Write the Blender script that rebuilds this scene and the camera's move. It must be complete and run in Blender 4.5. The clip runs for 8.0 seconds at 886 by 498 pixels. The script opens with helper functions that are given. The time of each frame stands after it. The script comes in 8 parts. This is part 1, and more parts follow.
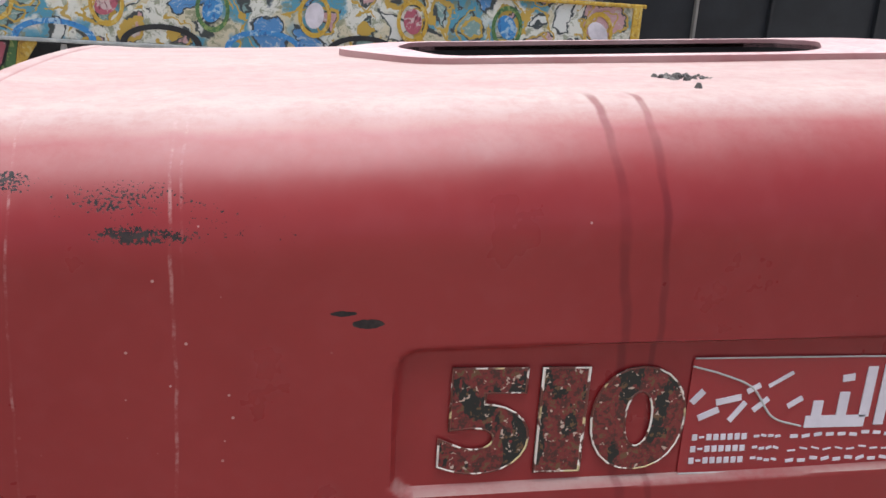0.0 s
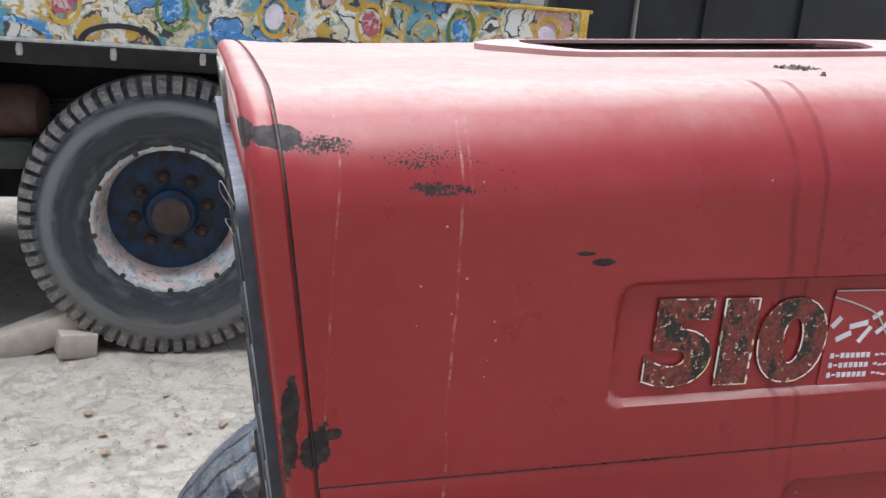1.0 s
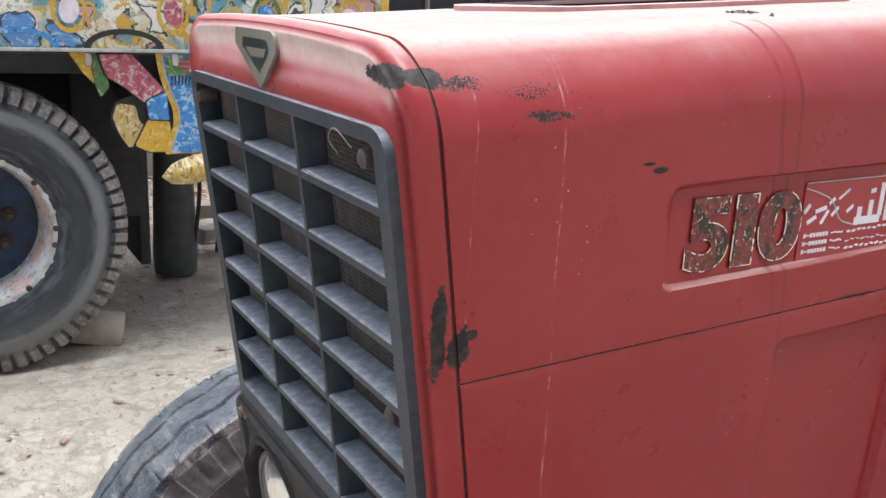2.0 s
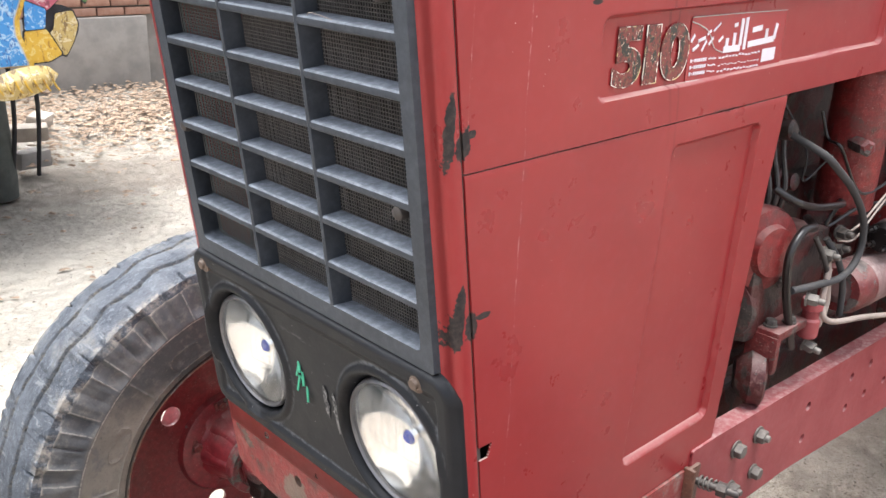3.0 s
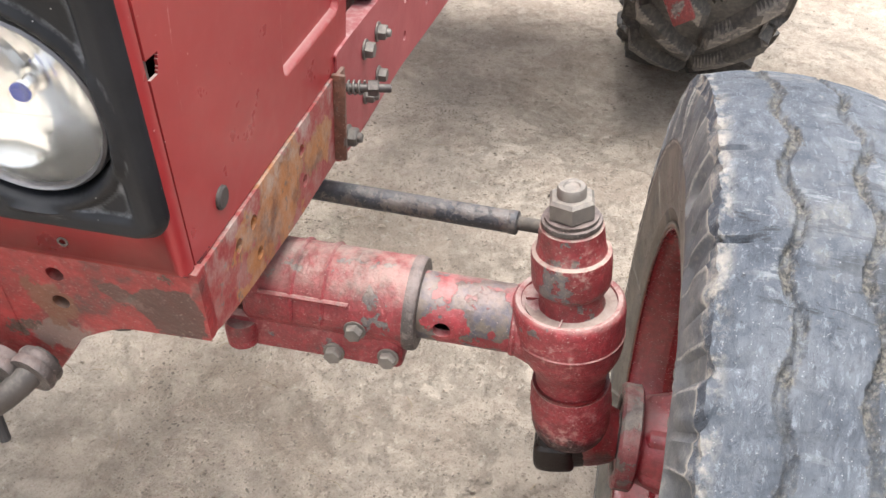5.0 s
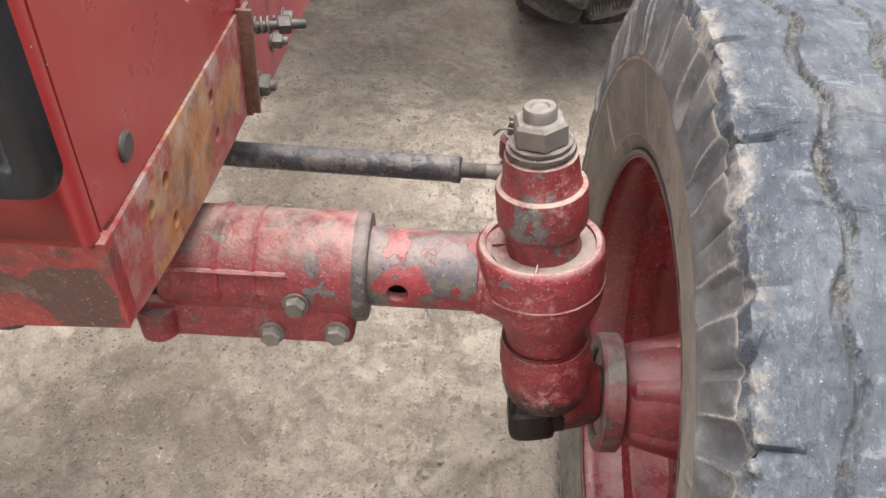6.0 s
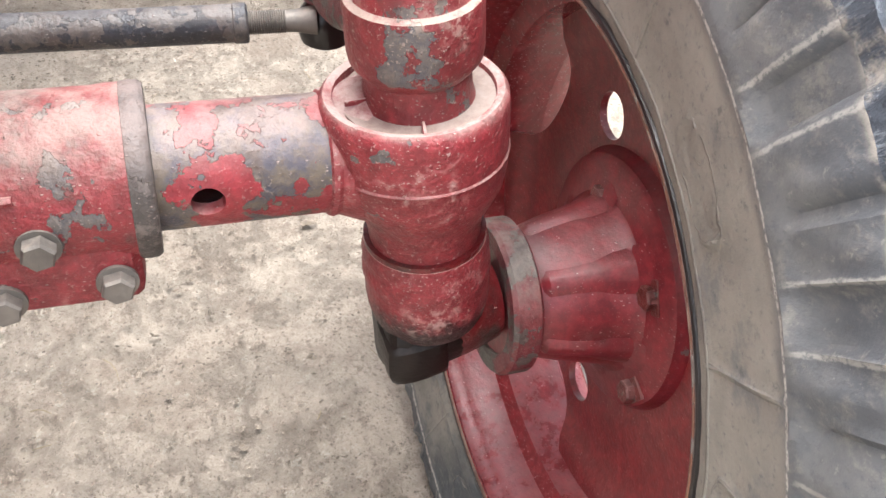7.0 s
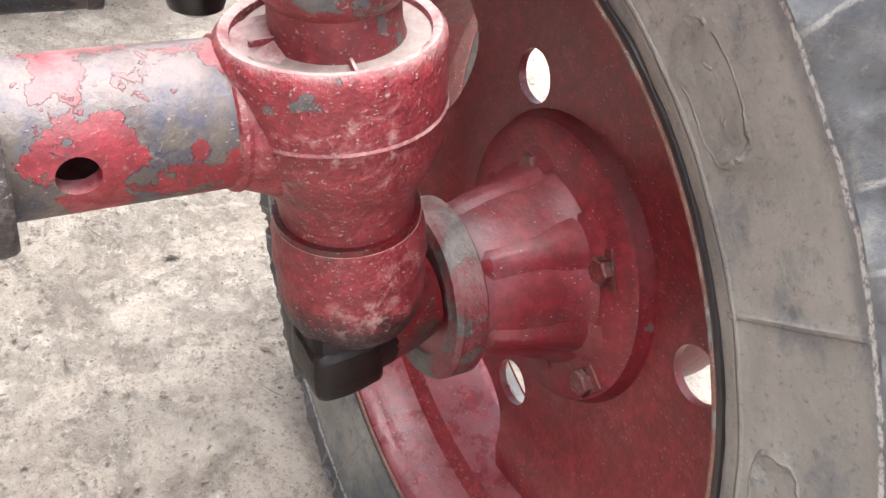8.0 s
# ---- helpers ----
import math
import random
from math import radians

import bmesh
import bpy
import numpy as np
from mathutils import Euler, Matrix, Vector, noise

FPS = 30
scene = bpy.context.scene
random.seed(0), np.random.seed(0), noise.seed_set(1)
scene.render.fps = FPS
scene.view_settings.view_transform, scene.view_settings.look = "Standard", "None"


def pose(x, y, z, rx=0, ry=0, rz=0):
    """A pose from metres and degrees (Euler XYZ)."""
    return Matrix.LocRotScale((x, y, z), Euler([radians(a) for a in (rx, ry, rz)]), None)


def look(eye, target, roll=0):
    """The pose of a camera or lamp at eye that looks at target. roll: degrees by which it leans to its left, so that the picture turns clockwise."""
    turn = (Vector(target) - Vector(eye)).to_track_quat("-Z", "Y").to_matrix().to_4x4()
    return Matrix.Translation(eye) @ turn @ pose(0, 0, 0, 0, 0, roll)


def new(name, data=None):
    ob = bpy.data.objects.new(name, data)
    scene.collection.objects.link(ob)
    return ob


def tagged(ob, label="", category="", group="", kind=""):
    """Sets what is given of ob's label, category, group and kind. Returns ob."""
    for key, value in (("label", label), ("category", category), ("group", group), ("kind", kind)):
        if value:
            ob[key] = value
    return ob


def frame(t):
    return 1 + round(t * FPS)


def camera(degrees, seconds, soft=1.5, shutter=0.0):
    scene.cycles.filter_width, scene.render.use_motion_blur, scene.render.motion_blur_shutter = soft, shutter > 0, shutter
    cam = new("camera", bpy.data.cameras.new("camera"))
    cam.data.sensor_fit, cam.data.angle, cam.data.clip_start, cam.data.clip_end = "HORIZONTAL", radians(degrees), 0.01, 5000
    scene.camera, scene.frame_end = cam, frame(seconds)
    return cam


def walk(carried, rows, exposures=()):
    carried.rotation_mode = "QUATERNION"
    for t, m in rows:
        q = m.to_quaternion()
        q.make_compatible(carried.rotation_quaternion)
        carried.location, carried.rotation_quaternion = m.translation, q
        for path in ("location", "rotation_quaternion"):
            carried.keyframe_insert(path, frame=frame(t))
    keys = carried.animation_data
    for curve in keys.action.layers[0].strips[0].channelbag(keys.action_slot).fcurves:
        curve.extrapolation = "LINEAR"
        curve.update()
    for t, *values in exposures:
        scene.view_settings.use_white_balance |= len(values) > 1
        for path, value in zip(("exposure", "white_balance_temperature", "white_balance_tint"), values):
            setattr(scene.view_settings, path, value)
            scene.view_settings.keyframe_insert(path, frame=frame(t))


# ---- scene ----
cam = camera(52.85, 8.0)
PATH = [
    (0.0, 0.1158, -0.6610, 1.5800, 73.619, -3.792, -9.775),
    (0.5, 0.0316, -0.6961, 1.5721, 74.006, -4.504, -9.871),
    (1.0, -0.0758, -0.7242, 1.5664, 74.253, -4.597, -15.178),
    (1.2, -0.1284, -0.7276, 1.5642, 74.226, -4.418, -18.685),
    (2.3, -0.3740, -0.7377, 1.5214, 73.977, -1.971, -34.159),
    (2.5, -0.4280, -0.7472, 1.5138, 73.206, -1.726, -36.622),
    (3.0, -0.5201, -0.7814, 1.4896, 69.728, -2.192, -43.148),
    (3.5, -0.5360, -0.7569, 1.4336, 66.106, -1.743, -52.241),
    (4.0, -0.5384, -0.6784, 1.3678, 61.912, -1.055, -63.181),
    (4.5, -0.5050, -0.6072, 1.3082, 56.392, -1.701, -72.882),
    (4.7, -0.4951, -0.5878, 1.2904, 54.662, -2.087, -75.728),
    (5.8, -0.4549, -0.5277, 1.2109, 53.191, -2.416, -84.960),
    (6.0, -0.4106, -0.5005, 1.1638, 52.842, -2.267, -87.701),
    (6.5, -0.2779, -0.4401, 1.0458, 50.685, -3.227, -97.573),
    (7.0, -0.1955, -0.4301, 0.9511, 49.476, -5.469, -107.243),
    (7.5, -0.1450, -0.4246, 0.8820, 50.995, -6.874, -115.506),
    (8.0, -0.1272, -0.4109, 0.8501, 53.154, -7.421, -117.889),
]
EXPOSURES = [(0.0, 0.6, 5900, 10), (1.2, 0.8, 5850, 10), (2.5, 1.3, 6200, 10), (3.5, 1.98, 6150, 10), (4.5, 1.90, 6250, 10), (6.0, 1.62, 6450, 10), (6.5, 1.95, 6400, 10), (7.0, 2.05, 6250, 10), (8.0, 2.14, 6000, 10)]
walk(cam, [(t, pose(x, y, z, rx, ry, rz)) for t, x, y, z, rx, ry, rz in PATH], EXPOSURES)


# ---- light: an overcast day with a soft, high sun ----
world = bpy.data.worlds.new("overcast_sky")
scene.world = world
world.use_nodes = True
_nt = world.node_tree
_sky = _nt.nodes.new("ShaderNodeTexSky")
_sky.sky_type, _sky.sun_disc = "NISHITA", False
_sky.sun_elevation, _sky.sun_rotation = radians(62), radians(0)
_sky.air_density, _sky.dust_density, _sky.ozone_density = 1.0, 6.0, 1.0
_hsv = _nt.nodes.new("ShaderNodeHueSaturation")
_hsv.inputs["Saturation"].default_value = 0.3
_bg = _nt.nodes["Background"]
_bg.inputs["Strength"].default_value = 0.15
_nt.links.new(_sky.outputs["Color"], _hsv.inputs["Color"])
_nt.links.new(_hsv.outputs["Color"], _bg.inputs["Color"])
sun = new("sun", bpy.data.lights.new("sun", "SUN"))
sun.data.energy, sun.data.angle, sun.data.color = 1.9, radians(36), (1.0, 0.97, 0.93)
sun.matrix_world = look((-0.3, -1.3, 9), (0, 0, 0))


# ---- materials ----
class Nodes:
    """Short hand for a node material."""
    def __init__(self, name, rough=0.6, metal=0.0):
        self.m = bpy.data.materials.new(name)
        self.m.use_nodes = True
        self.t = self.m.node_tree
        self.b = self.t.nodes["Principled BSDF"]
        self.b.inputs["Roughness"].default_value = rough
        self.b.inputs["Metallic"].default_value = metal
        self.c = self.t.nodes.new("ShaderNodeTexCoord").outputs["Object"]

    def put(self, sock, v):
        if isinstance(v, bpy.types.NodeSocket):
            self.t.links.new(v, sock)
        elif v is not None:
            sock.default_value = v

    def noise(self, scale, detail=4.0, rough=0.6, vec=None, dist=0.0, out="Fac"):
        n = self.t.nodes.new("ShaderNodeTexNoise")
        self.put(n.inputs["Vector"], vec or self.c)
        n.inputs["Scale"].default_value, n.inputs["Detail"].default_value = scale, detail
        n.inputs["Roughness"].default_value, n.inputs["Distortion"].default_value = rough, dist
        return n.outputs[out]

    def voro(self, scale, vec=None, feature="F1", out="Distance", rnd=1.0):
        n = self.t.nodes.new("ShaderNodeTexVoronoi")
        n.feature = feature
        self.put(n.inputs["Vector"], vec or self.c)
        n.inputs["Scale"].default_value = scale
        n.inputs["Randomness"].default_value = rnd
        return n.outputs[out]

    def math(self, op, a, b=0.0, c=0.0, clamp=False):
        n = self.t.nodes.new("ShaderNodeMath")
        n.operation, n.use_clamp = op, clamp
        for k, v in enumerate((a, b, c)):
            self.put(n.inputs[k], v)
        return n.outputs[0]

    def vmath(self, op, a, b=(0, 0, 0), out=0):
        n = self.t.nodes.new("ShaderNodeVectorMath")
        n.operation = op
        self.put(n.inputs[0], a)
        self.put(n.inputs[1], b)
        return n.outputs[out]

    def ramp(self, f, lo, hi, a=0.0, b=1.0):
        n = self.t.nodes.new("ShaderNodeMapRange")
        n.interpolation_type = "SMOOTHSTEP"
        self.put(n.inputs["Value"], f)
        for k, v in (("From Min", lo), ("From Max", hi), ("To Min", a), ("To Max", b)):
            n.inputs[k].default_value = v
        return n.outputs[0]

    def mix(self, f, a, b, mode="MIX"):
        n = self.t.nodes.new("ShaderNodeMix")
        n.data_type, n.blend_type = "RGBA", mode
        self.put(n.inputs[0], f)
        for k, v in ((6, a), (7, b)):
            self.put(n.inputs[k], (*v, 1.0) if isinstance(v, tuple) and len(v) == 3 else v)
        return n.outputs[2]

    def sep(self, v=None):
        n = self.t.nodes.new("ShaderNodeSeparateXYZ")
        self.put(n.inputs[0], v or self.c)
        return n.outputs

    def mapped(self, scale=(1, 1, 1), loc=(0, 0, 0), rot=(0, 0, 0), vec=None):
        n = self.t.nodes.new("ShaderNodeMapping")
        self.put(n.inputs["Vector"], vec or self.c)
        n.inputs["Scale"].default_value, n.inputs["Location"].default_value, n.inputs["Rotation"].default_value = scale, loc, rot
        return n.outputs[0]

    def up(self):
        n = self.t.nodes.new("ShaderNodeNewGeometry")
        return self.sep(n.outputs["Normal"])[2]

    def blot(self, centre, radii, grain, amp=0.6):
        """A stain round a place, with a ragged edge: 1 inside, 0 outside."""
        d = self.vmath("MULTIPLY", self.vmath("SUBTRACT", self.c, centre), tuple(1 / r for r in radii))
        return self.ramp(self.math("ADD", self.vmath("LENGTH", d, out=1), self.math("MULTIPLY", self.math("SUBTRACT", grain, 0.5), amp * 4)), 0.93, 1.05, 1.0, 0.0)

    def most(self, *fs):
        r = fs[0]
        for f in fs[1:]:
            r = self.math("MAXIMUM", r, f)
        return r

    def bump(self, h, dist=0.001, strength=1.0):
        n = self.t.nodes.new("ShaderNodeBump")
        n.inputs["Distance"].default_value, n.inputs["Strength"].default_value = dist, strength
        self.put(n.inputs["Height"], h)
        self.put(self.b.inputs["Normal"], n.outputs[0])

    def done(self, colour, rough=None, metal=None):
        self.put(self.b.inputs["Base Color"], (*colour, 1.0) if isinstance(colour, tuple) and len(colour) == 3 else colour)
        self.put(self.b.inputs["Roughness"], rough)
        self.put(self.b.inputs["Metallic"], metal)
        return self.m


RED = (0.285, 0.018, 0.0225)
DUST = (0.46, 0.40, 0.33)


def red_sheet(name="faded_red_sheet_paint", thick=0.0):
    """Glossy but faded red paint on sheet steel: pale with dust on top, chipped along its front edges, with old drip marks."""
    n = Nodes(name, 0.3)
    n.b.inputs["Specular IOR Level"].default_value = 0.38
    x, y, z = n.sep()
    big, fine, grain = n.noise(5, 5), n.noise(60, 1), n.noise(170, 3)
    col = n.mix(n.ramp(big, 0.3, 0.7), (0.254, 0.0216, 0.0238), (0.290, 0.0310, 0.0312))
    col = n.mix(n.ramp(n.noise(2.2, 4), 0.4, 0.7, 0.0, 0.3), col, (0.212, 0.0150, 0.0215))
    col = n.mix(n.ramp(fine, 0.45, 0.75, 0.0, 0.12), col, (0.36, 0.065, 0.072))
    # drip marks that run down the side
    streaks = []
    for cx, lean, bottom, w, wob in ((0.068, 0.02, 0.92, 0.0012, 0.0022), (0.073, 0.015, 1.44, 0.0010, 0.0022), (-0.001, -0.01, 1.22, 0.0009, 0.002), (0.304, 0.06, 1.2, 0.0030, 0.0035), (0.284, 0.10, 1.25, 0.0036, 0.0035)):
        c = n.math("ADD", n.math("MULTIPLY", n.math("SUBTRACT", z, 1.45), -lean), cx)
        c = n.math("ADD", c, n.math("MULTIPLY", n.math("SUBTRACT", n.noise(16, 2), 0.5), wob * 4))
        band = n.ramp(n.math("ABSOLUTE", n.math("SUBTRACT", x, c)), w * 0.3, w, 1.0, 0.0)
        streaks.append(n.math("MULTIPLY", band, n.math("MULTIPLY", n.ramp(z, bottom, bottom + 0.08), n.ramp(y, -0.195, -0.215))))
    pale = n.math("MULTIPLY", n.most(*streaks[:3]), n.ramp(n.noise(95, 4, 0.7), 0.46, 0.68, 0.02, 0.42))
    dark = n.math("MULTIPLY", n.most(*streaks[3:]), n.ramp(n.noise(22, 3), 0.25, 0.6, 0.25, 0.7))
    col = n.mix(pale, col, (0.62, 0.38, 0.35))
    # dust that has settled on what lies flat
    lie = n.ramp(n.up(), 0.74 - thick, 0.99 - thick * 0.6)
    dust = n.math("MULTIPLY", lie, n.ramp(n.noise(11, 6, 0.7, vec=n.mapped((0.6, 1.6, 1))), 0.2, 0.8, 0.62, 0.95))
    # film: thin dust, with the sky's sheen painted onto the rounded shoulder
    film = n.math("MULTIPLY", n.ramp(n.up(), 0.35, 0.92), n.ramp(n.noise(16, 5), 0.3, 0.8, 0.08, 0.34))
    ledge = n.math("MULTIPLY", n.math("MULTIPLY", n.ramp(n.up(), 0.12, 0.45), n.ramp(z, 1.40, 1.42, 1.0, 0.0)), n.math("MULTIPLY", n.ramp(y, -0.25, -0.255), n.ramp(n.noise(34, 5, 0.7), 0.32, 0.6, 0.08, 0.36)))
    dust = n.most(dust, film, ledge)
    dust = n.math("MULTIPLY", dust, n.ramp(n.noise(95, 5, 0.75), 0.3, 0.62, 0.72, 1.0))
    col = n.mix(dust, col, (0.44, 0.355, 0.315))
    col = n.mix(dark, col, (0.15, 0.010, 0.014))
    # specks
    speck = n.ramp(n.voro(85), 0.05, 0.08, 0.75, 0.0)
    speck = n.math("MULTIPLY", speck, n.ramp(n.noise(7, 2), 0.56, 0.66))
    col = n.mix(speck, col, (0.62, 0.42, 0.38))
    # bare, browned steel: pits that crowd together where it has been rubbed most
    pit = n.math("ADD", n.math("MULTIPLY", n.noise(640, 3, 0.6), 0.68), n.math("MULTIPLY", n.noise(70, 4, 0.7, vec=n.mapped((0.5, 1, 1.6))), 0.32))
    def worn(centre, radii, most=1.0):
        d = n.vmath("LENGTH", n.vmath("MULTIPLY", n.vmath("SUBTRACT", n.c, centre), tuple(1 / r for r in radii)), out=1)
        return n.ramp(d, 0.15, 1.25, most, 0.0)
    rubbed = n.most(
        worn((-0.012, -0.27, 1.487), (0.045, 0.05, 0.013), 0.74), worn((0.045, -0.27, 1.481), (0.066, 0.05, 0.017), 0.60),
        worn((0.058, -0.27, 1.466), (0.046, 0.05, 0.008), 0.72), worn((0.075, -0.27, 1.474), (0.11, 0.05, 0.030), 0.46),
        worn((0.42, -0.268, 1.297), (0.10, 0.05, 0.006), 0.62), worn((0.16, -0.268, 1.291), (0.16, 0.05, 0.004), 0.6), worn((0.03, -0.268, 0.803), (0.12, 0.05, 0.006), 0.66),
        worn((-0.045, -0.215, 1.50), (0.02, 0.06, 0.008), 0.5))
    # flakes gone in one piece, with torn edges
    torn = n.math("ADD", n.math("MULTIPLY", n.noise(55, 3, 0.6), 0.6), n.math("MULTIPLY", n.noise(230, 3, 0.6), 0.4))
    gone = n.most(
        n.blot((-0.032, -0.268, 1.489), (0.015, 0.05, 0.0060), torn, 0.5), n.blot((-0.050, -0.262, 1.490), (0.005, 0.05, 0.008), torn, 0.5),
        n.blot((-0.0215, -0.268, 1.330), (0.0050, 0.05, 0.034), torn, 0.5), n.blot((-0.006, -0.268, 1.315), (0.0085, 0.05, 0.016), torn, 0.6), n.blot((0.002, -0.268, 1.322), (0.006, 0.05, 0.004), torn, 0.5),
        n.blot((0.001, -0.268, 1.150), (0.0050, 0.05, 0.034), torn, 0.5), n.blot((0.015, -0.268, 1.141), (0.0085, 0.05, 0.015), torn, 0.6), n.blot((0.029, -0.268, 1.1485), (0.011, 0.05, 0.0032), torn, 0.5),
        n.blot((0.146, -0.268, 1.430), (0.0062, 0.05, 0.0015), torn, 0.5), n.blot((0.158, -0.268, 1.4248), (0.0066, 0.05, 0.0021), torn, 0.5))
    bare = n.ramp(n.math("ADD", pit, n.math("MULTIPLY", rubbed, 0.585)), 0.865, 0.88)
    bare = n.most(n.math("MULTIPLY", bare, n.ramp(rubbed, 0.0, 0.12)), gone)
    col = n.mix(bare, col, n.mix(n.ramp(grain, 0.35, 0.7), (0.013, 0.011, 0.012), (0.048, 0.035, 0.032)))
    rough = n.math("ADD", n.ramp(n.noise(20, 4), 0.3, 0.7, 0.27, 0.39), n.math("ADD", n.math("MULTIPLY", dust, 0.45), n.math("MULTIPLY", bare, 0.3)))
    n.bump(n.math("SUBTRACT", n.math("MULTIPLY", n.noise(5, 2), 0.4), n.math("MULTIPLY", bare, 0.12)), 0.003, 0.4)
    return n.done(col, rough)


def red_cast(name, wear=0.5, dust=0.5, base=RED, under=(0.075, 0.075, 0.085), scale=1.0, rough=0.45, grime=0.5, second=(0.13, 0.11, 0.10), powder=(0.47, 0.36, 0.32), oil=None, relief=1.0, stains=()):
    """Thick red paint over cast or rolled steel, flaking off, speckled and powdered with dust."""
    n = Nodes(name, rough)
    a, b, c = n.noise(24 * scale, 6, 0.62), n.noise(90 * scale, 5, 0.7), n.noise(300 * scale, 3, 0.6)
    col = n.mix(n.ramp(b, 0.35, 0.7), tuple(0.72 * v for v in base), tuple(1.25 * v for v in base))
    col = n.mix(n.ramp(n.noise(11 * scale, 4), 0.55, 0.75, 0.0, 0.5), col, tuple(0.45 * v for v in base))
    flake = n.ramp(n.math("ADD", a, n.math("MULTIPLY", n.math("SUBTRACT", b, 0.5), 0.25)), 0.70 - 0.22 * wear, 0.712 - 0.22 * wear)
    col = n.mix(flake, col, n.mix(n.ramp(b, 0.35, 0.65), under, second))
    soot = n.math("MULTIPLY", n.ramp(n.math("ADD", n.noise(15 * scale, 6, 0.7), n.math("MULTIPLY", n.math("SUBTRACT", b, 0.5), 0.3)), 0.50, 0.68), grime)
    col = n.mix(soot, col, (0.045, 0.028, 0.024))
    for at, radii, tint in stains:
        col = n.mix(n.math("MULTIPLY", n.blot(at, radii, a, 0.9), 0.85), col, tint)
    if oil:
        low = n.math("ADD", n.sep()[2], n.math("MULTIPLY", n.math("SUBTRACT", n.noise(32, 5, 0.7), 0.5), 0.07))
        col = n.mix(n.ramp(low, oil - 0.012, oil + 0.012, 0.92, 0.0), col, (0.010, 0.006, 0.006))
    lie = n.ramp(n.up(), 0.25, 0.95)
    d = n.math("MULTIPLY", n.math("ADD", n.math("MULTIPLY", lie, 0.95), 0.03), n.ramp(n.noise(40 * scale, 6, 0.7), 0.3, 0.65, 0.15, 1.0))
    d = n.most(n.math("MULTIPLY", d, dust * 1.3), n.math("MULTIPLY", n.ramp(c, 0.62, 0.68), 0.7 * dust), n.math("MULTIPLY", n.math("MULTIPLY", n.ramp(n.noise(17 * scale, 4, 0.7), 0.5, 0.68), n.ramp(b, 0.45, 0.6)), 0.7 * dust))
    dots = n.math("MULTIPLY", n.ramp(n.voro(330), 0.08, 0.22, 0.5, 0.0), n.ramp(n.noise(24, 4), 0.44, 0.64))
    d = n.math("MINIMUM", n.most(d, n.math("MULTIPLY", dots, max(0.55, min(1.0, 1.6 * dust)))), 0.9)
    fleck = n.math("MULTIPLY", n.ramp(n.voro(260, vec=n.mapped((0.55, 0.55, 1.2), rot=(0.3, 0.2, 0.4))), 0.10, 0.17, 0.8, 0.0), n.ramp(n.noise(33, 4, 0.7), 0.42, 0.54))
    d = n.most(d, n.math("MULTIPLY", fleck, 0.55 + 0.45 * min(1.0, dust)))
    col = n.mix(d, col, powder)
    lump = n.math("ADD", n.math("MULTIPLY", n.noise(48 * scale, 3, 0.55), 0.9), n.math("MULTIPLY", fleck, 0.3))
    n.bump(n.math("ADD", lump, n.math("SUBTRACT", n.math("ADD", n.math("MULTIPLY", b, 0.55), n.math("MULTIPLY", c, 0.35)), n.math("MULTIPLY", flake, 0.45))), 0.0024 * relief, 0.9)
    return n.done(col, n.math("ADD", rough, n.math("MULTIPLY", d, 0.4)))


def rubber(name, k=1.0):
    """Old tyre rubber, grey with ground-in dust."""
    n = Nodes(name, 0.75)
    a, b, c = n.noise(9, 6, 0.65), n.noise(55, 6, 0.7), n.noise(220, 3)
    m = lambda *v: tuple(k * q for q in v)
    col = n.mix(n.ramp(a, 0.35, 0.65), m(0.11, 0.105, 0.105), m(0.22, 0.205, 0.19))
    col = n.mix(n.ramp(b, 0.42, 0.66, 0.0, 0.8), col, m(0.36, 0.325, 0.28))
    col = n.mix(n.ramp(b, 0.30, 0.40, 0.7, 0.0), col, m(0.07, 0.072, 0.08))
    col = n.mix(n.ramp(c, 0.60, 0.72, 0.0, 0.5), col, m(0.42, 0.39, 0.35))
    n.bump(n.math("ADD", n.math("MULTIPLY", b, 0.6), n.math("MULTIPLY", c, 0.3)), 0.0025, 0.8)
    return n.done(col, 0.75)


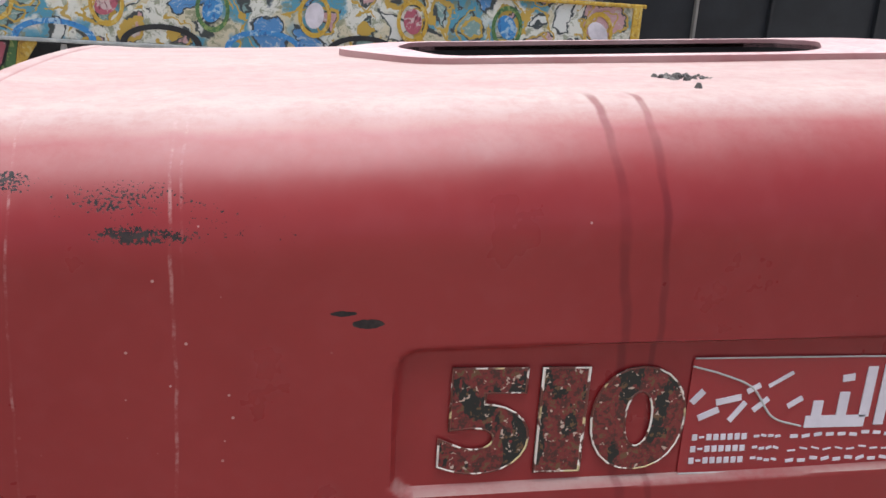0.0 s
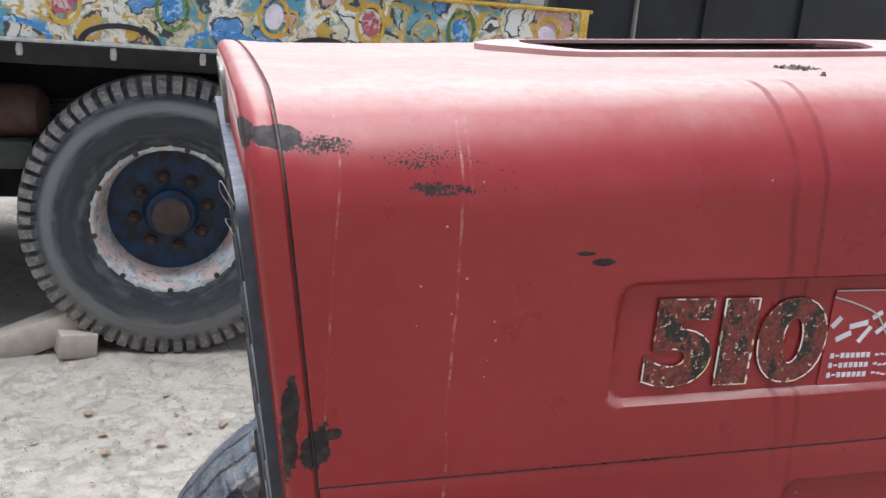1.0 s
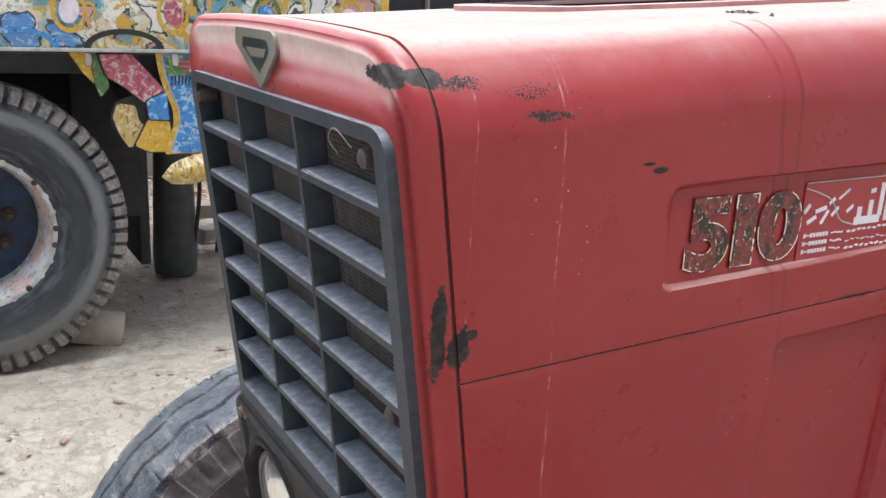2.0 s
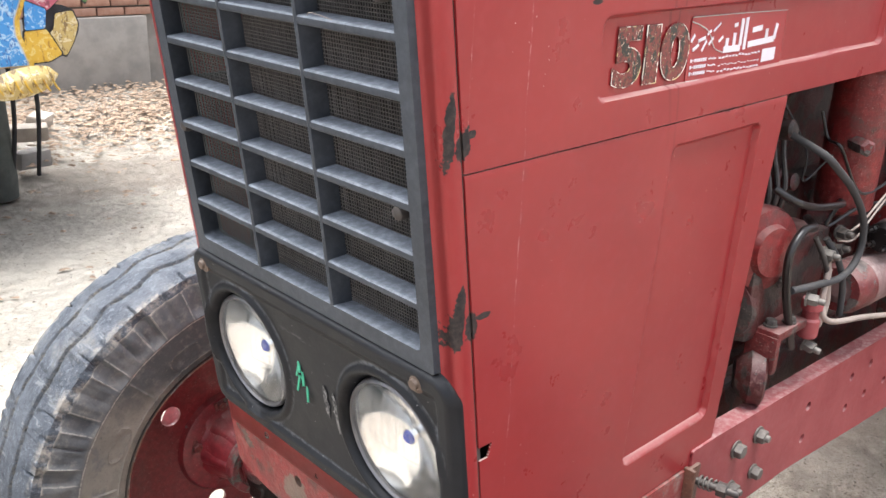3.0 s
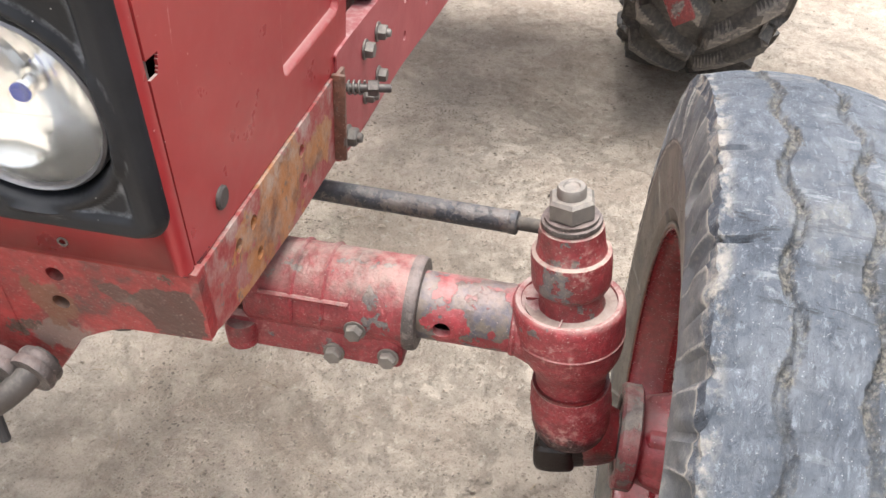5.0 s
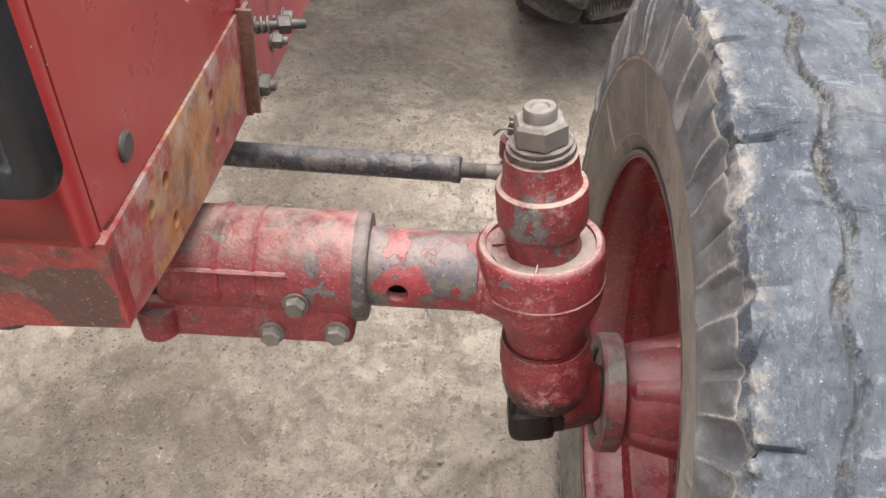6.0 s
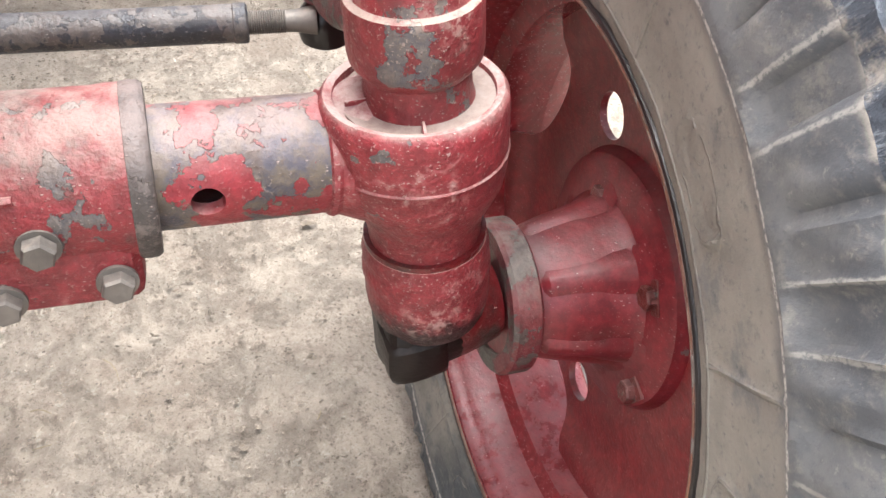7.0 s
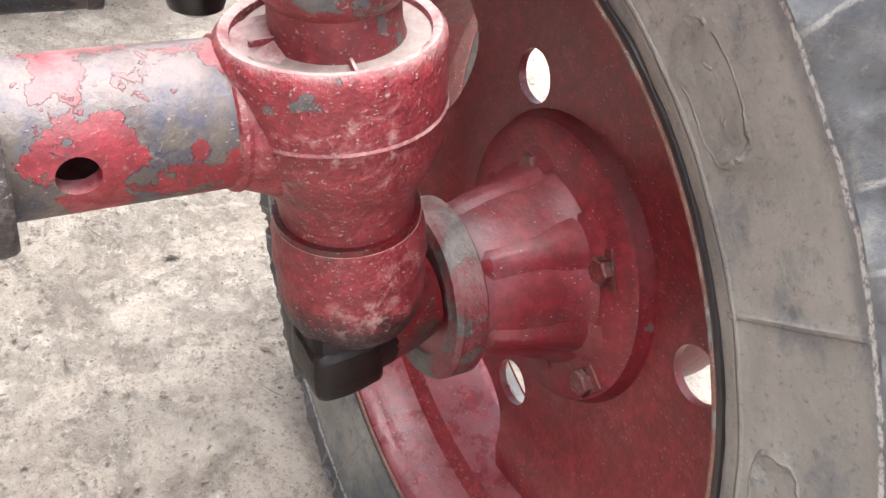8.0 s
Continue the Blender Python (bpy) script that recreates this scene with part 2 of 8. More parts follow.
def sidewall():
    """A tyre's wall: caked brown-grey with dust inside, darker rubber on the side lugs, a pale rubbed line between them."""
    n = Nodes("dusty_tyre_wall", 0.8)
    x, y, z = n.sep()
    r = n.math("SQRT", n.math("ADD", n.math("MULTIPLY", x, x), n.math("MULTIPLY", z, z)))
    a, b, c = n.noise(12, 6, 0.65), n.noise(60, 6, 0.72), n.noise(230, 4, 0.7)
    inner = n.mix(n.ramp(a, 0.35, 0.65), (0.150, 0.137, 0.117), (0.225, 0.206, 0.176))
    # the wall gets darker towards its front and bottom
    low_front = n.ramp(n.math("ADD", n.math("MULTIPLY", x, 0.8), n.math("ADD", z, n.math("MULTIPLY", n.math("SUBTRACT", a, 0.5), 0.16))), -0.30, -0.20, 1.0, 0.0)
    inner = n.mix(low_front, inner, (0.055, 0.060, 0.064))
    inner = n.mix(n.ramp(n.noise(19, 6, 0.72), 0.52, 0.64, 0.0, 0.6), inner, (0.092, 0.096, 0.102))
    outer = n.mix(n.ramp(a, 0.40, 0.66), (0.058, 0.062, 0.069), (0.108, 0.108, 0.107))
    col = n.mix(n.ramp(n.math("ADD", r, n.math("MULTIPLY", n.math("SUBTRACT", a, 0.5), 0.05)), 0.358, 0.372), inner, outer)
    col = n.mix(n.ramp(b, 0.50, 0.68, 0.0, 0.45), col, (0.20, 0.185, 0.16))
    col = n.mix(n.ramp(b, 0.30, 0.42, 0.6, 0.0), col, (0.06, 0.06, 0.062))
    w = n.t.nodes.new("ShaderNodeCombineXYZ")
    n.put(w.inputs[0], n.math("MULTIPLY", n.math("ARCTAN2", z, x), 1.0))
    n.put(w.inputs[1], n.math("MULTIPLY", r, 2.2))
    scratch = n.noise(70, 5, 0.75, vec=w.outputs[0])
    col = n.mix(n.ramp(scratch, 0.54, 0.68, 0.0, 0.55), col, (0.055, 0.058, 0.066))
    col = n.mix(n.ramp(scratch, 0.30, 0.42, 0.5, 0.0), col, (0.21, 0.20, 0.18))
    line = n.ramp(n.math("ABSOLUTE", n.math("SUBTRACT", r, n.math("ADD", 0.3660, n.math("MULTIPLY", n.math("SUBTRACT", b, 0.5), 0.006)))), 0.0008, 0.0022, 1.0, 0.0)
    col = n.mix(n.math("MULTIPLY", line, n.ramp(c, 0.38, 0.55)), col, (0.34, 0.32, 0.29))
    mud = n.math("MULTIPLY", n.ramp(r, 0.424, 0.434), n.ramp(n.noise(30, 5, 0.7), 0.42, 0.56))
    col = n.mix(mud, col, (0.42, 0.38, 0.32))
    lug = n.math("FRACT", n.math("ADD", n.math("MULTIPLY", n.math("DIVIDE", n.math("ARCTAN2", z, x), 6.28319), 26.0), 0.5))
    rib = n.ramp(n.math("ABSOLUTE", n.math("SUBTRACT", n.math("ABSOLUTE", n.math("SUBTRACT", lug, 0.5)), n.math("ADD", 0.17, n.math("MULTIPLY", n.math("SUBTRACT", b, 0.5), 0.05)))), 0.006, 0.022, 0.6, 0.0)
    col = n.mix(n.math("MULTIPLY", n.math("MULTIPLY", rib, n.ramp(r, 0.366, 0.376)), n.ramp(c, 0.36, 0.52, 0.15, 1.0)), col, (0.30, 0.285, 0.255))
    # oval medallions, rings and radial seams moulded into the wall
    f = n.math("FRACT", n.math("MULTIPLY", n.math("DIVIDE", n.math("ARCTAN2", z, x), 6.28319), 10.0))
    u = n.math("DIVIDE", n.math("SUBTRACT", f, 0.5), 0.17)
    v = n.math("DIVIDE", n.math("SUBTRACT", r, 0.311), 0.0165)
    e = n.math("POWER", n.math("ADD", n.math("POWER", n.math("ABSOLUTE", u), 3.0), n.math("POWER", n.math("ABSOLUTE", v), 3.0)), 0.3333)
    e = n.math("ADD", e, n.math("MULTIPLY", n.math("SUBTRACT", b, 0.5), 0.22))
    oval = n.ramp(n.math("ABSOLUTE", n.math("SUBTRACT", e, 1.0)), 0.02, 0.06, 1.0, 0.0)
    tri = n.math("ADD", n.math("ABSOLUTE", n.math("MULTIPLY", u, 1.1)), n.math("MULTIPLY", v, 0.7))
    mark = n.ramp(n.math("ABSOLUTE", n.math("SUBTRACT", tri, 0.5)), 0.04, 0.12, 0.8, 0.0)
    mark = n.math("MULTIPLY", mark, n.ramp(e, 0.62, 0.72, 1.0, 0.0))
    seam = n.math("MULTIPLY", n.ramp(n.math("ABSOLUTE", n.math("SUBTRACT", f, 0.02)), 0.004, 0.010, 0.5, 0.0), n.ramp(r, 0.280, 0.284))
    ring = n.ramp(n.math("ABSOLUTE", n.math("SUBTRACT", r, 0.287)), 0.0006, 0.0018, 0.7, 0.0)
    mould = n.math("MULTIPLY", n.most(n.math("MULTIPLY", oval, n.ramp(n.noise(24, 4, 0.7), 0.44, 0.56, 0.0, 1.0)), n.math("MULTIPLY", mark, n.ramp(n.noise(60, 3), 0.54, 0.60, 0.0, 0.5)), seam, ring), n.ramp(r, 0.3645, 0.3595))
    col = n.mix(n.math("MULTIPLY", mould, n.ramp(b, 0.42, 0.58, 0.1, 0.75)), col, (0.23, 0.215, 0.19))
    n.bump(n.math("ADD", n.math("MULTIPLY", mould, 0.9), n.math("ADD", n.math("MULTIPLY", b, 0.6), n.math("MULTIPLY", c, 0.35))), 0.0024, 0.9)
    return n.done(col, 0.8)


def truck_tyre():
    """A truck tyre's wall: blue-grey bands of bleached and darker rubber, streaked round, muddy at the rim of the tread."""
    n = Nodes("weathered_truck_tyre_rubber", 0.75)
    x, y, z = n.sep()
    r = n.math("SQRT", n.math("ADD", n.math("MULTIPLY", x, x), n.math("MULTIPLY", z, z)))
    w = n.t.nodes.new("ShaderNodeCombineXYZ")
    n.put(w.inputs[0], n.math("MULTIPLY", n.math("ARCTAN2", z, x), 0.35))
    n.put(w.inputs[1], n.math("MULTIPLY", r, 4.0))
    streak, blotch = n.noise(7, 5, 0.65, vec=w.outputs[0]), n.noise(6, 5, 0.65)
    col = n.mix(n.ramp(streak, 0.42, 0.68), (0.018, 0.021, 0.026), (0.075, 0.083, 0.092))
    col = n.mix(n.ramp(n.math("ABSOLUTE", n.math("SUBTRACT", r, 0.475)), 0.008, 0.035, 0.7, 0.0), col, (0.19, 0.20, 0.205))
    col = n.mix(n.ramp(n.math("ABSOLUTE", n.math("SUBTRACT", r, 0.400)), 0.020, 0.045, 0.8, 0.0), col, (0.030, 0.034, 0.040))
    mud = n.math("MULTIPLY", n.ramp(n.math("SUBTRACT", r, n.math("MULTIPLY", z, 0.35)), 0.50, 0.68), n.ramp(blotch, 0.35, 0.6, 0.3, 1.0))
    col = n.mix(mud, col, (0.15, 0.142, 0.125))
    n.bump(n.noise(90, 4, 0.7), 0.002, 0.7)
    return n.done(col, 0.75)


def worn_tread():
    """The worn running face of a tyre: blue-grey, scuffed, pale with mud along its shoulders and in its grooves, where
    shade is painted in too.
    """
    n = Nodes("worn_tread_rubber", 0.6)
    x, y, z = n.sep()
    a, b, c = n.noise(13, 6, 0.65), n.noise(70, 6, 0.75), n.noise(240, 3, 0.6)
    col = n.mix(n.ramp(a, 0.3, 0.7), (0.050, 0.058, 0.072), (0.095, 0.106, 0.124))
    col = n.mix(n.ramp(b, 0.58, 0.76, 0.0, 0.6), col, (0.30, 0.285, 0.255))
    col = n.mix(n.ramp(b, 0.30, 0.42, 0.85, 0.0), col, (0.035, 0.037, 0.042))
    col = n.mix(n.ramp(c, 0.66, 0.72, 0.0, 0.35), col, (0.40, 0.40, 0.40))
    turn = n.math("MULTIPLY", n.math("FRACT", n.math("DIVIDE", n.math("ARCTAN2", z, x), 6.28319)), 6.28319)
    zig = n.math("ADD", n.math("MULTIPLY", n.math("SINE", n.math("MULTIPLY", turn, 26.0)), 0.048), n.math("MULTIPLY", n.math("SINE", n.math("MULTIPLY", turn, 29.38)), 0.03))
    across = n.math("SUBTRACT", n.math("DIVIDE", y, 0.0912), zig)
    near = n.math("MINIMUM", n.math("ABSOLUTE", n.math("ADD", across, 0.33)), n.math("ABSOLUTE", n.math("SUBTRACT", across, 0.36)))
    groove = n.math("MULTIPLY", n.ramp(n.math("ADD", near, n.math("MULTIPLY", n.math("SUBTRACT", b, 0.5), 0.30)), 0.03, 0.09, 1.0, 0.0), n.ramp(n.noise(25, 5, 0.7), 0.38, 0.60, 0.15, 0.9))
    col = n.mix(n.math("MULTIPLY", n.ramp(n.noise(5, 5, 0.7), 0.56, 0.66), n.ramp(b, 0.42, 0.6, 0.1, 0.6)), col, (0.21, 0.19, 0.155))
    col = n.mix(n.ramp(n.voro(150), 0.06, 0.10, 0.6, 0.0), col, (0.42, 0.42, 0.42))
    w = n.t.nodes.new("ShaderNodeCombineXYZ")
    n.put(w.inputs[0], n.math("MULTIPLY", y, 1.0))
    n.put(w.inputs[1], n.math("MULTIPLY", turn, 0.20))
    scuff = n.noise(150, 6, 0.8, vec=w.outputs[0], dist=0.5)
    col = n.mix(n.ramp(scuff, 0.54, 0.62, 0.0, 0.7), col, (0.165, 0.183, 0.208))
    col = n.mix(n.ramp(scuff, 0.36, 0.45, 0.7, 0.0), col, (0.040, 0.046, 0.058))
    tear = n.noise(46, 6, 0.75, vec=n.mapped((1.0, 0.22, 1.0)), dist=0.4)
    col = n.mix(n.math("MULTIPLY", n.ramp(tear, 0.57, 0.63, 0.0, 0.6), n.ramp(n.noise(4.5, 3), 0.46, 0.56)), col, (0.25, 0.26, 0.27))
    col = n.mix(n.math("MULTIPLY", n.ramp(tear, 0.40, 0.45, 0.8, 0.0), n.ramp(n.noise(4.5, 3), 0.44, 0.54)), col, (0.030, 0.033, 0.038))
    # upward faces of the tread are paler in patches
    lie = n.math("MULTIPLY", n.ramp(n.up(), 0.25, 0.95), n.ramp(n.noise(10, 5, 0.7), 0.42, 0.62, 0.0, 0.30))
    col = n.mix(lie, col, (0.19, 0.20, 0.215))
    # grooves: pale mud spots over a dark tint painted as their shade
    col = n.mix(groove, col, n.mix(n.ramp(c, 0.42, 0.62), (0.050, 0.048, 0.046), (0.155, 0.142, 0.120)))
    shoulder = n.math("MULTIPLY", n.ramp(n.math("ABSOLUTE", y), 0.074, 0.088), n.ramp(n.noise(26, 5, 0.7), 0.46, 0.58))
    col = n.mix(n.math("MULTIPLY", shoulder, n.ramp(b, 0.35, 0.6, 0.2, 0.9)), col, (0.30, 0.275, 0.24))
    n.bump(n.math("ADD", n.math("MULTIPLY", b, 0.7), n.math("ADD", n.math("MULTIPLY", scuff, 1.2), n.math("MULTIPLY", c, 0.3))), 0.004, 0.9)
    n.b.inputs["Specular IOR Level"].default_value = 0.22
    return n.done(col, 0.72)


def dusty(name, base, dust=0.4, rough=0.55, metal=0.0, scale=1.0, second=None, powder=DUST, spec=0.5, even=0.2):
    """A plain paint, plastic or metal with wear at two scales and some dust on top."""
    n = Nodes(name, rough, metal)
    n.b.inputs["Specular IOR Level"].default_value = spec
    a, b = n.noise(14 * scale, 5), n.noise(120 * scale, 4, 0.7)
    col = n.mix(n.ramp(a, 0.3, 0.7), base, second or tuple(min(1, 1.5 * v + 0.004) for v in base))
    lie = n.ramp(n.up(), 0.1, 0.95, 0.12, 1.0)
    d = n.math("MULTIPLY", lie, n.ramp(b, 0.35, 0.75, even, 1.0))
    d = n.math("MULTIPLY", d, dust)
    col = n.mix(d, col, powder)
    n.bump(b, 0.0008, 0.6)
    return n.done(col, n.math("ADD", rough, n.math("MULTIPLY", d, 0.3)))


def ground_dirt():
    n = Nodes("trodden_pale_dirt", 0.95)
    x, y, z = n.sep()
    a, b, c, d = n.noise(0.9, 5, 0.6), n.noise(7, 6, 0.7), n.noise(46, 6, 0.8), n.noise(230, 4, 0.7)
    dry = n.ramp(n.math("ADD", y, n.math("MULTIPLY", a, 1.2)), 0.4, 2.0)
    col = n.mix(n.ramp(a, 0.35, 0.65), (0.435, 0.362, 0.285), (0.515, 0.437, 0.355))
    col = n.mix(dry, col, (0.63, 0.575, 0.49))
    dark = n.mix(dry, (0.228, 0.177, 0.137), (0.45, 0.40, 0.325))
    col = n.mix(n.ramp(n.noise(2.4, 6, 0.65, dist=0.5), 0.48, 0.64, 0.0, 0.55), col, dark)
    # browner dirt beyond y 3.3, with the truck's shade painted into it
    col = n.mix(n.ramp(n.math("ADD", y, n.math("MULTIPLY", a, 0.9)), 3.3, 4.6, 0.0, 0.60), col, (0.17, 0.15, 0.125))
    col = n.mix(n.ramp(b, 0.52, 0.70, 0.0, 0.5), col, dark)
    col = n.mix(n.ramp(n.noise(17, 7, 0.75, dist=0.6), 0.47, 0.62, 0.0, 0.38), col, dark)
    col = n.mix(n.ramp(c, 0.52, 0.62, 0.0, 0.55), col, dark)
    col = n.mix(n.ramp(n.noise(120, 5, 0.75), 0.55, 0.63, 0.0, 0.6), col, dark)
    col = n.mix(n.ramp(c, 0.33, 0.44, 0.7, 0.0), col, n.mix(dry, (0.58, 0.53, 0.44), (0.66, 0.61, 0.53)))
    col = n.mix(n.ramp(d, 0.57, 0.66, 0.0, 0.72), col, (0.14, 0.105, 0.075))
    col = n.mix(n.ramp(d, 0.32, 0.40, 0.4, 0.0), col, (0.62, 0.57, 0.50))
    crust = n.math("ADD", n.noise(6.5, 6, 0.66), n.math("MULTIPLY", n.math("SUBTRACT", c, 0.5), 0.3))
    col = n.mix(n.ramp(crust, 0.51, 0.60, 0.0, 0.30), col, n.mix(dry, (0.55, 0.475, 0.385), (0.70, 0.65, 0.57)))
    col = n.mix(n.ramp(crust, 0.38, 0.46, 0.22, 0.0), col, dark)
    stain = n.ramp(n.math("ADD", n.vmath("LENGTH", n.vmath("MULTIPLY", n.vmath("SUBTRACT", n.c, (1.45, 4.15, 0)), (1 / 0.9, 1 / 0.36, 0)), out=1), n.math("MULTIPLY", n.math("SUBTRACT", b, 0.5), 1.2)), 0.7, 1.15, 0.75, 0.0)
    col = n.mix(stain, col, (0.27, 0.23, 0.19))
    n.bump(n.math("ADD", n.math("MULTIPLY", n.ramp(crust, 0.48, 0.60), 0.25), n.math("ADD", n.math("MULTIPLY", b, 0.9), n.math("ADD", n.math("MULTIPLY", c, 0.75), n.math("MULTIPLY", d, 0.22)))), 0.024, 0.9)
    return n.done(col)


def orange_rust():
    n = Nodes("rusty_red_plate", 0.7)
    x, y, z = n.sep()
    a, b = n.noise(18, 6, 0.65), n.noise(80, 5, 0.7)
    col = n.mix(n.ramp(b, 0.35, 0.7), (0.22, 0.022, 0.022), (0.28, 0.075, 0.06))
    rust = n.most(n.blot((0.25, -0.27, 0.75), (0.10, 0.05, 0.06), a, 1.3), n.blot((0.37, -0.27, 0.74), (0.05, 0.05, 0.03), a, 1.3), n.math("MULTIPLY", n.ramp(a, 0.63, 0.70), 0.8))
    col = n.mix(rust, col, n.mix(n.ramp(a, 0.42, 0.6), (0.31, 0.12, 0.036), (0.13, 0.055, 0.03)))
    col = n.mix(n.ramp(b, 0.58, 0.66, 0.0, 0.8), col, (0.10, 0.08, 0.07))
    d = n.math("MULTIPLY", n.ramp(n.noise(34, 6, 0.7), 0.4, 0.7), n.ramp(z, 0.75, 0.81, 0.3, 0.8))
    col = n.mix(d, col, (0.38, 0.34, 0.29))
    n.bump(b, 0.0014, 0.8)
    return n.done(col, 0.68)


def folk_paint(name, ground, seed):
    """Hand-painted truck art: bordered cartouches of blue, white and pink among yellow scrolls."""
    n = Nodes(name, 0.5)
    v = n.mapped((1, 1, 1), (seed * 0.37, 0, seed * 0.11))
    warp = n.vmath("ADD", v, n.vmath("MULTIPLY", n.vmath("SUBTRACT", n.noise(8, 4, vec=v, out="Color"), (0.5, 0.5, 0.5)), (0.17, 0.0, 0.15)))
    flat = n.vmath("MULTIPLY", warp, (1, 0, 1))
    cell = n.voro(7.0, vec=flat, rnd=0.75)
    tint = n.voro(7.0, vec=flat, out="Color", rnd=0.75)
    t = n.sep(tint)[0]
    fill = n.mix(n.ramp(t, 0.28, 0.30), (0.09, 0.25, 0.52), (0.68, 0.68, 0.64))
    fill = n.mix(n.ramp(t, 0.58, 0.60), fill, (0.52, 0.30, 0.31))
    fill = n.mix(n.ramp(t, 0.78, 0.80), fill, (0.20, 0.32, 0.30))
    brush = n.noise(30, 5, 0.75, vec=n.vmath("MULTIPLY", flat, (0.7, 1, 2.0)), dist=0.8)
    fill = n.mix(n.ramp(brush, 0.53, 0.62, 0.0, 0.8), fill, (0.58, 0.60, 0.56))
    fill = n.mix(n.ramp(brush, 0.30, 0.38, 0.8, 0.0), fill, (0.07, 0.10, 0.14))
    edge = n.voro(7.0, vec=flat, feature="DISTANCE_TO_EDGE", rnd=0.75)
    back = n.mix(n.ramp(n.noise(3.2, 2, vec=flat), 0.46, 0.50), ground, (0.70, 0.69, 0.62))
    back = n.mix(n.ramp(n.noise(4.1, 2, vec=n.mapped((1, 1, 1), (3, 2, 1), vec=flat)), 0.50, 0.56), back, (0.09, 0.30, 0.42))
    back = n.mix(n.ramp(n.noise(34, 4, 0.7, vec=flat), 0.50, 0.60, 0.0, 0.8), back, (0.22, 0.24, 0.14))
    col = n.mix(n.ramp(edge, 0.10, 0.13, 1.0, 0.0), fill, back)
    col = n.mix(n.math("MULTIPLY", n.ramp(edge, 0.10, 0.12), n.ramp(edge, 0.15, 0.17, 1.0, 0.0)), col, (0.05, 0.06, 0.06))
    curl = n.ramp(n.math("ABSOLUTE", n.math("SUBTRACT", n.math("FRACT", n.math("MULTIPLY", cell, 4.5)), 0.5)), 0.10, 0.16, 1.0, 0.0)
    col = n.mix(n.math("MULTIPLY", curl, n.ramp(t, 0.45, 0.5)), col, (0.52, 0.34, 0.06))
    col = n.mix(n.ramp(n.noise(60, 5, 0.75), 0.60, 0.72, 0.0, 0.6), col, (0.45, 0.40, 0.33))
    n.bump(n.noise(70, 4), 0.001, 0.5)
    return n.done(col, 0.5)


def glass(name):
    """Clear pressed lamp glass with a haze of dust, faint upright flutes above and a mould line across."""
    n = Nodes(name)
    t = n.t
    clear, gloss, haze, mixer, veil, fres = (t.nodes.new(k) for k in ("ShaderNodeBsdfTransparent", "ShaderNodeBsdfGlossy", "ShaderNodeBsdfDiffuse", "ShaderNodeMixShader", "ShaderNodeMixShader", "ShaderNodeFresnel"))
    x, y, z = n.sep()
    flute = n.math("MULTIPLY", n.ramp(n.math("SINE", n.math("MULTIPLY", y, 560.0)), 0.1, 0.9), n.ramp(z, 0.962, 0.966, 0.0, 0.10))
    line = n.ramp(n.math("ABSOLUTE", n.math("SUBTRACT", z, 0.9635)), 0.0006, 0.0016, 0.3, 0.0)
    dust = n.ramp(n.noise(60, 5, 0.7), 0.35, 0.75, 0.05, 0.22)
    n.put(veil.inputs[0], n.most(n.math("ADD", flute, dust), line))
    haze.inputs["Color"].default_value = (0.62, 0.62, 0.60, 1)
    gloss.inputs["Roughness"].default_value = 0.05
    fres.inputs["IOR"].default_value = 1.5
    t.links.new(fres.outputs[0], mixer.inputs[0])
    t.links.new(clear.outputs[0], mixer.inputs[1])
    t.links.new(gloss.outputs[0], mixer.inputs[2])
    t.links.new(mixer.outputs[0], veil.inputs[1])
    t.links.new(haze.outputs[0], veil.inputs[2])
    t.links.new(veil.outputs[0], t.nodes["Material Output"].inputs[0])
    t.nodes.remove(n.b)
    return n.m


def old_decal():
    """What is left of printed foil numerals: red showing through black, silver and gilt scraps."""
    n = Nodes("worn_foil_numeral", 0.3)
    a, b = n.noise(62, 4, 0.6, vec=n.mapped((1, 1, 0.6))), n.noise(190, 4, 0.7)
    col = n.mix(n.ramp(a, 0.545, 0.56), n.mix(n.ramp(b, 0.42, 0.52), (0.060, 0.019, 0.015), (0.185, 0.022, 0.023)), (0.008, 0.012, 0.012))
    col = n.mix(n.ramp(b, 0.57, 0.60), col, (0.14, 0.075, 0.034))
    col = n.mix(n.ramp(b, 0.33, 0.36, 1.0, 0.0), col, (0.21, 0.026, 0.03))
    col = n.mix(n.ramp(n.noise(260, 2), 0.66, 0.68), col, (0.55, 0.42, 0.34))
    return n.done(col, 0.3)


def foil_edge():
    n = Nodes("chipped_silver_outline", 0.4)
    a = n.noise(85, 3, 0.6)
    col = n.mix(n.ramp(a, 0.50, 0.54), (0.13, 0.035, 0.025), (0.82, 0.74, 0.66))
    return n.done(n.mix(n.ramp(n.noise(60, 2), 0.6, 0.64), col, (0.66, 0.54, 0.28)), 0.4)


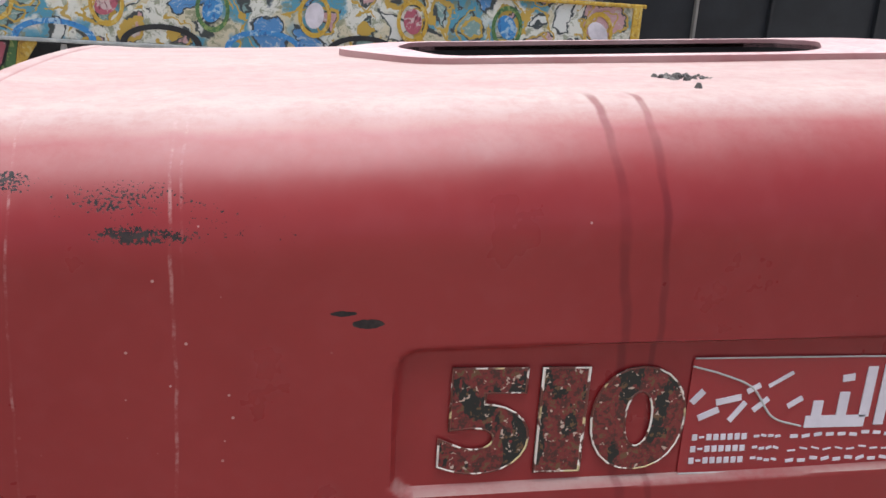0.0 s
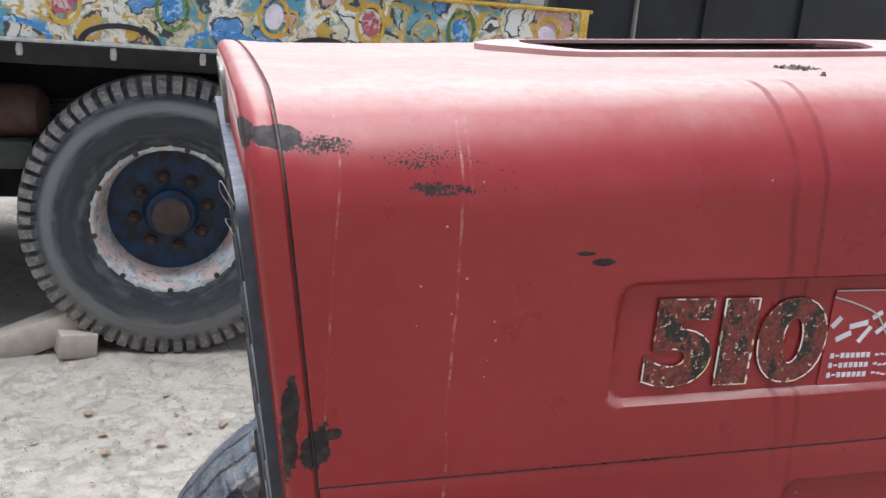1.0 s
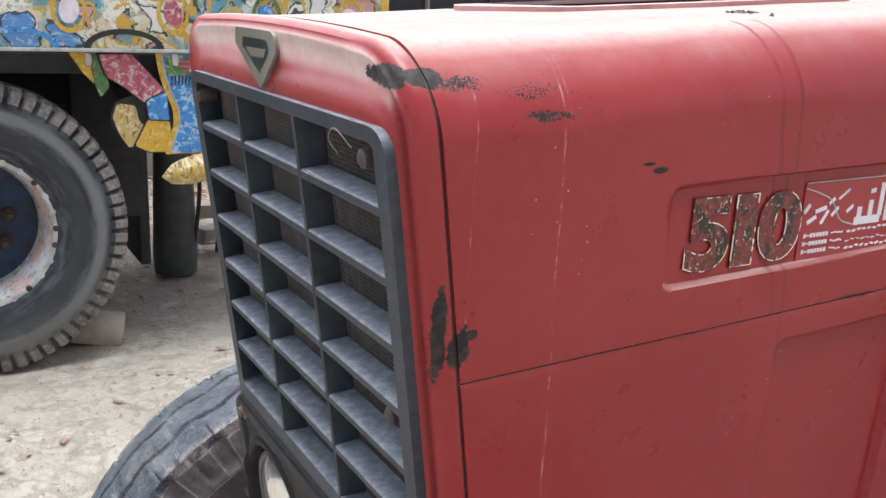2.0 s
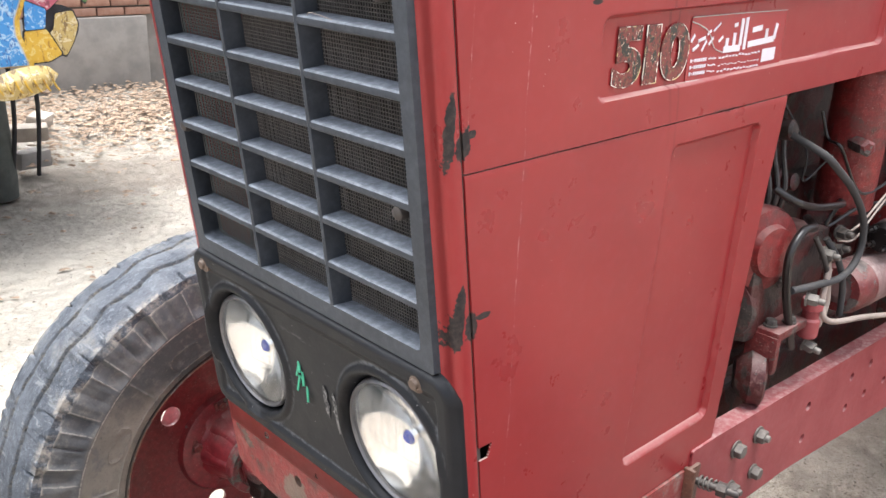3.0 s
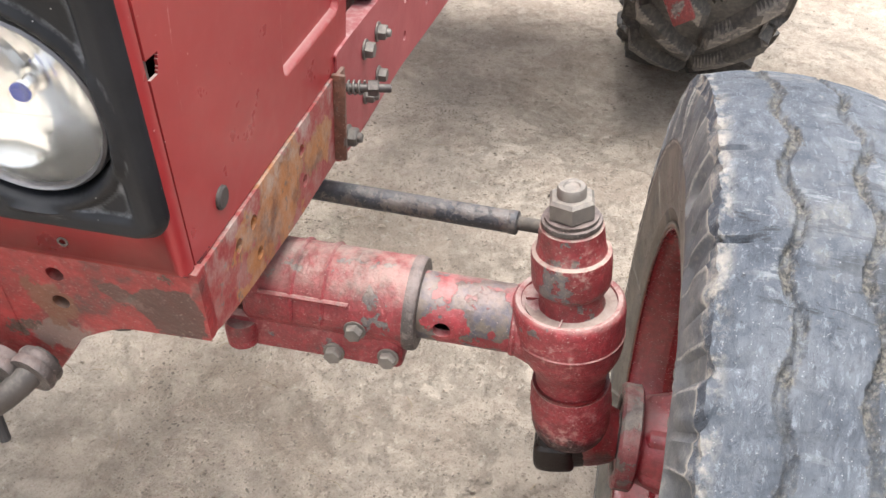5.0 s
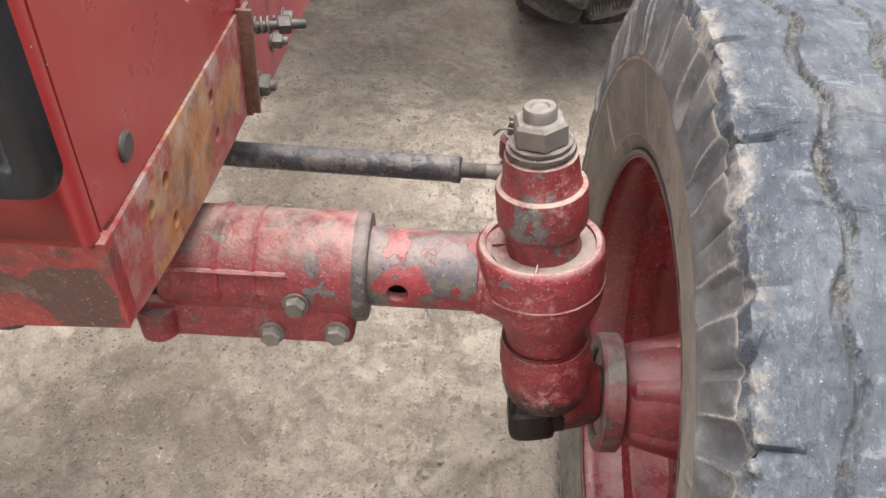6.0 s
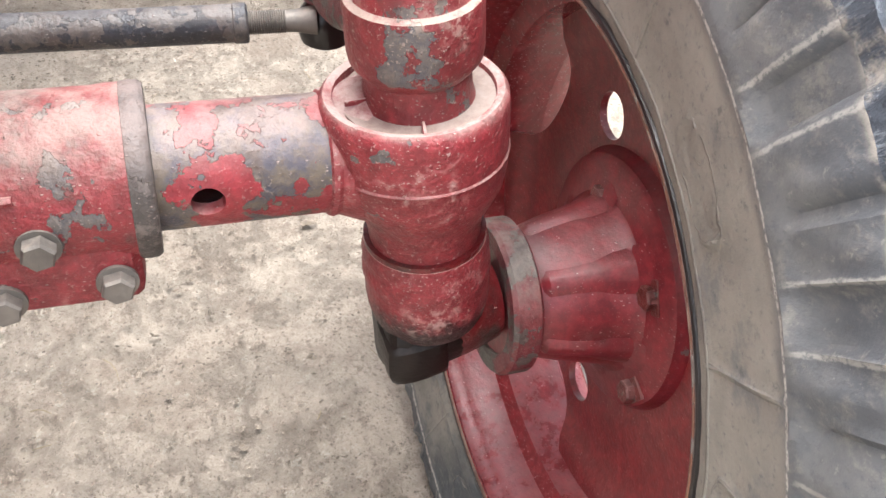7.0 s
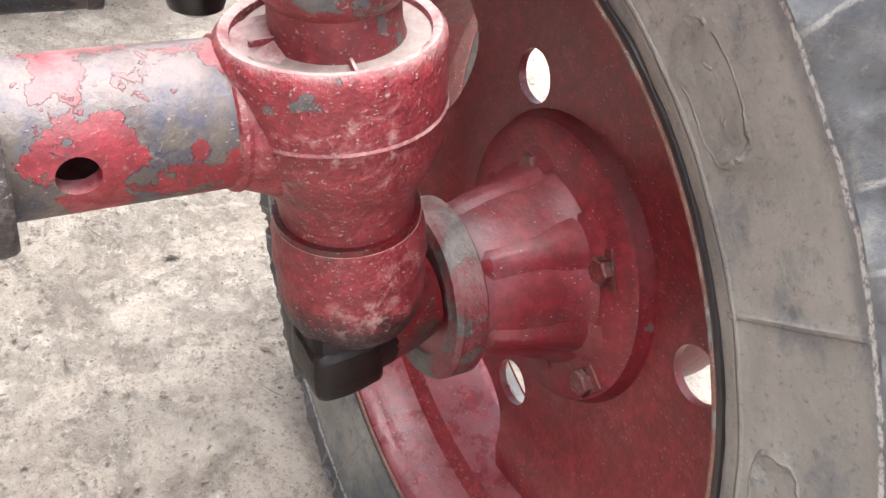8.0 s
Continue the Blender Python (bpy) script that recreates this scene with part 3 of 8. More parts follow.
def old_plastic():
    """Black plastic gone grey on its edges, with scuffs and specks of dust."""
    n = Nodes("sun_bleached_black_plastic", 0.5)
    n.b.inputs["Specular IOR Level"].default_value = 0.25
    a, b, c = n.noise(14, 5), n.noise(110, 4, 0.7), n.noise(36, 5, 0.75, vec=n.mapped((1, 0.25, 1.6)))
    col = n.mix(n.ramp(a, 0.3, 0.7), (0.0065, 0.007, 0.009), (0.015, 0.016, 0.019))
    edge = n.ramp(n.t.nodes.new("ShaderNodeNewGeometry").outputs["Pointiness"], 0.512, 0.545)
    col = n.mix(n.math("MULTIPLY", edge, n.ramp(b, 0.35, 0.6, 0.2, 0.9)), col, (0.13, 0.135, 0.145))
    col = n.mix(n.ramp(c, 0.64, 0.70, 0.0, 0.35), col, (0.15, 0.15, 0.155))
    col = n.mix(n.ramp(n.voro(70), 0.03, 0.055, 0.7, 0.0), col, (0.40, 0.39, 0.38))
    n.bump(b, 0.0006, 0.5)
    return n.done(col, n.ramp(a, 0.3, 0.7, 0.42, 0.58))


def reflector():
    """Silvered glass of a headlamp: upright flutes above, smooth below."""
    n = Nodes("bright_reflector", 0.13, 1.0)
    x, y, z = n.sep()
    flute = n.math("MULTIPLY", n.math("SINE", n.math("MULTIPLY", y, 620.0)), n.ramp(z, 0.960, 0.966, 0.1, 0.5))
    n.bump(n.math("ADD", n.math("MULTIPLY", flute, 0.3), n.math("MULTIPLY", n.noise(30, 2), 0.5)), 0.0006, 0.5)
    return n.done(n.mix(n.ramp(n.noise(25, 5, 0.7), 0.5, 0.75, 0.0, 0.35), (0.93, 0.93, 0.92), (0.60, 0.58, 0.54)), n.ramp(n.noise(18, 4), 0.35, 0.7, 0.10, 0.2))


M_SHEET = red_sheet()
M_LIP = dusty("dust_whitened_red_lip", (0.36, 0.16, 0.16), 0.75, 0.6, second=(0.46, 0.27, 0.26), powder=(0.56, 0.46, 0.43))
M_CAST = red_cast("flaking_red_casting", 0.10, 0.90, (0.245, 0.023, 0.030), relief=1.7)
M_ARM = red_cast("dust_browned_red_casting", 0.35, 1.0, (0.20, 0.021, 0.026), grime=0.9, powder=(0.34, 0.27, 0.225))
M_TUBE = red_cast("flaking_red_axle_tube", 0.98, 0.34, (0.26, 0.020, 0.029), under=(0.050, 0.051, 0.072), scale=0.8, grime=0.8, second=(0.115, 0.090, 0.065))
M_DISC = red_cast("dusty_red_wheel_paint", -0.3, 0.10, (0.165, 0.015, 0.019), grime=0.3, rough=0.32, relief=0.45)
# lit copy of the wheel paint: skylight on the rim put into colour and dust
M_RIM_LIT = red_cast("red_rim_paint_paled_for_skylight", -0.2, 0.15, (0.205, 0.018, 0.023), grime=0.3, rough=0.24, relief=0.4, powder=(0.62, 0.40, 0.39))
M_HUB = red_cast("dull_red_hub_paint", 0.0, 0.10, (0.17, 0.014, 0.020), grime=0.45, rough=0.38, relief=0.4)
M_SLEEVE = red_cast("grimy_red_sleeve_casting", 0.40, 0.46, (0.22, 0.021, 0.027), grime=0.85, powder=(0.42, 0.34, 0.29), relief=1.5)
M_RAIL = dusty("powdery_red_rail_paint", (0.24, 0.024, 0.029), 0.75, 0.55, scale=0.7, second=(0.31, 0.052, 0.056), powder=(0.50, 0.35, 0.33))
M_BLOCK = red_cast("oily_red_engine_paint", 0.60, 0.30, (0.135, 0.013, 0.014), (0.035, 0.029, 0.027), grime=0.8)
M_ENGINE = red_cast("grimy_engine_paint", 0.95, 0.22, (0.075, 0.009, 0.009), (0.018, 0.015, 0.014), second=(0.045, 0.034, 0.030))
M_FRONT = red_cast("rubbed_red_front_bar", 0.30, 0.40, (0.25, 0.024, 0.024), (0.055, 0.034, 0.025), scale=0.7, grime=0.9, second=(0.10, 0.062, 0.045), powder=(0.36, 0.29, 0.24),
                   stains=(((0.055, -0.242, 0.750), (0.05, 0.034, 0.034), (0.040, 0.028, 0.022)), ((0.055, -0.110, 0.690), (0.05, 0.045, 0.028), (0.16, 0.12, 0.10)), ((0.055, -0.19, 0.765), (0.05, 0.014, 0.010), (0.045, 0.030, 0.024)), ((0.055, 0.071, 0.745), (0.05, 0.030, 0.035), (0.17, 0.13, 0.10)), ((0.055, -0.122, 0.735), (0.05, 0.022, 0.03), (0.13, 0.055, 0.03))))
M_RUSTY = orange_rust()
M_DARKRUBBER = truck_tyre()
M_WALL = sidewall()
M_BAR = rubber("dark_bar_tread_rubber", 0.34)
M_BARTOP = rubber("worn_bar_tops", 0.8)
M_TREAD = worn_tread()
M_PLASTIC = old_plastic()
M_GRILLE = dusty("dusty_charcoal_grille", (0.016, 0.020, 0.027), 0.70, 0.5, scale=0.8, powder=(0.46, 0.50, 0.56), spec=0.3, even=0.5)
M_WIRE = dusty("dusty_black_wire", (0.085, 0.080, 0.078), 0.45, 0.6)
M_STEEL = dusty("dull_bolt_steel", (0.09, 0.082, 0.075), 0.42, 0.5, 0.3, second=(0.20, 0.18, 0.16))
M_SCREW = dusty("rusted_panel_screw", (0.075, 0.045, 0.032), 0.3, 0.6, second=(0.12, 0.085, 0.065))
M_DARKSTEEL = dusty("dark_greasy_steel", (0.042, 0.036, 0.034), 0.30, 0.5, 0.3)
M_BLUEROD = red_cast("scuffed_blue_black_rod", 0.75, 0.20, (0.034, 0.036, 0.046), (0.060, 0.058, 0.060), powder=(0.36, 0.33, 0.30))
# black for greasy parts, and for openings and gaps whose shade is painted
M_GREASE_SHADE = dusty("black_grease_and_gap_shade", (0.008, 0.006, 0.006), 0.02, 0.3)
M_HOSE = dusty("grey_rubber_hose", (0.026, 0.025, 0.027), 0.16, 0.7)
M_ALU = dusty("dusty_starter_casing", (0.16, 0.085, 0.08), 0.65, 0.6, second=(0.24, 0.14, 0.13), powder=(0.52, 0.43, 0.40))
M_PALE = dusty("pale_dusty_pipe", (0.24, 0.19, 0.165), 0.4, 0.6)
M_RADIATOR = dusty("dark_radiator_core", (0.008, 0.007, 0.006), 0.06, 0.8)
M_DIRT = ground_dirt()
M_CAKED = dusty("caked_pale_mud", (0.34, 0.27, 0.24), 0.35, 0.9, scale=2.0, second=(0.22, 0.15, 0.13))
M_FOOT = dusty("greasy_black_casting", (0.004, 0.003, 0.003), 0.04, 0.42, scale=2.5, second=(0.011, 0.006, 0.005), spec=0.25)
M_KNUCKLE = red_cast("red_casting_black_with_oil_below", 0.08, 0.70, (0.235, 0.020, 0.027), oil=0.483, relief=1.7)
M_LUG = red_cast("oily_dark_red_casting", 0.1, 0.02, (0.12, 0.007, 0.009), grime=1.0, rough=0.28)
M_BROWNRUST = red_cast("brown_rusted_steel", 0.6, 0.36, (0.13, 0.055, 0.035), (0.06, 0.043, 0.035), powder=(0.33, 0.27, 0.22))
M_SEAL = red_cast("grey_greasy_seal_ring", 0.55, 0.28, (0.065, 0.055, 0.05), (0.04, 0.036, 0.032))
M_SEALRING = red_cast("worn_red_grey_seal_ring", 0.85, 0.42, (0.15, 0.014, 0.020), (0.085, 0.078, 0.070), scale=1.4, grime=0.8, second=(0.060, 0.052, 0.044), powder=(0.36, 0.30, 0.26))
M_HUBBOLT = red_cast("grimy_red_wheel_bolt", 0.7, 0.18, (0.12, 0.020, 0.018), (0.075, 0.062, 0.050), grime=0.8)
M_CHROME = reflector()
M_RING = dusty("tarnished_lamp_ring", (0.12, 0.12, 0.13), 0.25, 0.4, 0.7)
M_GLASS = glass("lamp_glass")
M_BLUE = Nodes("blue_bulb_glass", 0.15).done((0.02, 0.05, 0.42))
M_DECAL, M_FOIL = old_decal(), foil_edge()
M_WHITE = dusty("scratched_white_vinyl", (0.52, 0.48, 0.52), 0.2, 0.5)
M_STICKER = Nodes("clear_sticker_film", 0.27).done((0.31, 0.026, 0.031))
M_GREEN = dusty("green_paint_mark", (0.03, 0.24, 0.14), 0.1, 0.6)
M_SCUFF = dusty("white_scuff", (0.36, 0.35, 0.34), 0.3, 0.8)
def smear():
    """A dry white smear, broken up by the plastic's grain."""
    n = Nodes("dry_white_smear", 0.7)
    return n.done(n.mix(n.ramp(n.noise(260, 5, 0.75, vec=n.mapped((1, 1, 0.5))), 0.42, 0.60), (0.020, 0.020, 0.022), (0.24, 0.235, 0.23)), 0.7)


M_SMEAR = smear()
M_EMBLEM = dusty("dark_green_enamel", (0.015, 0.03, 0.028), 0.1, 0.3)
M_EMBRIM = dusty("dull_emblem_rim", (0.16, 0.155, 0.135), 0.3, 0.45)


# ---- tools for shapes ----
def finish(bm, smooth=True, angle=0.6):
    bmesh.ops.recalc_face_normals(bm, faces=bm.faces)
    for f in bm.faces:
        f.smooth = smooth
    if smooth:
        for e in bm.edges:
            if len(e.link_faces) == 2 and e.calc_face_angle(0) > angle:
                e.smooth = False


def part(name, bm, material, parent=None, label="", smooth=True):
    """Links a bmesh as one mesh object under a thing or a part."""
    finish(bm, smooth)
    me = bpy.data.meshes.new(name)
    bm.to_mesh(me)
    bm.free()
    me.materials.append(material)
    ob = new(name, me)
    ob.parent = parent
    return tagged(ob, label)


def sheet(name, verts, faces, material, parent=None, label="", smooth=True, more=(), index=None):
    """Links a large mesh made by rule; more: further materials, index: the material of each face."""
    me = bpy.data.meshes.new(name)
    me.from_pydata(verts, [], faces)
    for m in (material, *more):
        me.materials.append(m)
    if smooth:
        me.polygons.foreach_set("use_smooth", [True] * len(me.polygons))
    if index is not None:
        me.polygons.foreach_set("material_index", index)
    me.update()
    ob = new(name, me)
    ob.parent = parent
    return tagged(ob, label)


def crisp(me):
    """Keeps a flat face flat: its border with much smaller faces is made sharp."""
    seen = {}
    for p in me.polygons:
        for k in p.edge_keys:
            seen.setdefault(k, []).append(p)
    for e in me.edges:
        ps = seen.get(e.key, ())
        if len(ps) == 2 and ps[0].normal.angle(ps[1].normal, 0) > 0.03:
            e.use_edge_sharp = max(p.area for p in ps) > 5 * min(p.area for p in ps) or e.use_edge_sharp


def thing(name, label, category, group="", kind=""):
    return tagged(new(name), label, category, group, kind)


def box(bm, centre, size, bevel=0.0, rot=None, seg=2):
    m = Matrix.Translation(centre) @ (rot.to_4x4() if rot else Matrix()) @ Matrix.Diagonal((*size, 1))
    r = bmesh.ops.create_cube(bm, size=1, matrix=m)
    if bevel:
        es = list({e for v in r["verts"] for e in v.link_edges})
        bmesh.ops.bevel(bm, geom=es, offset=bevel, segments=seg, affect="EDGES", profile=0.6)
    return bm


def axes(way):
    w = Vector(way).normalized()
    u = w.orthogonal().normalized()
    return u, w.cross(u), w


def lathe(bm, base, way, profile, segs=40, cap=True, turn=0.0):
    """Turns (radius, height) pairs round the line from base along way."""
    u, v, w = axes(way)
    base = Vector(base)
    rings = []
    for r, h in profile:
        rings.append([bm.verts.new(base + w * h + (u * math.cos(a) + v * math.sin(a)) * max(r, 1e-5)) for a in (turn + 2 * math.pi * k / segs for k in range(segs))])
    for a, b in zip(rings, rings[1:]):
        for k in range(segs):
            bm.faces.new((a[k], a[(k + 1) % segs], b[(k + 1) % segs], b[k]))
    if cap:
        bm.faces.new(rings[0][::-1])
        bm.faces.new(rings[-1])
    return bm


def smooth_path(points, steps=8):
    """A Catmull-Rom line through the points."""
    p = [Vector(q) for q in points]
    if len(p) < 3:
        return p
    p = [2 * p[0] - p[1], *p, 2 * p[-1] - p[-2]]
    out = []
    for a, b, c, d in zip(p, p[1:], p[2:], p[3:]):
        for k in range(steps):
            t = k / steps
            out.append(0.5 * (2 * b + (c - a) * t + (2 * a - 5 * b + 4 * c - d) * t * t + (3 * b - a - 3 * c + d) * t ** 3))
    return out + [p[-2]]


def tube(bm, points, radius, segs=12, steps=8, curved=True):
    """A pipe, hose or wire along a line."""
    pts = smooth_path(points, steps) if curved else [Vector(q) for q in points]
    u = None
    rings = []
    for k, q in enumerate(pts):
        w = (pts[min(k + 1, len(pts) - 1)] - pts[max(k - 1, 0)]).normalized()
        u = w.orthogonal().normalized() if u is None else (u - w * u.dot(w)).normalized()
        v = w.cross(u)
        rings.append([bm.verts.new(q + (u * math.cos(a) + v * math.sin(a)) * radius) for a in (2 * math.pi * j / segs for j in range(segs))])
    for a, b in zip(rings, rings[1:]):
        for j in range(segs):
            bm.faces.new((a[j], a[(j + 1) % segs], b[(j + 1) % segs], b[j]))
    bm.faces.new(rings[0][::-1])
    bm.faces.new(rings[-1])
    return bm


def bolt(bm, at, way, af=0.02, head=0.012, washer=True, stud=0.0):
    """A hexagon head, with its washer and, if stud is given, a threaded end."""
    r = af / 2 / math.cos(math.pi / 6)
    if washer:
        lathe(bm, at, way, [(r * 1.22, 0), (r * 1.22, 0.0025), (r * 0.9, 0.003)], 24)
    h0 = 0.002
    lathe(bm, at, way, [(r, h0), (r, h0 + head * 0.82), (r * 0.86, h0 + head)], 6)
    if stud:
        lathe(bm, at, way, [(r * 0.52, h0 + head), (r * 0.52, h0 + head + stud), (r * 0.4, h0 + head + stud + 0.002)], 16)
    return bm


def rough_up(bm, size, scale):
    """Unevenness of a rough casting."""
    bmesh.ops.subdivide_edges(bm, edges=[e for e in bm.edges if e.calc_length() > 0.008], cuts=2, use_grid_fill=True)
    bm.normal_update()
    for v in bm.verts:
        v.co += v.normal * size * noise.noise(v.co * scale)


def rounded(points, radius, seg=5):
    """A closed outline with its corners rounded (radius: one number, or one a corner)."""
    out = []
    n = len(points)
    for k, p in enumerate(points):
        r = radius[k] if isinstance(radius, (list, tuple)) else radius
        p, a, b = Vector(p), Vector(points[k - 1]), Vector(points[(k + 1) % n])
        if r <= 0:
            out.append(p)
            continue
        da, db = (a - p), (b - p)
        r1 = min(r, da.length * 0.48, db.length * 0.48)
        s, e = p + da.normalized() * r1, p + db.normalized() * r1
        for j in range(seg + 1):
            t = j / seg
            out.append(s * (1 - t) ** 2 + p * 2 * t * (1 - t) + e * t * t)
    return [tuple(q) for q in out]


def circle(x, y, r, n=16, sx=1.0, turn=0.0):
    return [(x + r * sx * math.cos(a) * math.cos(turn) - r * math.sin(a) * math.sin(turn), y + r * sx * math.cos(a) * math.sin(turn) + r * math.sin(a) * math.cos(turn)) for a in (2 * math.pi * k / n for k in range(n))]


def inside(p, poly):
    hit = False
    x, y = p
    for (x0, y0), (x1, y1) in zip(poly, poly[1:] + poly[:1]):
        if (y0 > y) != (y1 > y) and x < (x1 - x0) * (y - y0) / (y1 - y0) + x0:
            hit = not hit
    return hit


def plate(bm, outline, holes, thick, place, extra=()):
    """A plate with holes that go through. place(u, v, d): the world point at (u, v), d deep."""
    from mathutils.geometry import delaunay_2d_cdt
    loops = [outline, *holes]
    pts, edges = [], []
    for loop in loops:
        s = len(pts)
        pts += [Vector(p) for p in loop]
        edges += [(s + k, s + (k + 1) % len(loop)) for k in range(len(loop))]
    count = len(pts)
    pts += [Vector(p) for p in extra if inside(p, outline) and not any(inside(p, h) for h in holes)]
    vs, es, fs, *_ = delaunay_2d_cdt(pts, edges, [], 1, 1e-6)
    keep = []
    for f in fs:
        c = sum((vs[i] for i in f), Vector((0, 0))) / len(f)
        if inside(c, outline) and not any(inside(c, h) for h in holes):
            keep.append(f)
    top = [bm.verts.new(place(v.x, v.y, 0)) for v in vs]
    low = [bm.verts.new(place(v.x, v.y, thick)) for v in vs]
    used = {}
    for f in keep:
        bm.faces.new([top[i] for i in f])
        bm.faces.new([low[i] for i in reversed(f)])
        for a, b in zip(f, f[1:] + f[:1]) if isinstance(f, list) else zip(f, (*f[1:], f[0])):
            used[frozenset((a, b))] = used.get(frozenset((a, b)), []) + [(a, b)]
    for pair in used.values():
        if len(pair) == 1:
            a, b = pair[0]
            bm.faces.new((top[b], top[a], low[a], low[b]))
    for v in [v for v in bm.verts if not v.link_faces]:
        bm.verts.remove(v)
    return bm


def shell(name, us, vs, place, material, parent, label="", thick=0.002, drop=None, **kw):
    """A thin sheet over the grid us x vs; place(u, v): its outer point and its inward way; drop(u, v): cut-outs."""
    nu, nv = len(us), len(vs)
    outer, inner = [], []
    for u in us:
        for v in vs:
            p, w = place(u, v)
            outer.append(tuple(p))
            inner.append(tuple(Vector(p) + Vector(w) * thick))
    cells = [[not (drop and drop((us[i] + us[i + 1]) / 2, (vs[j] + vs[j + 1]) / 2)) for j in range(nv - 1)] for i in range(nu - 1)]
    faces, n = [], nu * nv
    for i in range(nu - 1):
        for j in range(nv - 1):
            if not cells[i][j]:
                continue
            a, b, c, d = i * nv + j, (i + 1) * nv + j, (i + 1) * nv + j + 1, i * nv + j + 1
            faces += [(a, b, c, d), (n + d, n + c, n + b, n + a)]
            for di, dj, e, f in ((0, -1, a, b), (1, 0, b, c), (0, 1, c, d), (-1, 0, d, a)):
                ii, jj = i + di, j + dj
                if not (0 <= ii < nu - 1 and 0 <= jj < nv - 1 and cells[ii][jj]):
                    faces.append((f, e, n + e, n + f))
    ob = sheet(name, outer + inner, faces, material, parent, label, **kw)
    ob.data.set_sharp_from_angle(angle=radians(50))
    return ob


def steps(a, b, d):
    n = max(1, round((b - a) / d))
    return [a + (b - a) * k / n for k in range(n + 1)]


def ease(x, a, b):
    t = min(1, max(0, (x - a) / (b - a)))
    return t * t * (3 - 2 * t)


def box_sd(x, y, cx, cy, hx, hy, r):
    """Distance to the edge of a rounded rectangle, negative inside."""
    qx, qy = abs(x - cx) - hx + r, abs(y - cy) - hy + r
    return math.hypot(max(qx, 0), max(qy, 0)) + min(max(qx, qy), 0) - r


# ---- the ground ----
def build_ground():
    """One sheet of trodden dirt, finely uneven round the tractor, that runs to the horizon."""
    def line(a, b, fine):
        far = [1.3 ** k * fine * 3 for k in range(40)]
        out = steps(a, b, fine)
        lo, hi, s = [], [], 0.0
        for f in far:
            s += f
            if s > 400:
                break
            lo.append(a - s)
            hi.append(b + s)
        return lo[::-1] + out + hi
    xs, ys = line(-2.0, 4.0, 0.03), line(-1.8, 5.5, 0.03)
    def h(x, y):
        d = max(0, abs(x - 1) - 3, abs(y - 2) - 4)
        f = max(0.0, 1 - d / 6)
        v = 0.012 * noise.noise((x * 2.1, y * 2.1, 0.3)) + 0.007 * noise.noise((x * 7, y * 7, 2.0)) + 0.005 * noise.noise((x * 19, y * 19, 5.0))
        far = 0.08 * ease(y, 3.9, 5.4) * (0.6 + noise.noise((x * 1.7, y * 1.7, 9))) * (1 - ease(x, 3.5, 6)) * (1 - ease(y, 9, 14))
        return f * v + max(0, far) - 0.004
    verts = [(x, y, h(x, y)) for x in xs for y in ys]
    n = len(ys)
    faces = [(i * n + j, (i + 1) * n + j, (i + 1) * n + j + 1, i * n + j + 1) for i in range(len(xs) - 1) for j in range(n - 1)]
    tagged(sheet("ground", verts, faces, M_DIRT), "pale trodden dirt yard with darker stains, grit and shade painted in under the truck", "ground", kind="structure")


build_ground()


def lumps(name, label, category, spots, material, flat=0.6, seed=1, rough=0.35):
    """Loose grit, clods or chips: many small uneven stones in one mesh."""
    rng = random.Random(seed)
    verts, faces = [], []
    for x, y, z, r in spots:
        s = len(verts)
        ang, st = rng.uniform(0, 6.28), rng.uniform(0.6, 1.5)
        c, d = math.cos(ang), math.sin(ang)
        for dx, dy, dz in ((1, 0, 0), (0.3, 1, 0.1), (-0.9, 0.4, 0), (-0.5, -0.9, 0.05), (0.5, -0.8, 0), (0.1, 0.05, 1), (0.0, 0.1, -0.6)):
            px, py, pz = (v * r * (1 + rng.uniform(-rough, rough)) for v in (dx * st, dy / st, dz * flat))
            verts.append((x + px * c - py * d, y + px * d + py * c, z + pz))
        faces += [(s + k, s + (k + 1) % 5, s + 5) for k in range(5)] + [(s + (k + 1) % 5, s + k, s + 6) for k in range(5)]
    return tagged(sheet(name, verts, faces, material, smooth=False), label, category, kind="stuff")


_r = random.Random(7)
lumps("grit", "small grey and brown grit and clods scattered on the dirt", "grit",
      [(_r.uniform(-1.2, 3.6), _r.uniform(-1.6, 4.4), 0.0, _r.uniform(0.0015, 0.005) * (1 if _r.random() < 0.97 else 2.2)) for _ in range(8000)]
      + [(_r.uniform(-0.3, 1.9), _r.uniform(-0.9, 0.2), 0.001, _r.uniform(0.0012, 0.0034)) for _ in range(7000)],
      dusty("grey_brown_grit", (0.10, 0.08, 0.06), 0.35, 0.9, second=(0.26, 0.21, 0.16)), 0.6, 3)


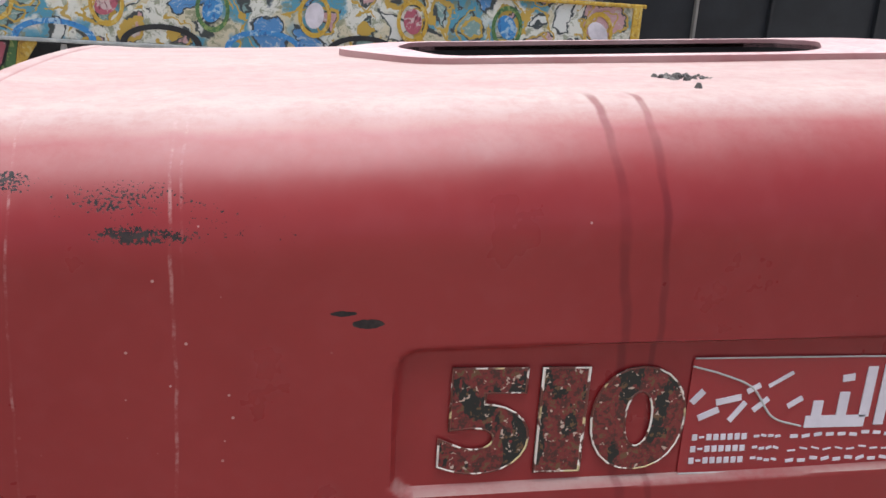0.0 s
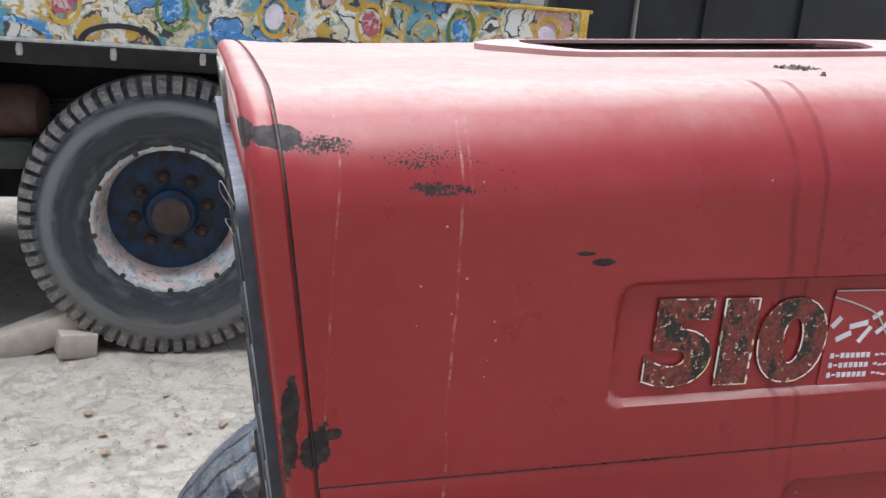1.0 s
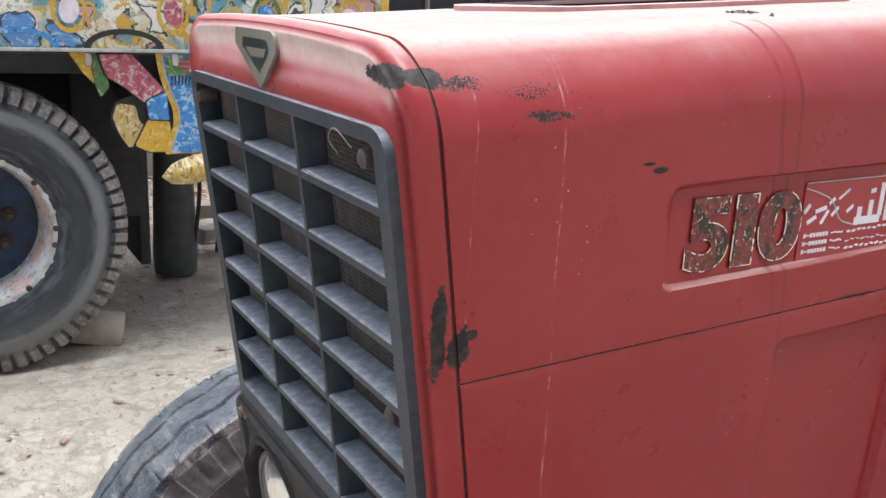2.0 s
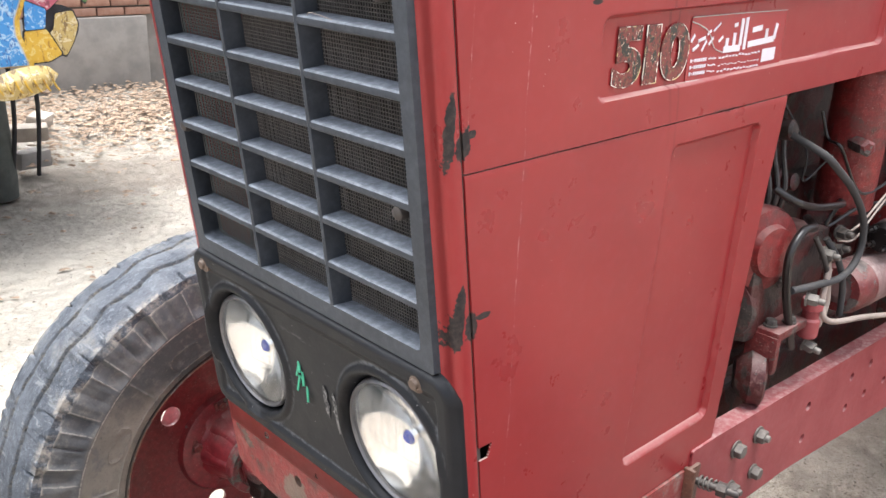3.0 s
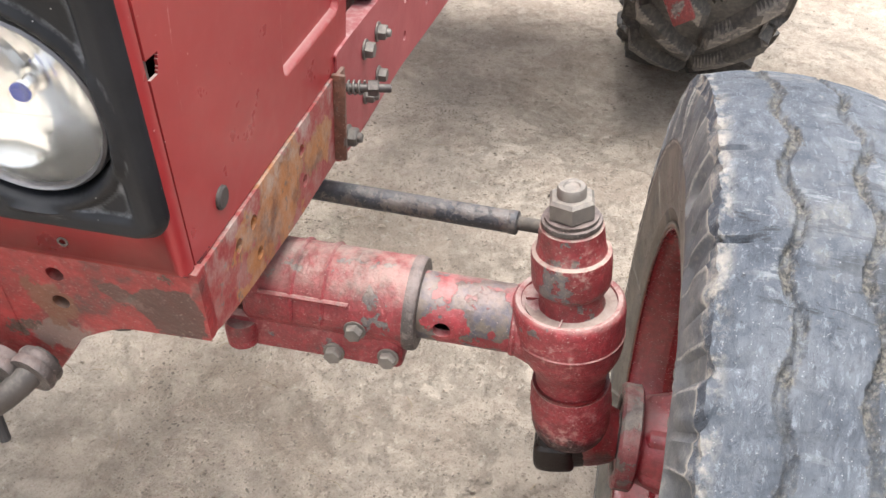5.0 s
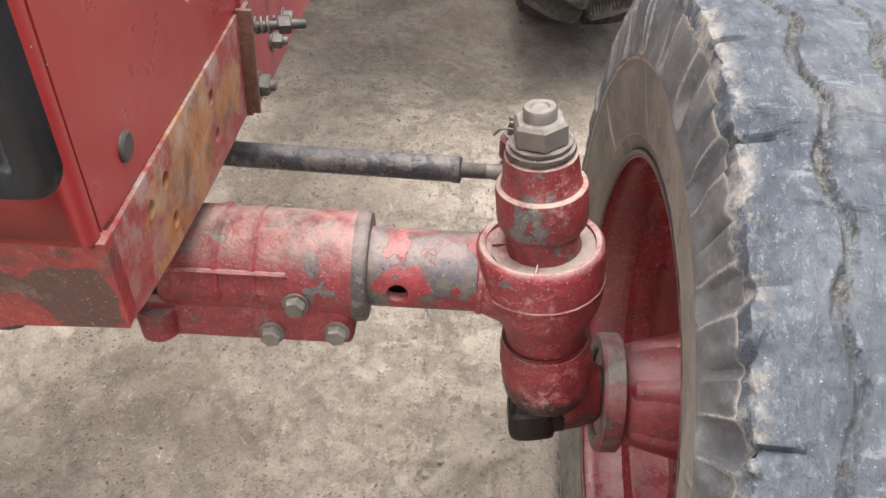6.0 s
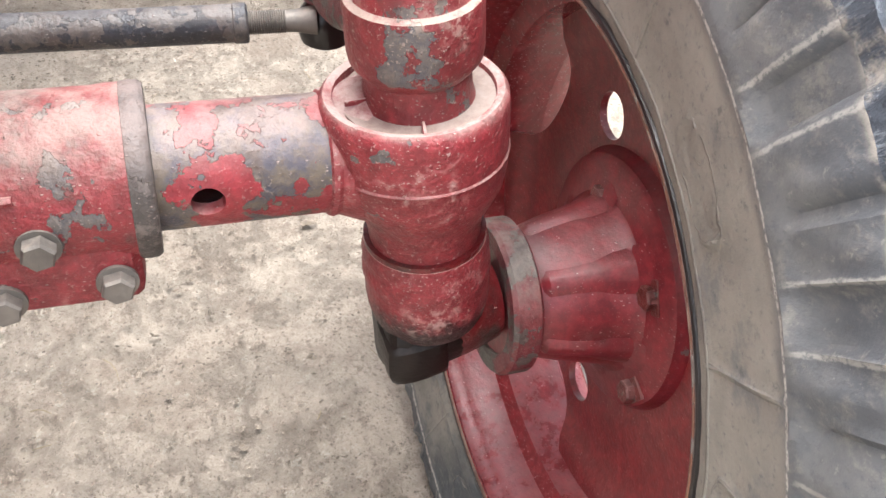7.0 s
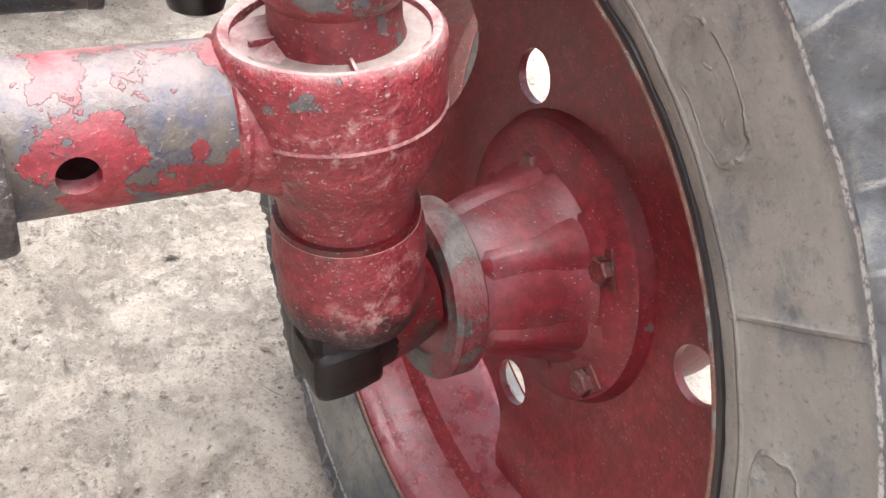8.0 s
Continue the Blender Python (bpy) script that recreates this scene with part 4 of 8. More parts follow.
def straws():
    """Dry straws and twigs lying about on the dirt."""
    rng = random.Random(19)
    verts, faces = [], []
    for _ in range(640):
        x, y = rng.uniform(-0.9, 2.4), rng.uniform(-1.5, 3.2)
        a, bend, ln, r = rng.uniform(0, 6.28), rng.uniform(-0.5, 0.5), rng.uniform(0.012, 0.05), rng.uniform(0.0004, 0.0009)
        for k in range(4):
            t = k / 3
            c = (x + ln * t * math.cos(a + bend * t), y + ln * t * math.sin(a + bend * t), 0.005 + 0.004 * math.sin(3.1 * t) + 0.010 * noise.noise((x * 2.1, y * 2.1, 0.3)))
            for q in range(3):
                w = 2.094 * q
                verts.append((c[0] - r * math.sin(a) * math.cos(w), c[1] + r * math.cos(a) * math.cos(w), c[2] + r * math.sin(w)))
        s = len(verts) - 12
        for k in range(3):
            for q in range(3):
                faces.append((s + 3 * k + q, s + 3 * k + (q + 1) % 3, s + 3 * k + 3 + (q + 1) % 3, s + 3 * k + 3 + q))
    tagged(sheet("straw_litter", verts, faces, dusty("dry_straw", (0.12, 0.085, 0.05), 0.3, 0.8, second=(0.38, 0.30, 0.17))), "short dry straws and twigs scattered on the dirt", "straw", kind="stuff")


straws()


# ---- the tractor: bodywork ----
tractor = thing("tractor", "old red farm tractor with dusty faded paint and bare chips", "tractor")
CY = -0.018                # the middle of the bodywork
HALF = 0.25                # half its width
LEFT = CY - HALF
SLANT = 0.135              # the front leans: its top stands further forward


def edge_x(z):
    """Where the side panels end and the front begins."""
    return -0.0045 - SLANT * (z - 1.29)


def rise(x, z):
    """The hood grows taller towards the cab."""
    return max(x, 0) * (0.022 + 0.043 * ease(z, 1.40, 1.512))


def hood_section():
    """Half the hood's cross section, from the bottom of a side to the middle of the top: offset from the middle, height."""
    side = [(HALF, z) for z in steps(1.2885, 1.316, 0.0055) + steps(1.318, 1.336, 0.0016) + steps(1.340, 1.398, 0.006) + steps(1.401, 1.413, 0.0016) + steps(1.417, 1.452, 0.005)]
    arc = []
    for k in range(1, 15):
        a = k / 14 * math.pi / 2
        arc.append((HALF - 0.066 * (1 - math.cos(a)) ** 0.92, 1.452 + 0.060 * math.sin(a)))
    top = [(0.184 * (1 - t), 1.512 + 0.005 * (1 - (1 - t) ** 2)) for t in (k / 12 for k in range(1, 13))]
    return side + arc + top


def panel_dip(x, z):
    """The long sunk panel that carries the numerals."""
    z = z - 0.028 * (x - 0.17)
    return 0.0062 * (1 - ease(box_sd(x, z, 0.50, 1.3705, 0.327, 0.0405, 0.012), -0.0026, 0.0004))


def build_hood():
    half = hood_section()
    prof = [(-w, z) for w, z in half] + [(w, z) for w, z in half[::-1][1:]]
    xs = steps(0.0, 0.16, 0.01) + steps(0.162, 0.186, 0.003) + steps(0.19, 0.80, 0.01)[1:] + steps(0.81, 0.84, 0.003) + steps(0.86, 1.78, 0.04)
    def place(u, k):
        w, z = prof[round(k)]
        x = max(u, 0.0)
        f = 1 - ease(x, 0.0, 0.25)
        px = x + edge_x(z) * f + 0.0045 * f
        if x < 1e-6:
            px = edge_x(z) + 0.001
        y = CY + w
        dent = 0.0012 * noise.noise((px * 5, z * 6, w * 4))
        z2 = z + rise(px, z)
        if w < 0 and abs(w) > HALF - 1e-6:
            return (px, y + panel_dip(px, z2) + dent, z2), (0, 1, 0)
        inward = (0, -math.copysign(1, w), 0) if abs(w) > HALF - 0.03 else (0, 0, -1)
        return (px, y, z2 + dent), inward
    def slot(u, k):
        w = prof[round(k)][0]
        return 0.205 < u < 0.56 and -0.045 < w < 0.115
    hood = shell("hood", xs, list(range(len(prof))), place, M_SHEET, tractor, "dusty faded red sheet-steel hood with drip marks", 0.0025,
                 lambda u, k: slot(u, int(k)))
    # the raised lip round the opening in the top
    bm = bmesh.new()
    outer = rounded([(0.150, 0.035), (0.205, -0.058), (0.62, -0.058), (0.64, 0.035), (0.62, 0.128), (0.205, 0.128)], [0.03, 0.03, 0.03, 0.03, 0.03, 0.03])
    inner = rounded([(0.200, 0.040), (0.222, -0.042), (0.50, -0.042), (0.56, 0.06), (0.54, 0.112), (0.222, 0.112)], [0.02, 0.02, 0.04, 0.03, 0.02, 0.02])
    base = lambda v, u=0.35: 1.517 - 0.005 * min(1, abs(v) / 0.184) ** 2 + rise(u, 1.512)
    plate(bm, outer, [inner], 0.007, lambda u, v, d: Vector((u, CY + v, base(v, u) + 0.0045 - d)))
    bmesh.ops.bevel(bm, geom=[e for e in bm.edges if len(e.link_faces) == 2 and e.calc_face_angle(0) > 1.2 and min(v.co.z - base(v.co.y - CY, v.co.x) for v in e.verts) > 0.003], offset=0.003, segments=3, affect="EDGES")
    part("opening_lip", bm, M_LIP, hood, "raised dusty lip round the opening")
    # added tray, coloured black so the opening looks deep in shade
    bm = bmesh.new()
    loops = [[bm.verts.new((u, CY + v, base(v, u) + 0.001 + h)) for u, v in inner] for h in (0.0, -0.05)]
    for k in range(len(inner)):
        bm.faces.new((loops[0][k], loops[0][(k + 1) % len(inner)], loops[1][(k + 1) % len(inner)], loops[1][k]))
    bm.faces.new(loops[1])
    part("opening_tray", bm, M_GREASE_SHADE, hood, "added black tray that paints the opening's inside as shaded")
    # the burnt scab of dirt on top
    bm = bmesh.new()
    rng = random.Random(4)
    for k in range(46):
        a, r = rng.uniform(0, 6.28), rng.uniform(0, 1) ** 0.6
        x, y = 0.352 + 0.020 * r * math.cos(a), CY - 0.135 + 0.010 * r * math.sin(a)
        lathe(bm, (x, y, base(y - CY) - 0.001), (rng.uniform(-0.4, 0.4), rng.uniform(-0.4, 0.4), 1), [(rng.uniform(0.0015, 0.0035), 0), (0.0008, rng.uniform(0.002, 0.004))], 5)
    lathe(bm, (0.345, CY - 0.172, base(0.172) - 0.001), (0, 0, 1), [(0.003, 0), (0.001, 0.004)], 6)
    tagged(part("dirt_scab", bm, M_DARKSTEEL, hood), "dark scab of dirt on the hood", kind="stuff")
    return hood


hood = build_hood()


def build_side_panel(sign):
    """The lower side panel: an upright sheet with a sunk field, a slot and a round hole."""
    wall = CY + sign * HALF
    def right(z):
        return 0.505 + 0.115 * (z - 0.80) + 0.004
    us, vs = steps(0, 1, 0.0028), steps(0.801, 1.2868, 0.0027)
    def xz(u, z):
        a = edge_x(z) + 0.001
        return a + (right(z) - a) * u
    def dip(x, z):
        skew = 0.06 * (z - 0.87)
        return 0.0080 * (1 - ease(box_sd(x - skew, z, 0.389, 1.066, 0.096, 0.196, 0.012), -0.0036, 0.0))
    def place(u, z):
        x = xz(u, z)
        roll = 0.0007 * ease(z, 1.2825, 1.2865)
        return (x, wall - sign * (dip(x, z) + roll) + 0.001 * noise.noise((x * 4, z * 4, sign)), z + 0.022 * max(x, 0) * ease(z, 1.0, 1.2845)), (0, -sign, 0)
    def drop(u, z):
        x = xz(u, z)
        slot = abs(x - 0.039 - 0.3 * (z - 0.995)) < 0.0125 and abs(z - 0.995) < 0.0085
        return sign < 0 and slot
    ob = shell("side_panel", us, vs, place, M_SHEET, tractor, "upright red side panel with a sunk field and chipped edge", 0.0025, drop)
    bm = bmesh.new()
    lathe(bm, (0.124, wall + sign * 0.0005, 0.834), (0, sign, 0), [(0.0115, -0.002), (0.0115, 0.001), (0.0095, 0.0025), (0.0, 0.0025)], 24)
    part("plug", bm, M_DARKSTEEL, ob, "round grey rubber plug")
    return ob


def seam_strip(sign):
    """A dark strip that backs the joint between hood and side panel."""
    bm = bmesh.new()
    wall = CY + sign * (HALF - 0.009)
    for xa, xb in ((0.0, 0.27), (0.27, 0.52)):
        vs = [bm.verts.new((x, wall - sign * d, 1.2865 + 0.022 * x + h)) for h in (-0.014, 0.014) for x in (xa, xb) for d in (0, 0.003)]
        for f in ((0, 1, 3, 2), (4, 6, 7, 5), (0, 2, 6, 4), (1, 5, 7, 3), (0, 4, 5, 1), (2, 3, 7, 6)):
            bm.faces.new([vs[i] for i in f])
    part("seam_strip", bm, M_GREASE_SHADE, hood)


seam_strip(-1)
seam_strip(1)
side_panel = build_side_panel(-1)
build_side_panel(1)


# ---- the front: red surround, grille, lamps ----
def front(y, z, d):
    """A point of the leaning front: y from the middle, d in front of the panels' edge."""
    return Vector((edge_x(z) - d, CY + y, z))


def outline_front(inset=0.0):
    """The surround's outline, seen from ahead."""
    pts = [(-HALF + inset, 0.80 + inset)]
    pts += [(-HALF + inset, z) for z in steps(0.86, 1.44, 0.058)]
    for k in range(1, 11):
        a = k / 10 * math.pi / 2
        pts.append((-HALF + inset + 0.066 * (1 - math.cos(a)), 1.452 + (0.060 - inset) * math.sin(a)))
    pts += [(-0.184 * (1 - t), 1.512 - inset + 0.005 * (1 - (1 - t) ** 2)) for t in (k / 6 for k in range(1, 7))]
    return pts + [(-y, z) for y, z in pts[::-1][1:]]


def build_surround():
    bm = bmesh.new()
    rings = [(0.0025, 0.0), (0.0004, 0.002), (0.0, 0.004), (0.0, 0.010), (0.0015, 0.0145), (0.005, 0.0178), (0.011, 0.019)]
    loops = [[bm.verts.new(front(y, z, d)) for y, z in outline_front(i)] for i, d in rings]
    for a, b in zip(loops, loops[1:]):
        n = len(a)
        for k in range(n):
            bm.faces.new((a[k], a[(k + 1) % n], b[(k + 1) % n], b[k]))
    back = bmesh.new()
    gap = [[back.verts.new(front(y, z, d)) for y, z in outline_front(i)] for i, d in ((0.003, -0.005), (0.0016, 0.002))]
    for k in range(len(gap[0])):
        back.faces.new((gap[0][k], gap[0][(k + 1) % len(gap[0])], gap[1][(k + 1) % len(gap[0])], gap[1][k]))
    hole = rounded([(-0.214, 1.090), (0.214, 1.090), (0.214, 1.449), (-0.214, 1.449)], 0.012)
    lamp = [circle(s * 0.1415, 0.9595, 0.092, 28) for s in (-1, 1)]
    plate(bm, outline_front(0.011), [hole, *lamp], 0.022, lambda u, v, d: front(u, v, 0.019 - d))
    bmesh.ops.remove_doubles(bm, verts=bm.verts, dist=0.0002)
    ob = part("front_surround", bm, M_SHEET, tractor, "red sheet-steel front surround with chipped corners")
    crisp(ob.data)
    part("edge_seal", back, M_DARKSTEEL, ob, "brown-black weathered edge seal")
    for y in (-0.145, 0.145):
        bm = bmesh.new()
        lathe(bm, front(y, 0.826, 0.0185), (-1, 0, 0), [(0.005, 0), (0.005, 0.0012), (0.003, 0.0014), (0.003, -0.001)], 16)
        part("drain_hole", bm, M_DARKSTEEL, ob)
    # emblem: a plain shield
    bm = bmesh.new()
    shield = rounded([(-0.046, 1.506), (0.046, 1.506), (0.051, 1.492), (0.0, 1.457), (-0.051, 1.492)][::-1], [0.008, 0.006, 0.004, 0.006, 0.008])
    cut = [(y * 0.66, 1.4865 + (z - 1.4865) * 0.62) for y, z in shield]
    plate(bm, shield, [cut], 0.004, lambda u, v, d: front(u + 0.012, v, 0.0222 - d))
    rim = part("emblem", bm, M_EMBRIM, ob, "dull shield-shaped emblem")
    bm = bmesh.new()
    plate(bm, cut, [], 0.002, lambda u, v, d: front(u + 0.012, v, 0.0208 - d))
    part("emblem_field", bm, M_EMBLEM, rim, "dark green enamel field")
    bm = bmesh.new()
    plate(bm, [(-0.022, 1.4905), (0.025, 1.4905), (0.018, 1.4835), (-0.014, 1.4835)], [], 0.002, lambda u, v, d: front(u + 0.012, v, 0.0216 - d))
    part("emblem_bar", bm, M_EMBRIM, rim)
    return ob


build_surround()


def build_grille():
    root = None
    outer = rounded([(-0.222, 1.085), (0.222, 1.085), (0.222, 1.456), (-0.222, 1.456)], [0.004, 0.004, 0.022, 0.022])
    inner = rounded([(-0.205, 1.104), (0.203, 1.104), (0.203, 1.445), (-0.205, 1.445)], 0.008)
    bm = bmesh.new()
    plate(bm, outer, [inner], 0.030, lambda u, v, d: front(u * (1 + 0.04 * d / 0.03), v, 0.026 - d))
    bmesh.ops.bevel(bm, geom=[e for e in bm.edges if len(e.link_faces) == 2 and e.calc_face_angle(0) > 1.0 and all(abs((edge_x(v.co.z) - v.co.x) - 0.026) < 1e-4 for v in e.verts)], offset=0.004, segments=3, affect="EDGES")
    root = part("grille", bm, M_GRILLE, tractor, "dusty charcoal plastic grille with three columns of seven openings")
    pitch = (1.449 - 1.103) / 7
    for k in range(1, 7):
        z = 1.449 - pitch * k
        bm = bmesh.new()
        prof = [(0.0235, z + 0.0042), (0.0252, z + 0.0026), (0.0258, z - 0.0008), (0.0252, z - 0.0034), (0.0235, z - 0.0046), (0.002, z - 0.0028), (0.002, z + 0.0066)]
        ends = [[bm.verts.new(front(y, zz, d)) for d, zz in prof] for y in steps(-0.206, 0.204, 0.02)]
        for a, b in zip(ends, ends[1:]):
            for j in range(len(prof)):
                bm.faces.new((a[j], a[(j + 1) % len(prof)], b[(j + 1) % len(prof)], b[j]))
        bm.faces.new(ends[0]), bm.faces.new(ends[-1][::-1])
        part("crossbar", bm, M_GRILLE, root)
    for s in (-1, 1):
        bm = bmesh.new()
        prof = [(0.0255, 0.0028), (0.0265, 0), (0.0255, -0.0028), (0.002, -0.0048), (0.002, 0.0048)]
        ends = [[bm.verts.new(front(s * 0.0695 + 0.006 + dy, z, d)) for d, dy in prof] for z in steps(1.10, 1.445, 0.03)]
        for a, b in zip(ends, ends[1:]):
            for j in range(5):
                bm.faces.new((a[j], a[(j + 1) % 5], b[(j + 1) % 5], b[j]))
        bm.faces.new(ends[0]), bm.faces.new(ends[-1][::-1])
        part("upright", bm, M_GRILLE, root)
    # woven wire screen
    bm = bmesh.new()
    rng = random.Random(2)
    def strip(p, q, w, way, sag):
        p, q = Vector(p), Vector(q)
        side = Vector(way) * w
        last = None
        for k in range(9):
            t = k / 8
            c = p.lerp(q, t) + Vector(way) * sag * math.sin(3.14 * t)
            ring = [bm.verts.new(c + side), bm.verts.new(c + Vector((-0.0007, 0, 0))), bm.verts.new(c - side), bm.verts.new(c + Vector((0.0007, 0, 0)))]
            if last:
                for j in range(4):
                    bm.faces.new((last[j], last[(j + 1) % 4], ring[(j + 1) % 4], ring[j]))
            last = ring
    for y in steps(-0.207, 0.207, 0.0038):
        strip(front(y, 1.093, 0.0010), front(y, 1.447, 0.0010), 0.00045, (0, 1, 0), rng.uniform(-0.0008, 0.0008))
    for z in steps(1.094, 1.447, 0.0038):
        strip(front(-0.204, z, 0.0004), front(0.204, z, 0.0004), 0.00045, (0, 0, 1), rng.uniform(-0.0006, 0.0006))
    part("wire_screen", bm, M_WIRE, root, "fine black wire screen", smooth=False)
    bm = bmesh.new()
    box(bm, (0.10, CY, 1.20), (0.05, 0.46, 0.56), 0.004)
    core = part("radiator", bm, M_RADIATOR, tractor, "dark dusty radiator core behind the grille")
    for k in range(22):
        bm = bmesh.new()
        box(bm, (0.072, CY - 0.2 + k * 0.4 / 21, 1.22), (0.008, 0.004, 0.44), 0.001)
        part("radiator_tube", bm, M_RADIATOR, core)
    for y, z in ((-0.184, 1.434), (-0.186, 1.243), (0.206, 1.432), (0.206, 1.250)):
        bm = bmesh.new()
        lathe(bm, front(y, z, 0.006), (-1, 0, -SLANT), [(0.008, 0), (0.008, 0.014), (0.0068, 0.0185), (0.004, 0.0205), (0.0, 0.021)], 20)
        part("screw", bm, M_DARKSTEEL, root)
    bm = bmesh.new()
    tube(bm, [front(-0.172, 1.437, 0.026), front(-0.16, 1.449, 0.032), front(-0.15, 1.44, 0.033), front(-0.152, 1.43, 0.028)], 0.00035, 6)
    part("straw", bm, M_PALE, root, "wisp of dry straw")
    bm = bmesh.new()
    tube(bm, [front(-0.085, 1.405, 0.027), front(-0.1, 1.409, 0.032), front(-0.125, 1.405, 0.028)], 0.00035, 6)
    part("straw", bm, M_PALE, root, "wisp of dry straw")


build_grille()


def build_lamp_panel():
    cy, cz, hy, hz, rad = 0.0, 0.966, 0.248, 0.121, 0.030
    us, vs = steps(-hy, hy, 0.003), steps(cz - hz, cz + hz, 0.003)
    lamps = [(s * 0.1415, 0.9595) for s in (-1, 1)]
    def clip(y, z):
        qx, qz = abs(y - cy) - (hy - rad), abs(z - cz) - (hz - rad)
        if qx > 0 and qz > 0:
            l = math.hypot(qx, qz)
            if l > rad:
                y = cy + math.copysign(hy - rad + qx * rad / l, y - cy)
                z = cz + math.copysign(hz - rad + qz * rad / l, z - cz)
        return y, z
    def height(y, z):
        e = -box_sd(y, z, cy, cz, hy, hz, rad)
        h = 0.019 + 0.011 * ease(e, 0.0, 0.009)
        h -= 0.006 * ease(e, 0.022, 0.028) * (1 - ease(z, cz + hz - 0.035, cz + hz - 0.02))
        for ly, lz in lamps:
            r = math.hypot(y - ly, z - lz)
            h += 0.0055 * (1 - ease(r, 0.090, 0.097))
            h -= 0.0035 * (1 - ease(r, 0.083, 0.0875))
            h -= 0.022 * (1 - ease(r, 0.0785, 0.0835))
        return h
    def place(u, v):
        y, z = clip(u, v)
        return front(y, z, height(y, z)), (1, 0, SLANT)
    def drop(u, v):
        return any(math.hypot(u - a, v - b) < 0.0775 for a, b in lamps)
    ob = shell("lamp_panel", us, vs, place, M_PLASTIC, tractor, "scuffed black plastic lamp panel with rounded corners", 0.010, drop)
    for y, z in ((-0.197, 1.067), (0.214, 1.064)):
        bm = bmesh.new()
        lathe(bm, front(y, z, 0.027), (-1, 0, -SLANT), [(0.011, -0.003), (0.011, 0.002), (0.0085, 0.003), (0.006, 0.0035), (0.0055, 0.007), (0.0, 0.0075)], 24)
        part("panel_screw", bm, M_SCREW, ob)
    bm = bmesh.new()
    strokes = (((0.0255, 0.995), (0.0275, 0.977), 0.0026), ((0.0275, 0.977), (0.0285, 0.956), 0.0036), ((0.0255, 0.995), (0.0205, 0.984), 0.0040), ((0.0205, 0.984), (0.0150, 0.968), 0.0044), ((0.0150, 0.968), (0.0095, 0.948), 0.0036), ((0.0270, 0.976), (0.0170, 0.975), 0.0026))
    for a, b, wide in strokes:
        ln = math.hypot(a[0] - b[0], a[1] - b[1])
        ang = math.atan2(b[1] - a[1], b[0] - a[0])
        box(bm, front((a[0] + b[0]) / 2, (a[1] + b[1]) / 2, 0.0254), (0.0014, ln + wide * 0.5, wide), 0.0004, Euler((ang, radians(7.7), 0)).to_matrix())
    part("chalk_mark", bm, M_GREEN, ob, "green painted letter")
    rng = random.Random(9)
    for y, z, w, h in ((-0.024, 0.963, 0.0042, 0.021), (-0.042, 0.955, 0.0042, 0.027)):
        bm = bmesh.new()
        left, right = [], []
        for k in range(9):
            q = k / 8
            at = y - 0.004 * q + rng.uniform(-0.0012, 0.0012)
            half = w * (0.25 + math.sin(math.pi * q) ** 0.7 * rng.uniform(0.45, 1.0))
            left.append((at - half, z + h * (1 - 2 * q)))
            right.append((at + half, z + h * (1 - 2 * q)))
        plate(bm, left + right[::-1], [], 0.0004, lambda u, v, d: Vector(front(u, v, 0.0256 - d)))
        part("scuff", bm, M_SMEAR, ob, "white scuffs on the plastic", smooth=False)
    for s in (-1, 1):
        axis, at = Vector((-1, 0, -SLANT)).normalized(), front(s * 0.1415, 0.9595, 0.0185)
        bm = bmesh.new()
        lathe(bm, at, axis, [(0.0715, -0.014), (0.0780, -0.014), (0.0785, -0.004), (0.0772, 0.002), (0.0750, 0.0040), (0.0735, 0.0025), (0.0720, -0.002)], 64, cap=False)
        lamp = part("headlamp", bm, M_RING, tractor, "round headlamp with a bright reflector and clear glass")
        bm = bmesh.new()
        lathe(bm, at, axis, [(0.0005, -0.028)] + [(0.0725 * t, -0.028 + 0.025 * t * t) for t in (0.08, 0.14, 0.2, 0.3, 0.4, 0.5, 0.6, 0.7, 0.8, 0.9, 0.97, 1.0)], 72, cap=False)
        part("reflector", bm, M_CHROME, lamp)
        bm = bmesh.new()
        lathe(bm, at, axis, [(0.0735, 0.001), (0.066, 0.0052), (0.054, 0.0085), (0.040, 0.0112), (0.022, 0.0132), (0.0, 0.0140)], 64, cap=False)
        lens = part("lens", bm, M_GLASS, lamp)
        lens.visible_shadow = False
        bm = bmesh.new()
        lathe(bm, at, axis, [(0.0082, -0.0185), (0.0080, -0.0170), (0.0058, -0.0150), (0.0, -0.0142)], 24)
        bulb = part("bulb", bm, M_BLUE, lamp, "blue-capped bulb")
        bm = bmesh.new()
        lathe(bm, at, axis, [(0.0060, -0.0275), (0.0062, -0.0225), (0.0094, -0.0215), (0.0094, -0.0185), (0.0, -0.0184)], 24)
        part("bulb_sleeve", bm, M_CHROME, bulb)


build_lamp_panel()


# ---- numerals and sticker on the hood ----
def skin(x):
    """Just proud of the sunk panel."""
    return LEFT + 0.0062 - 0.0014


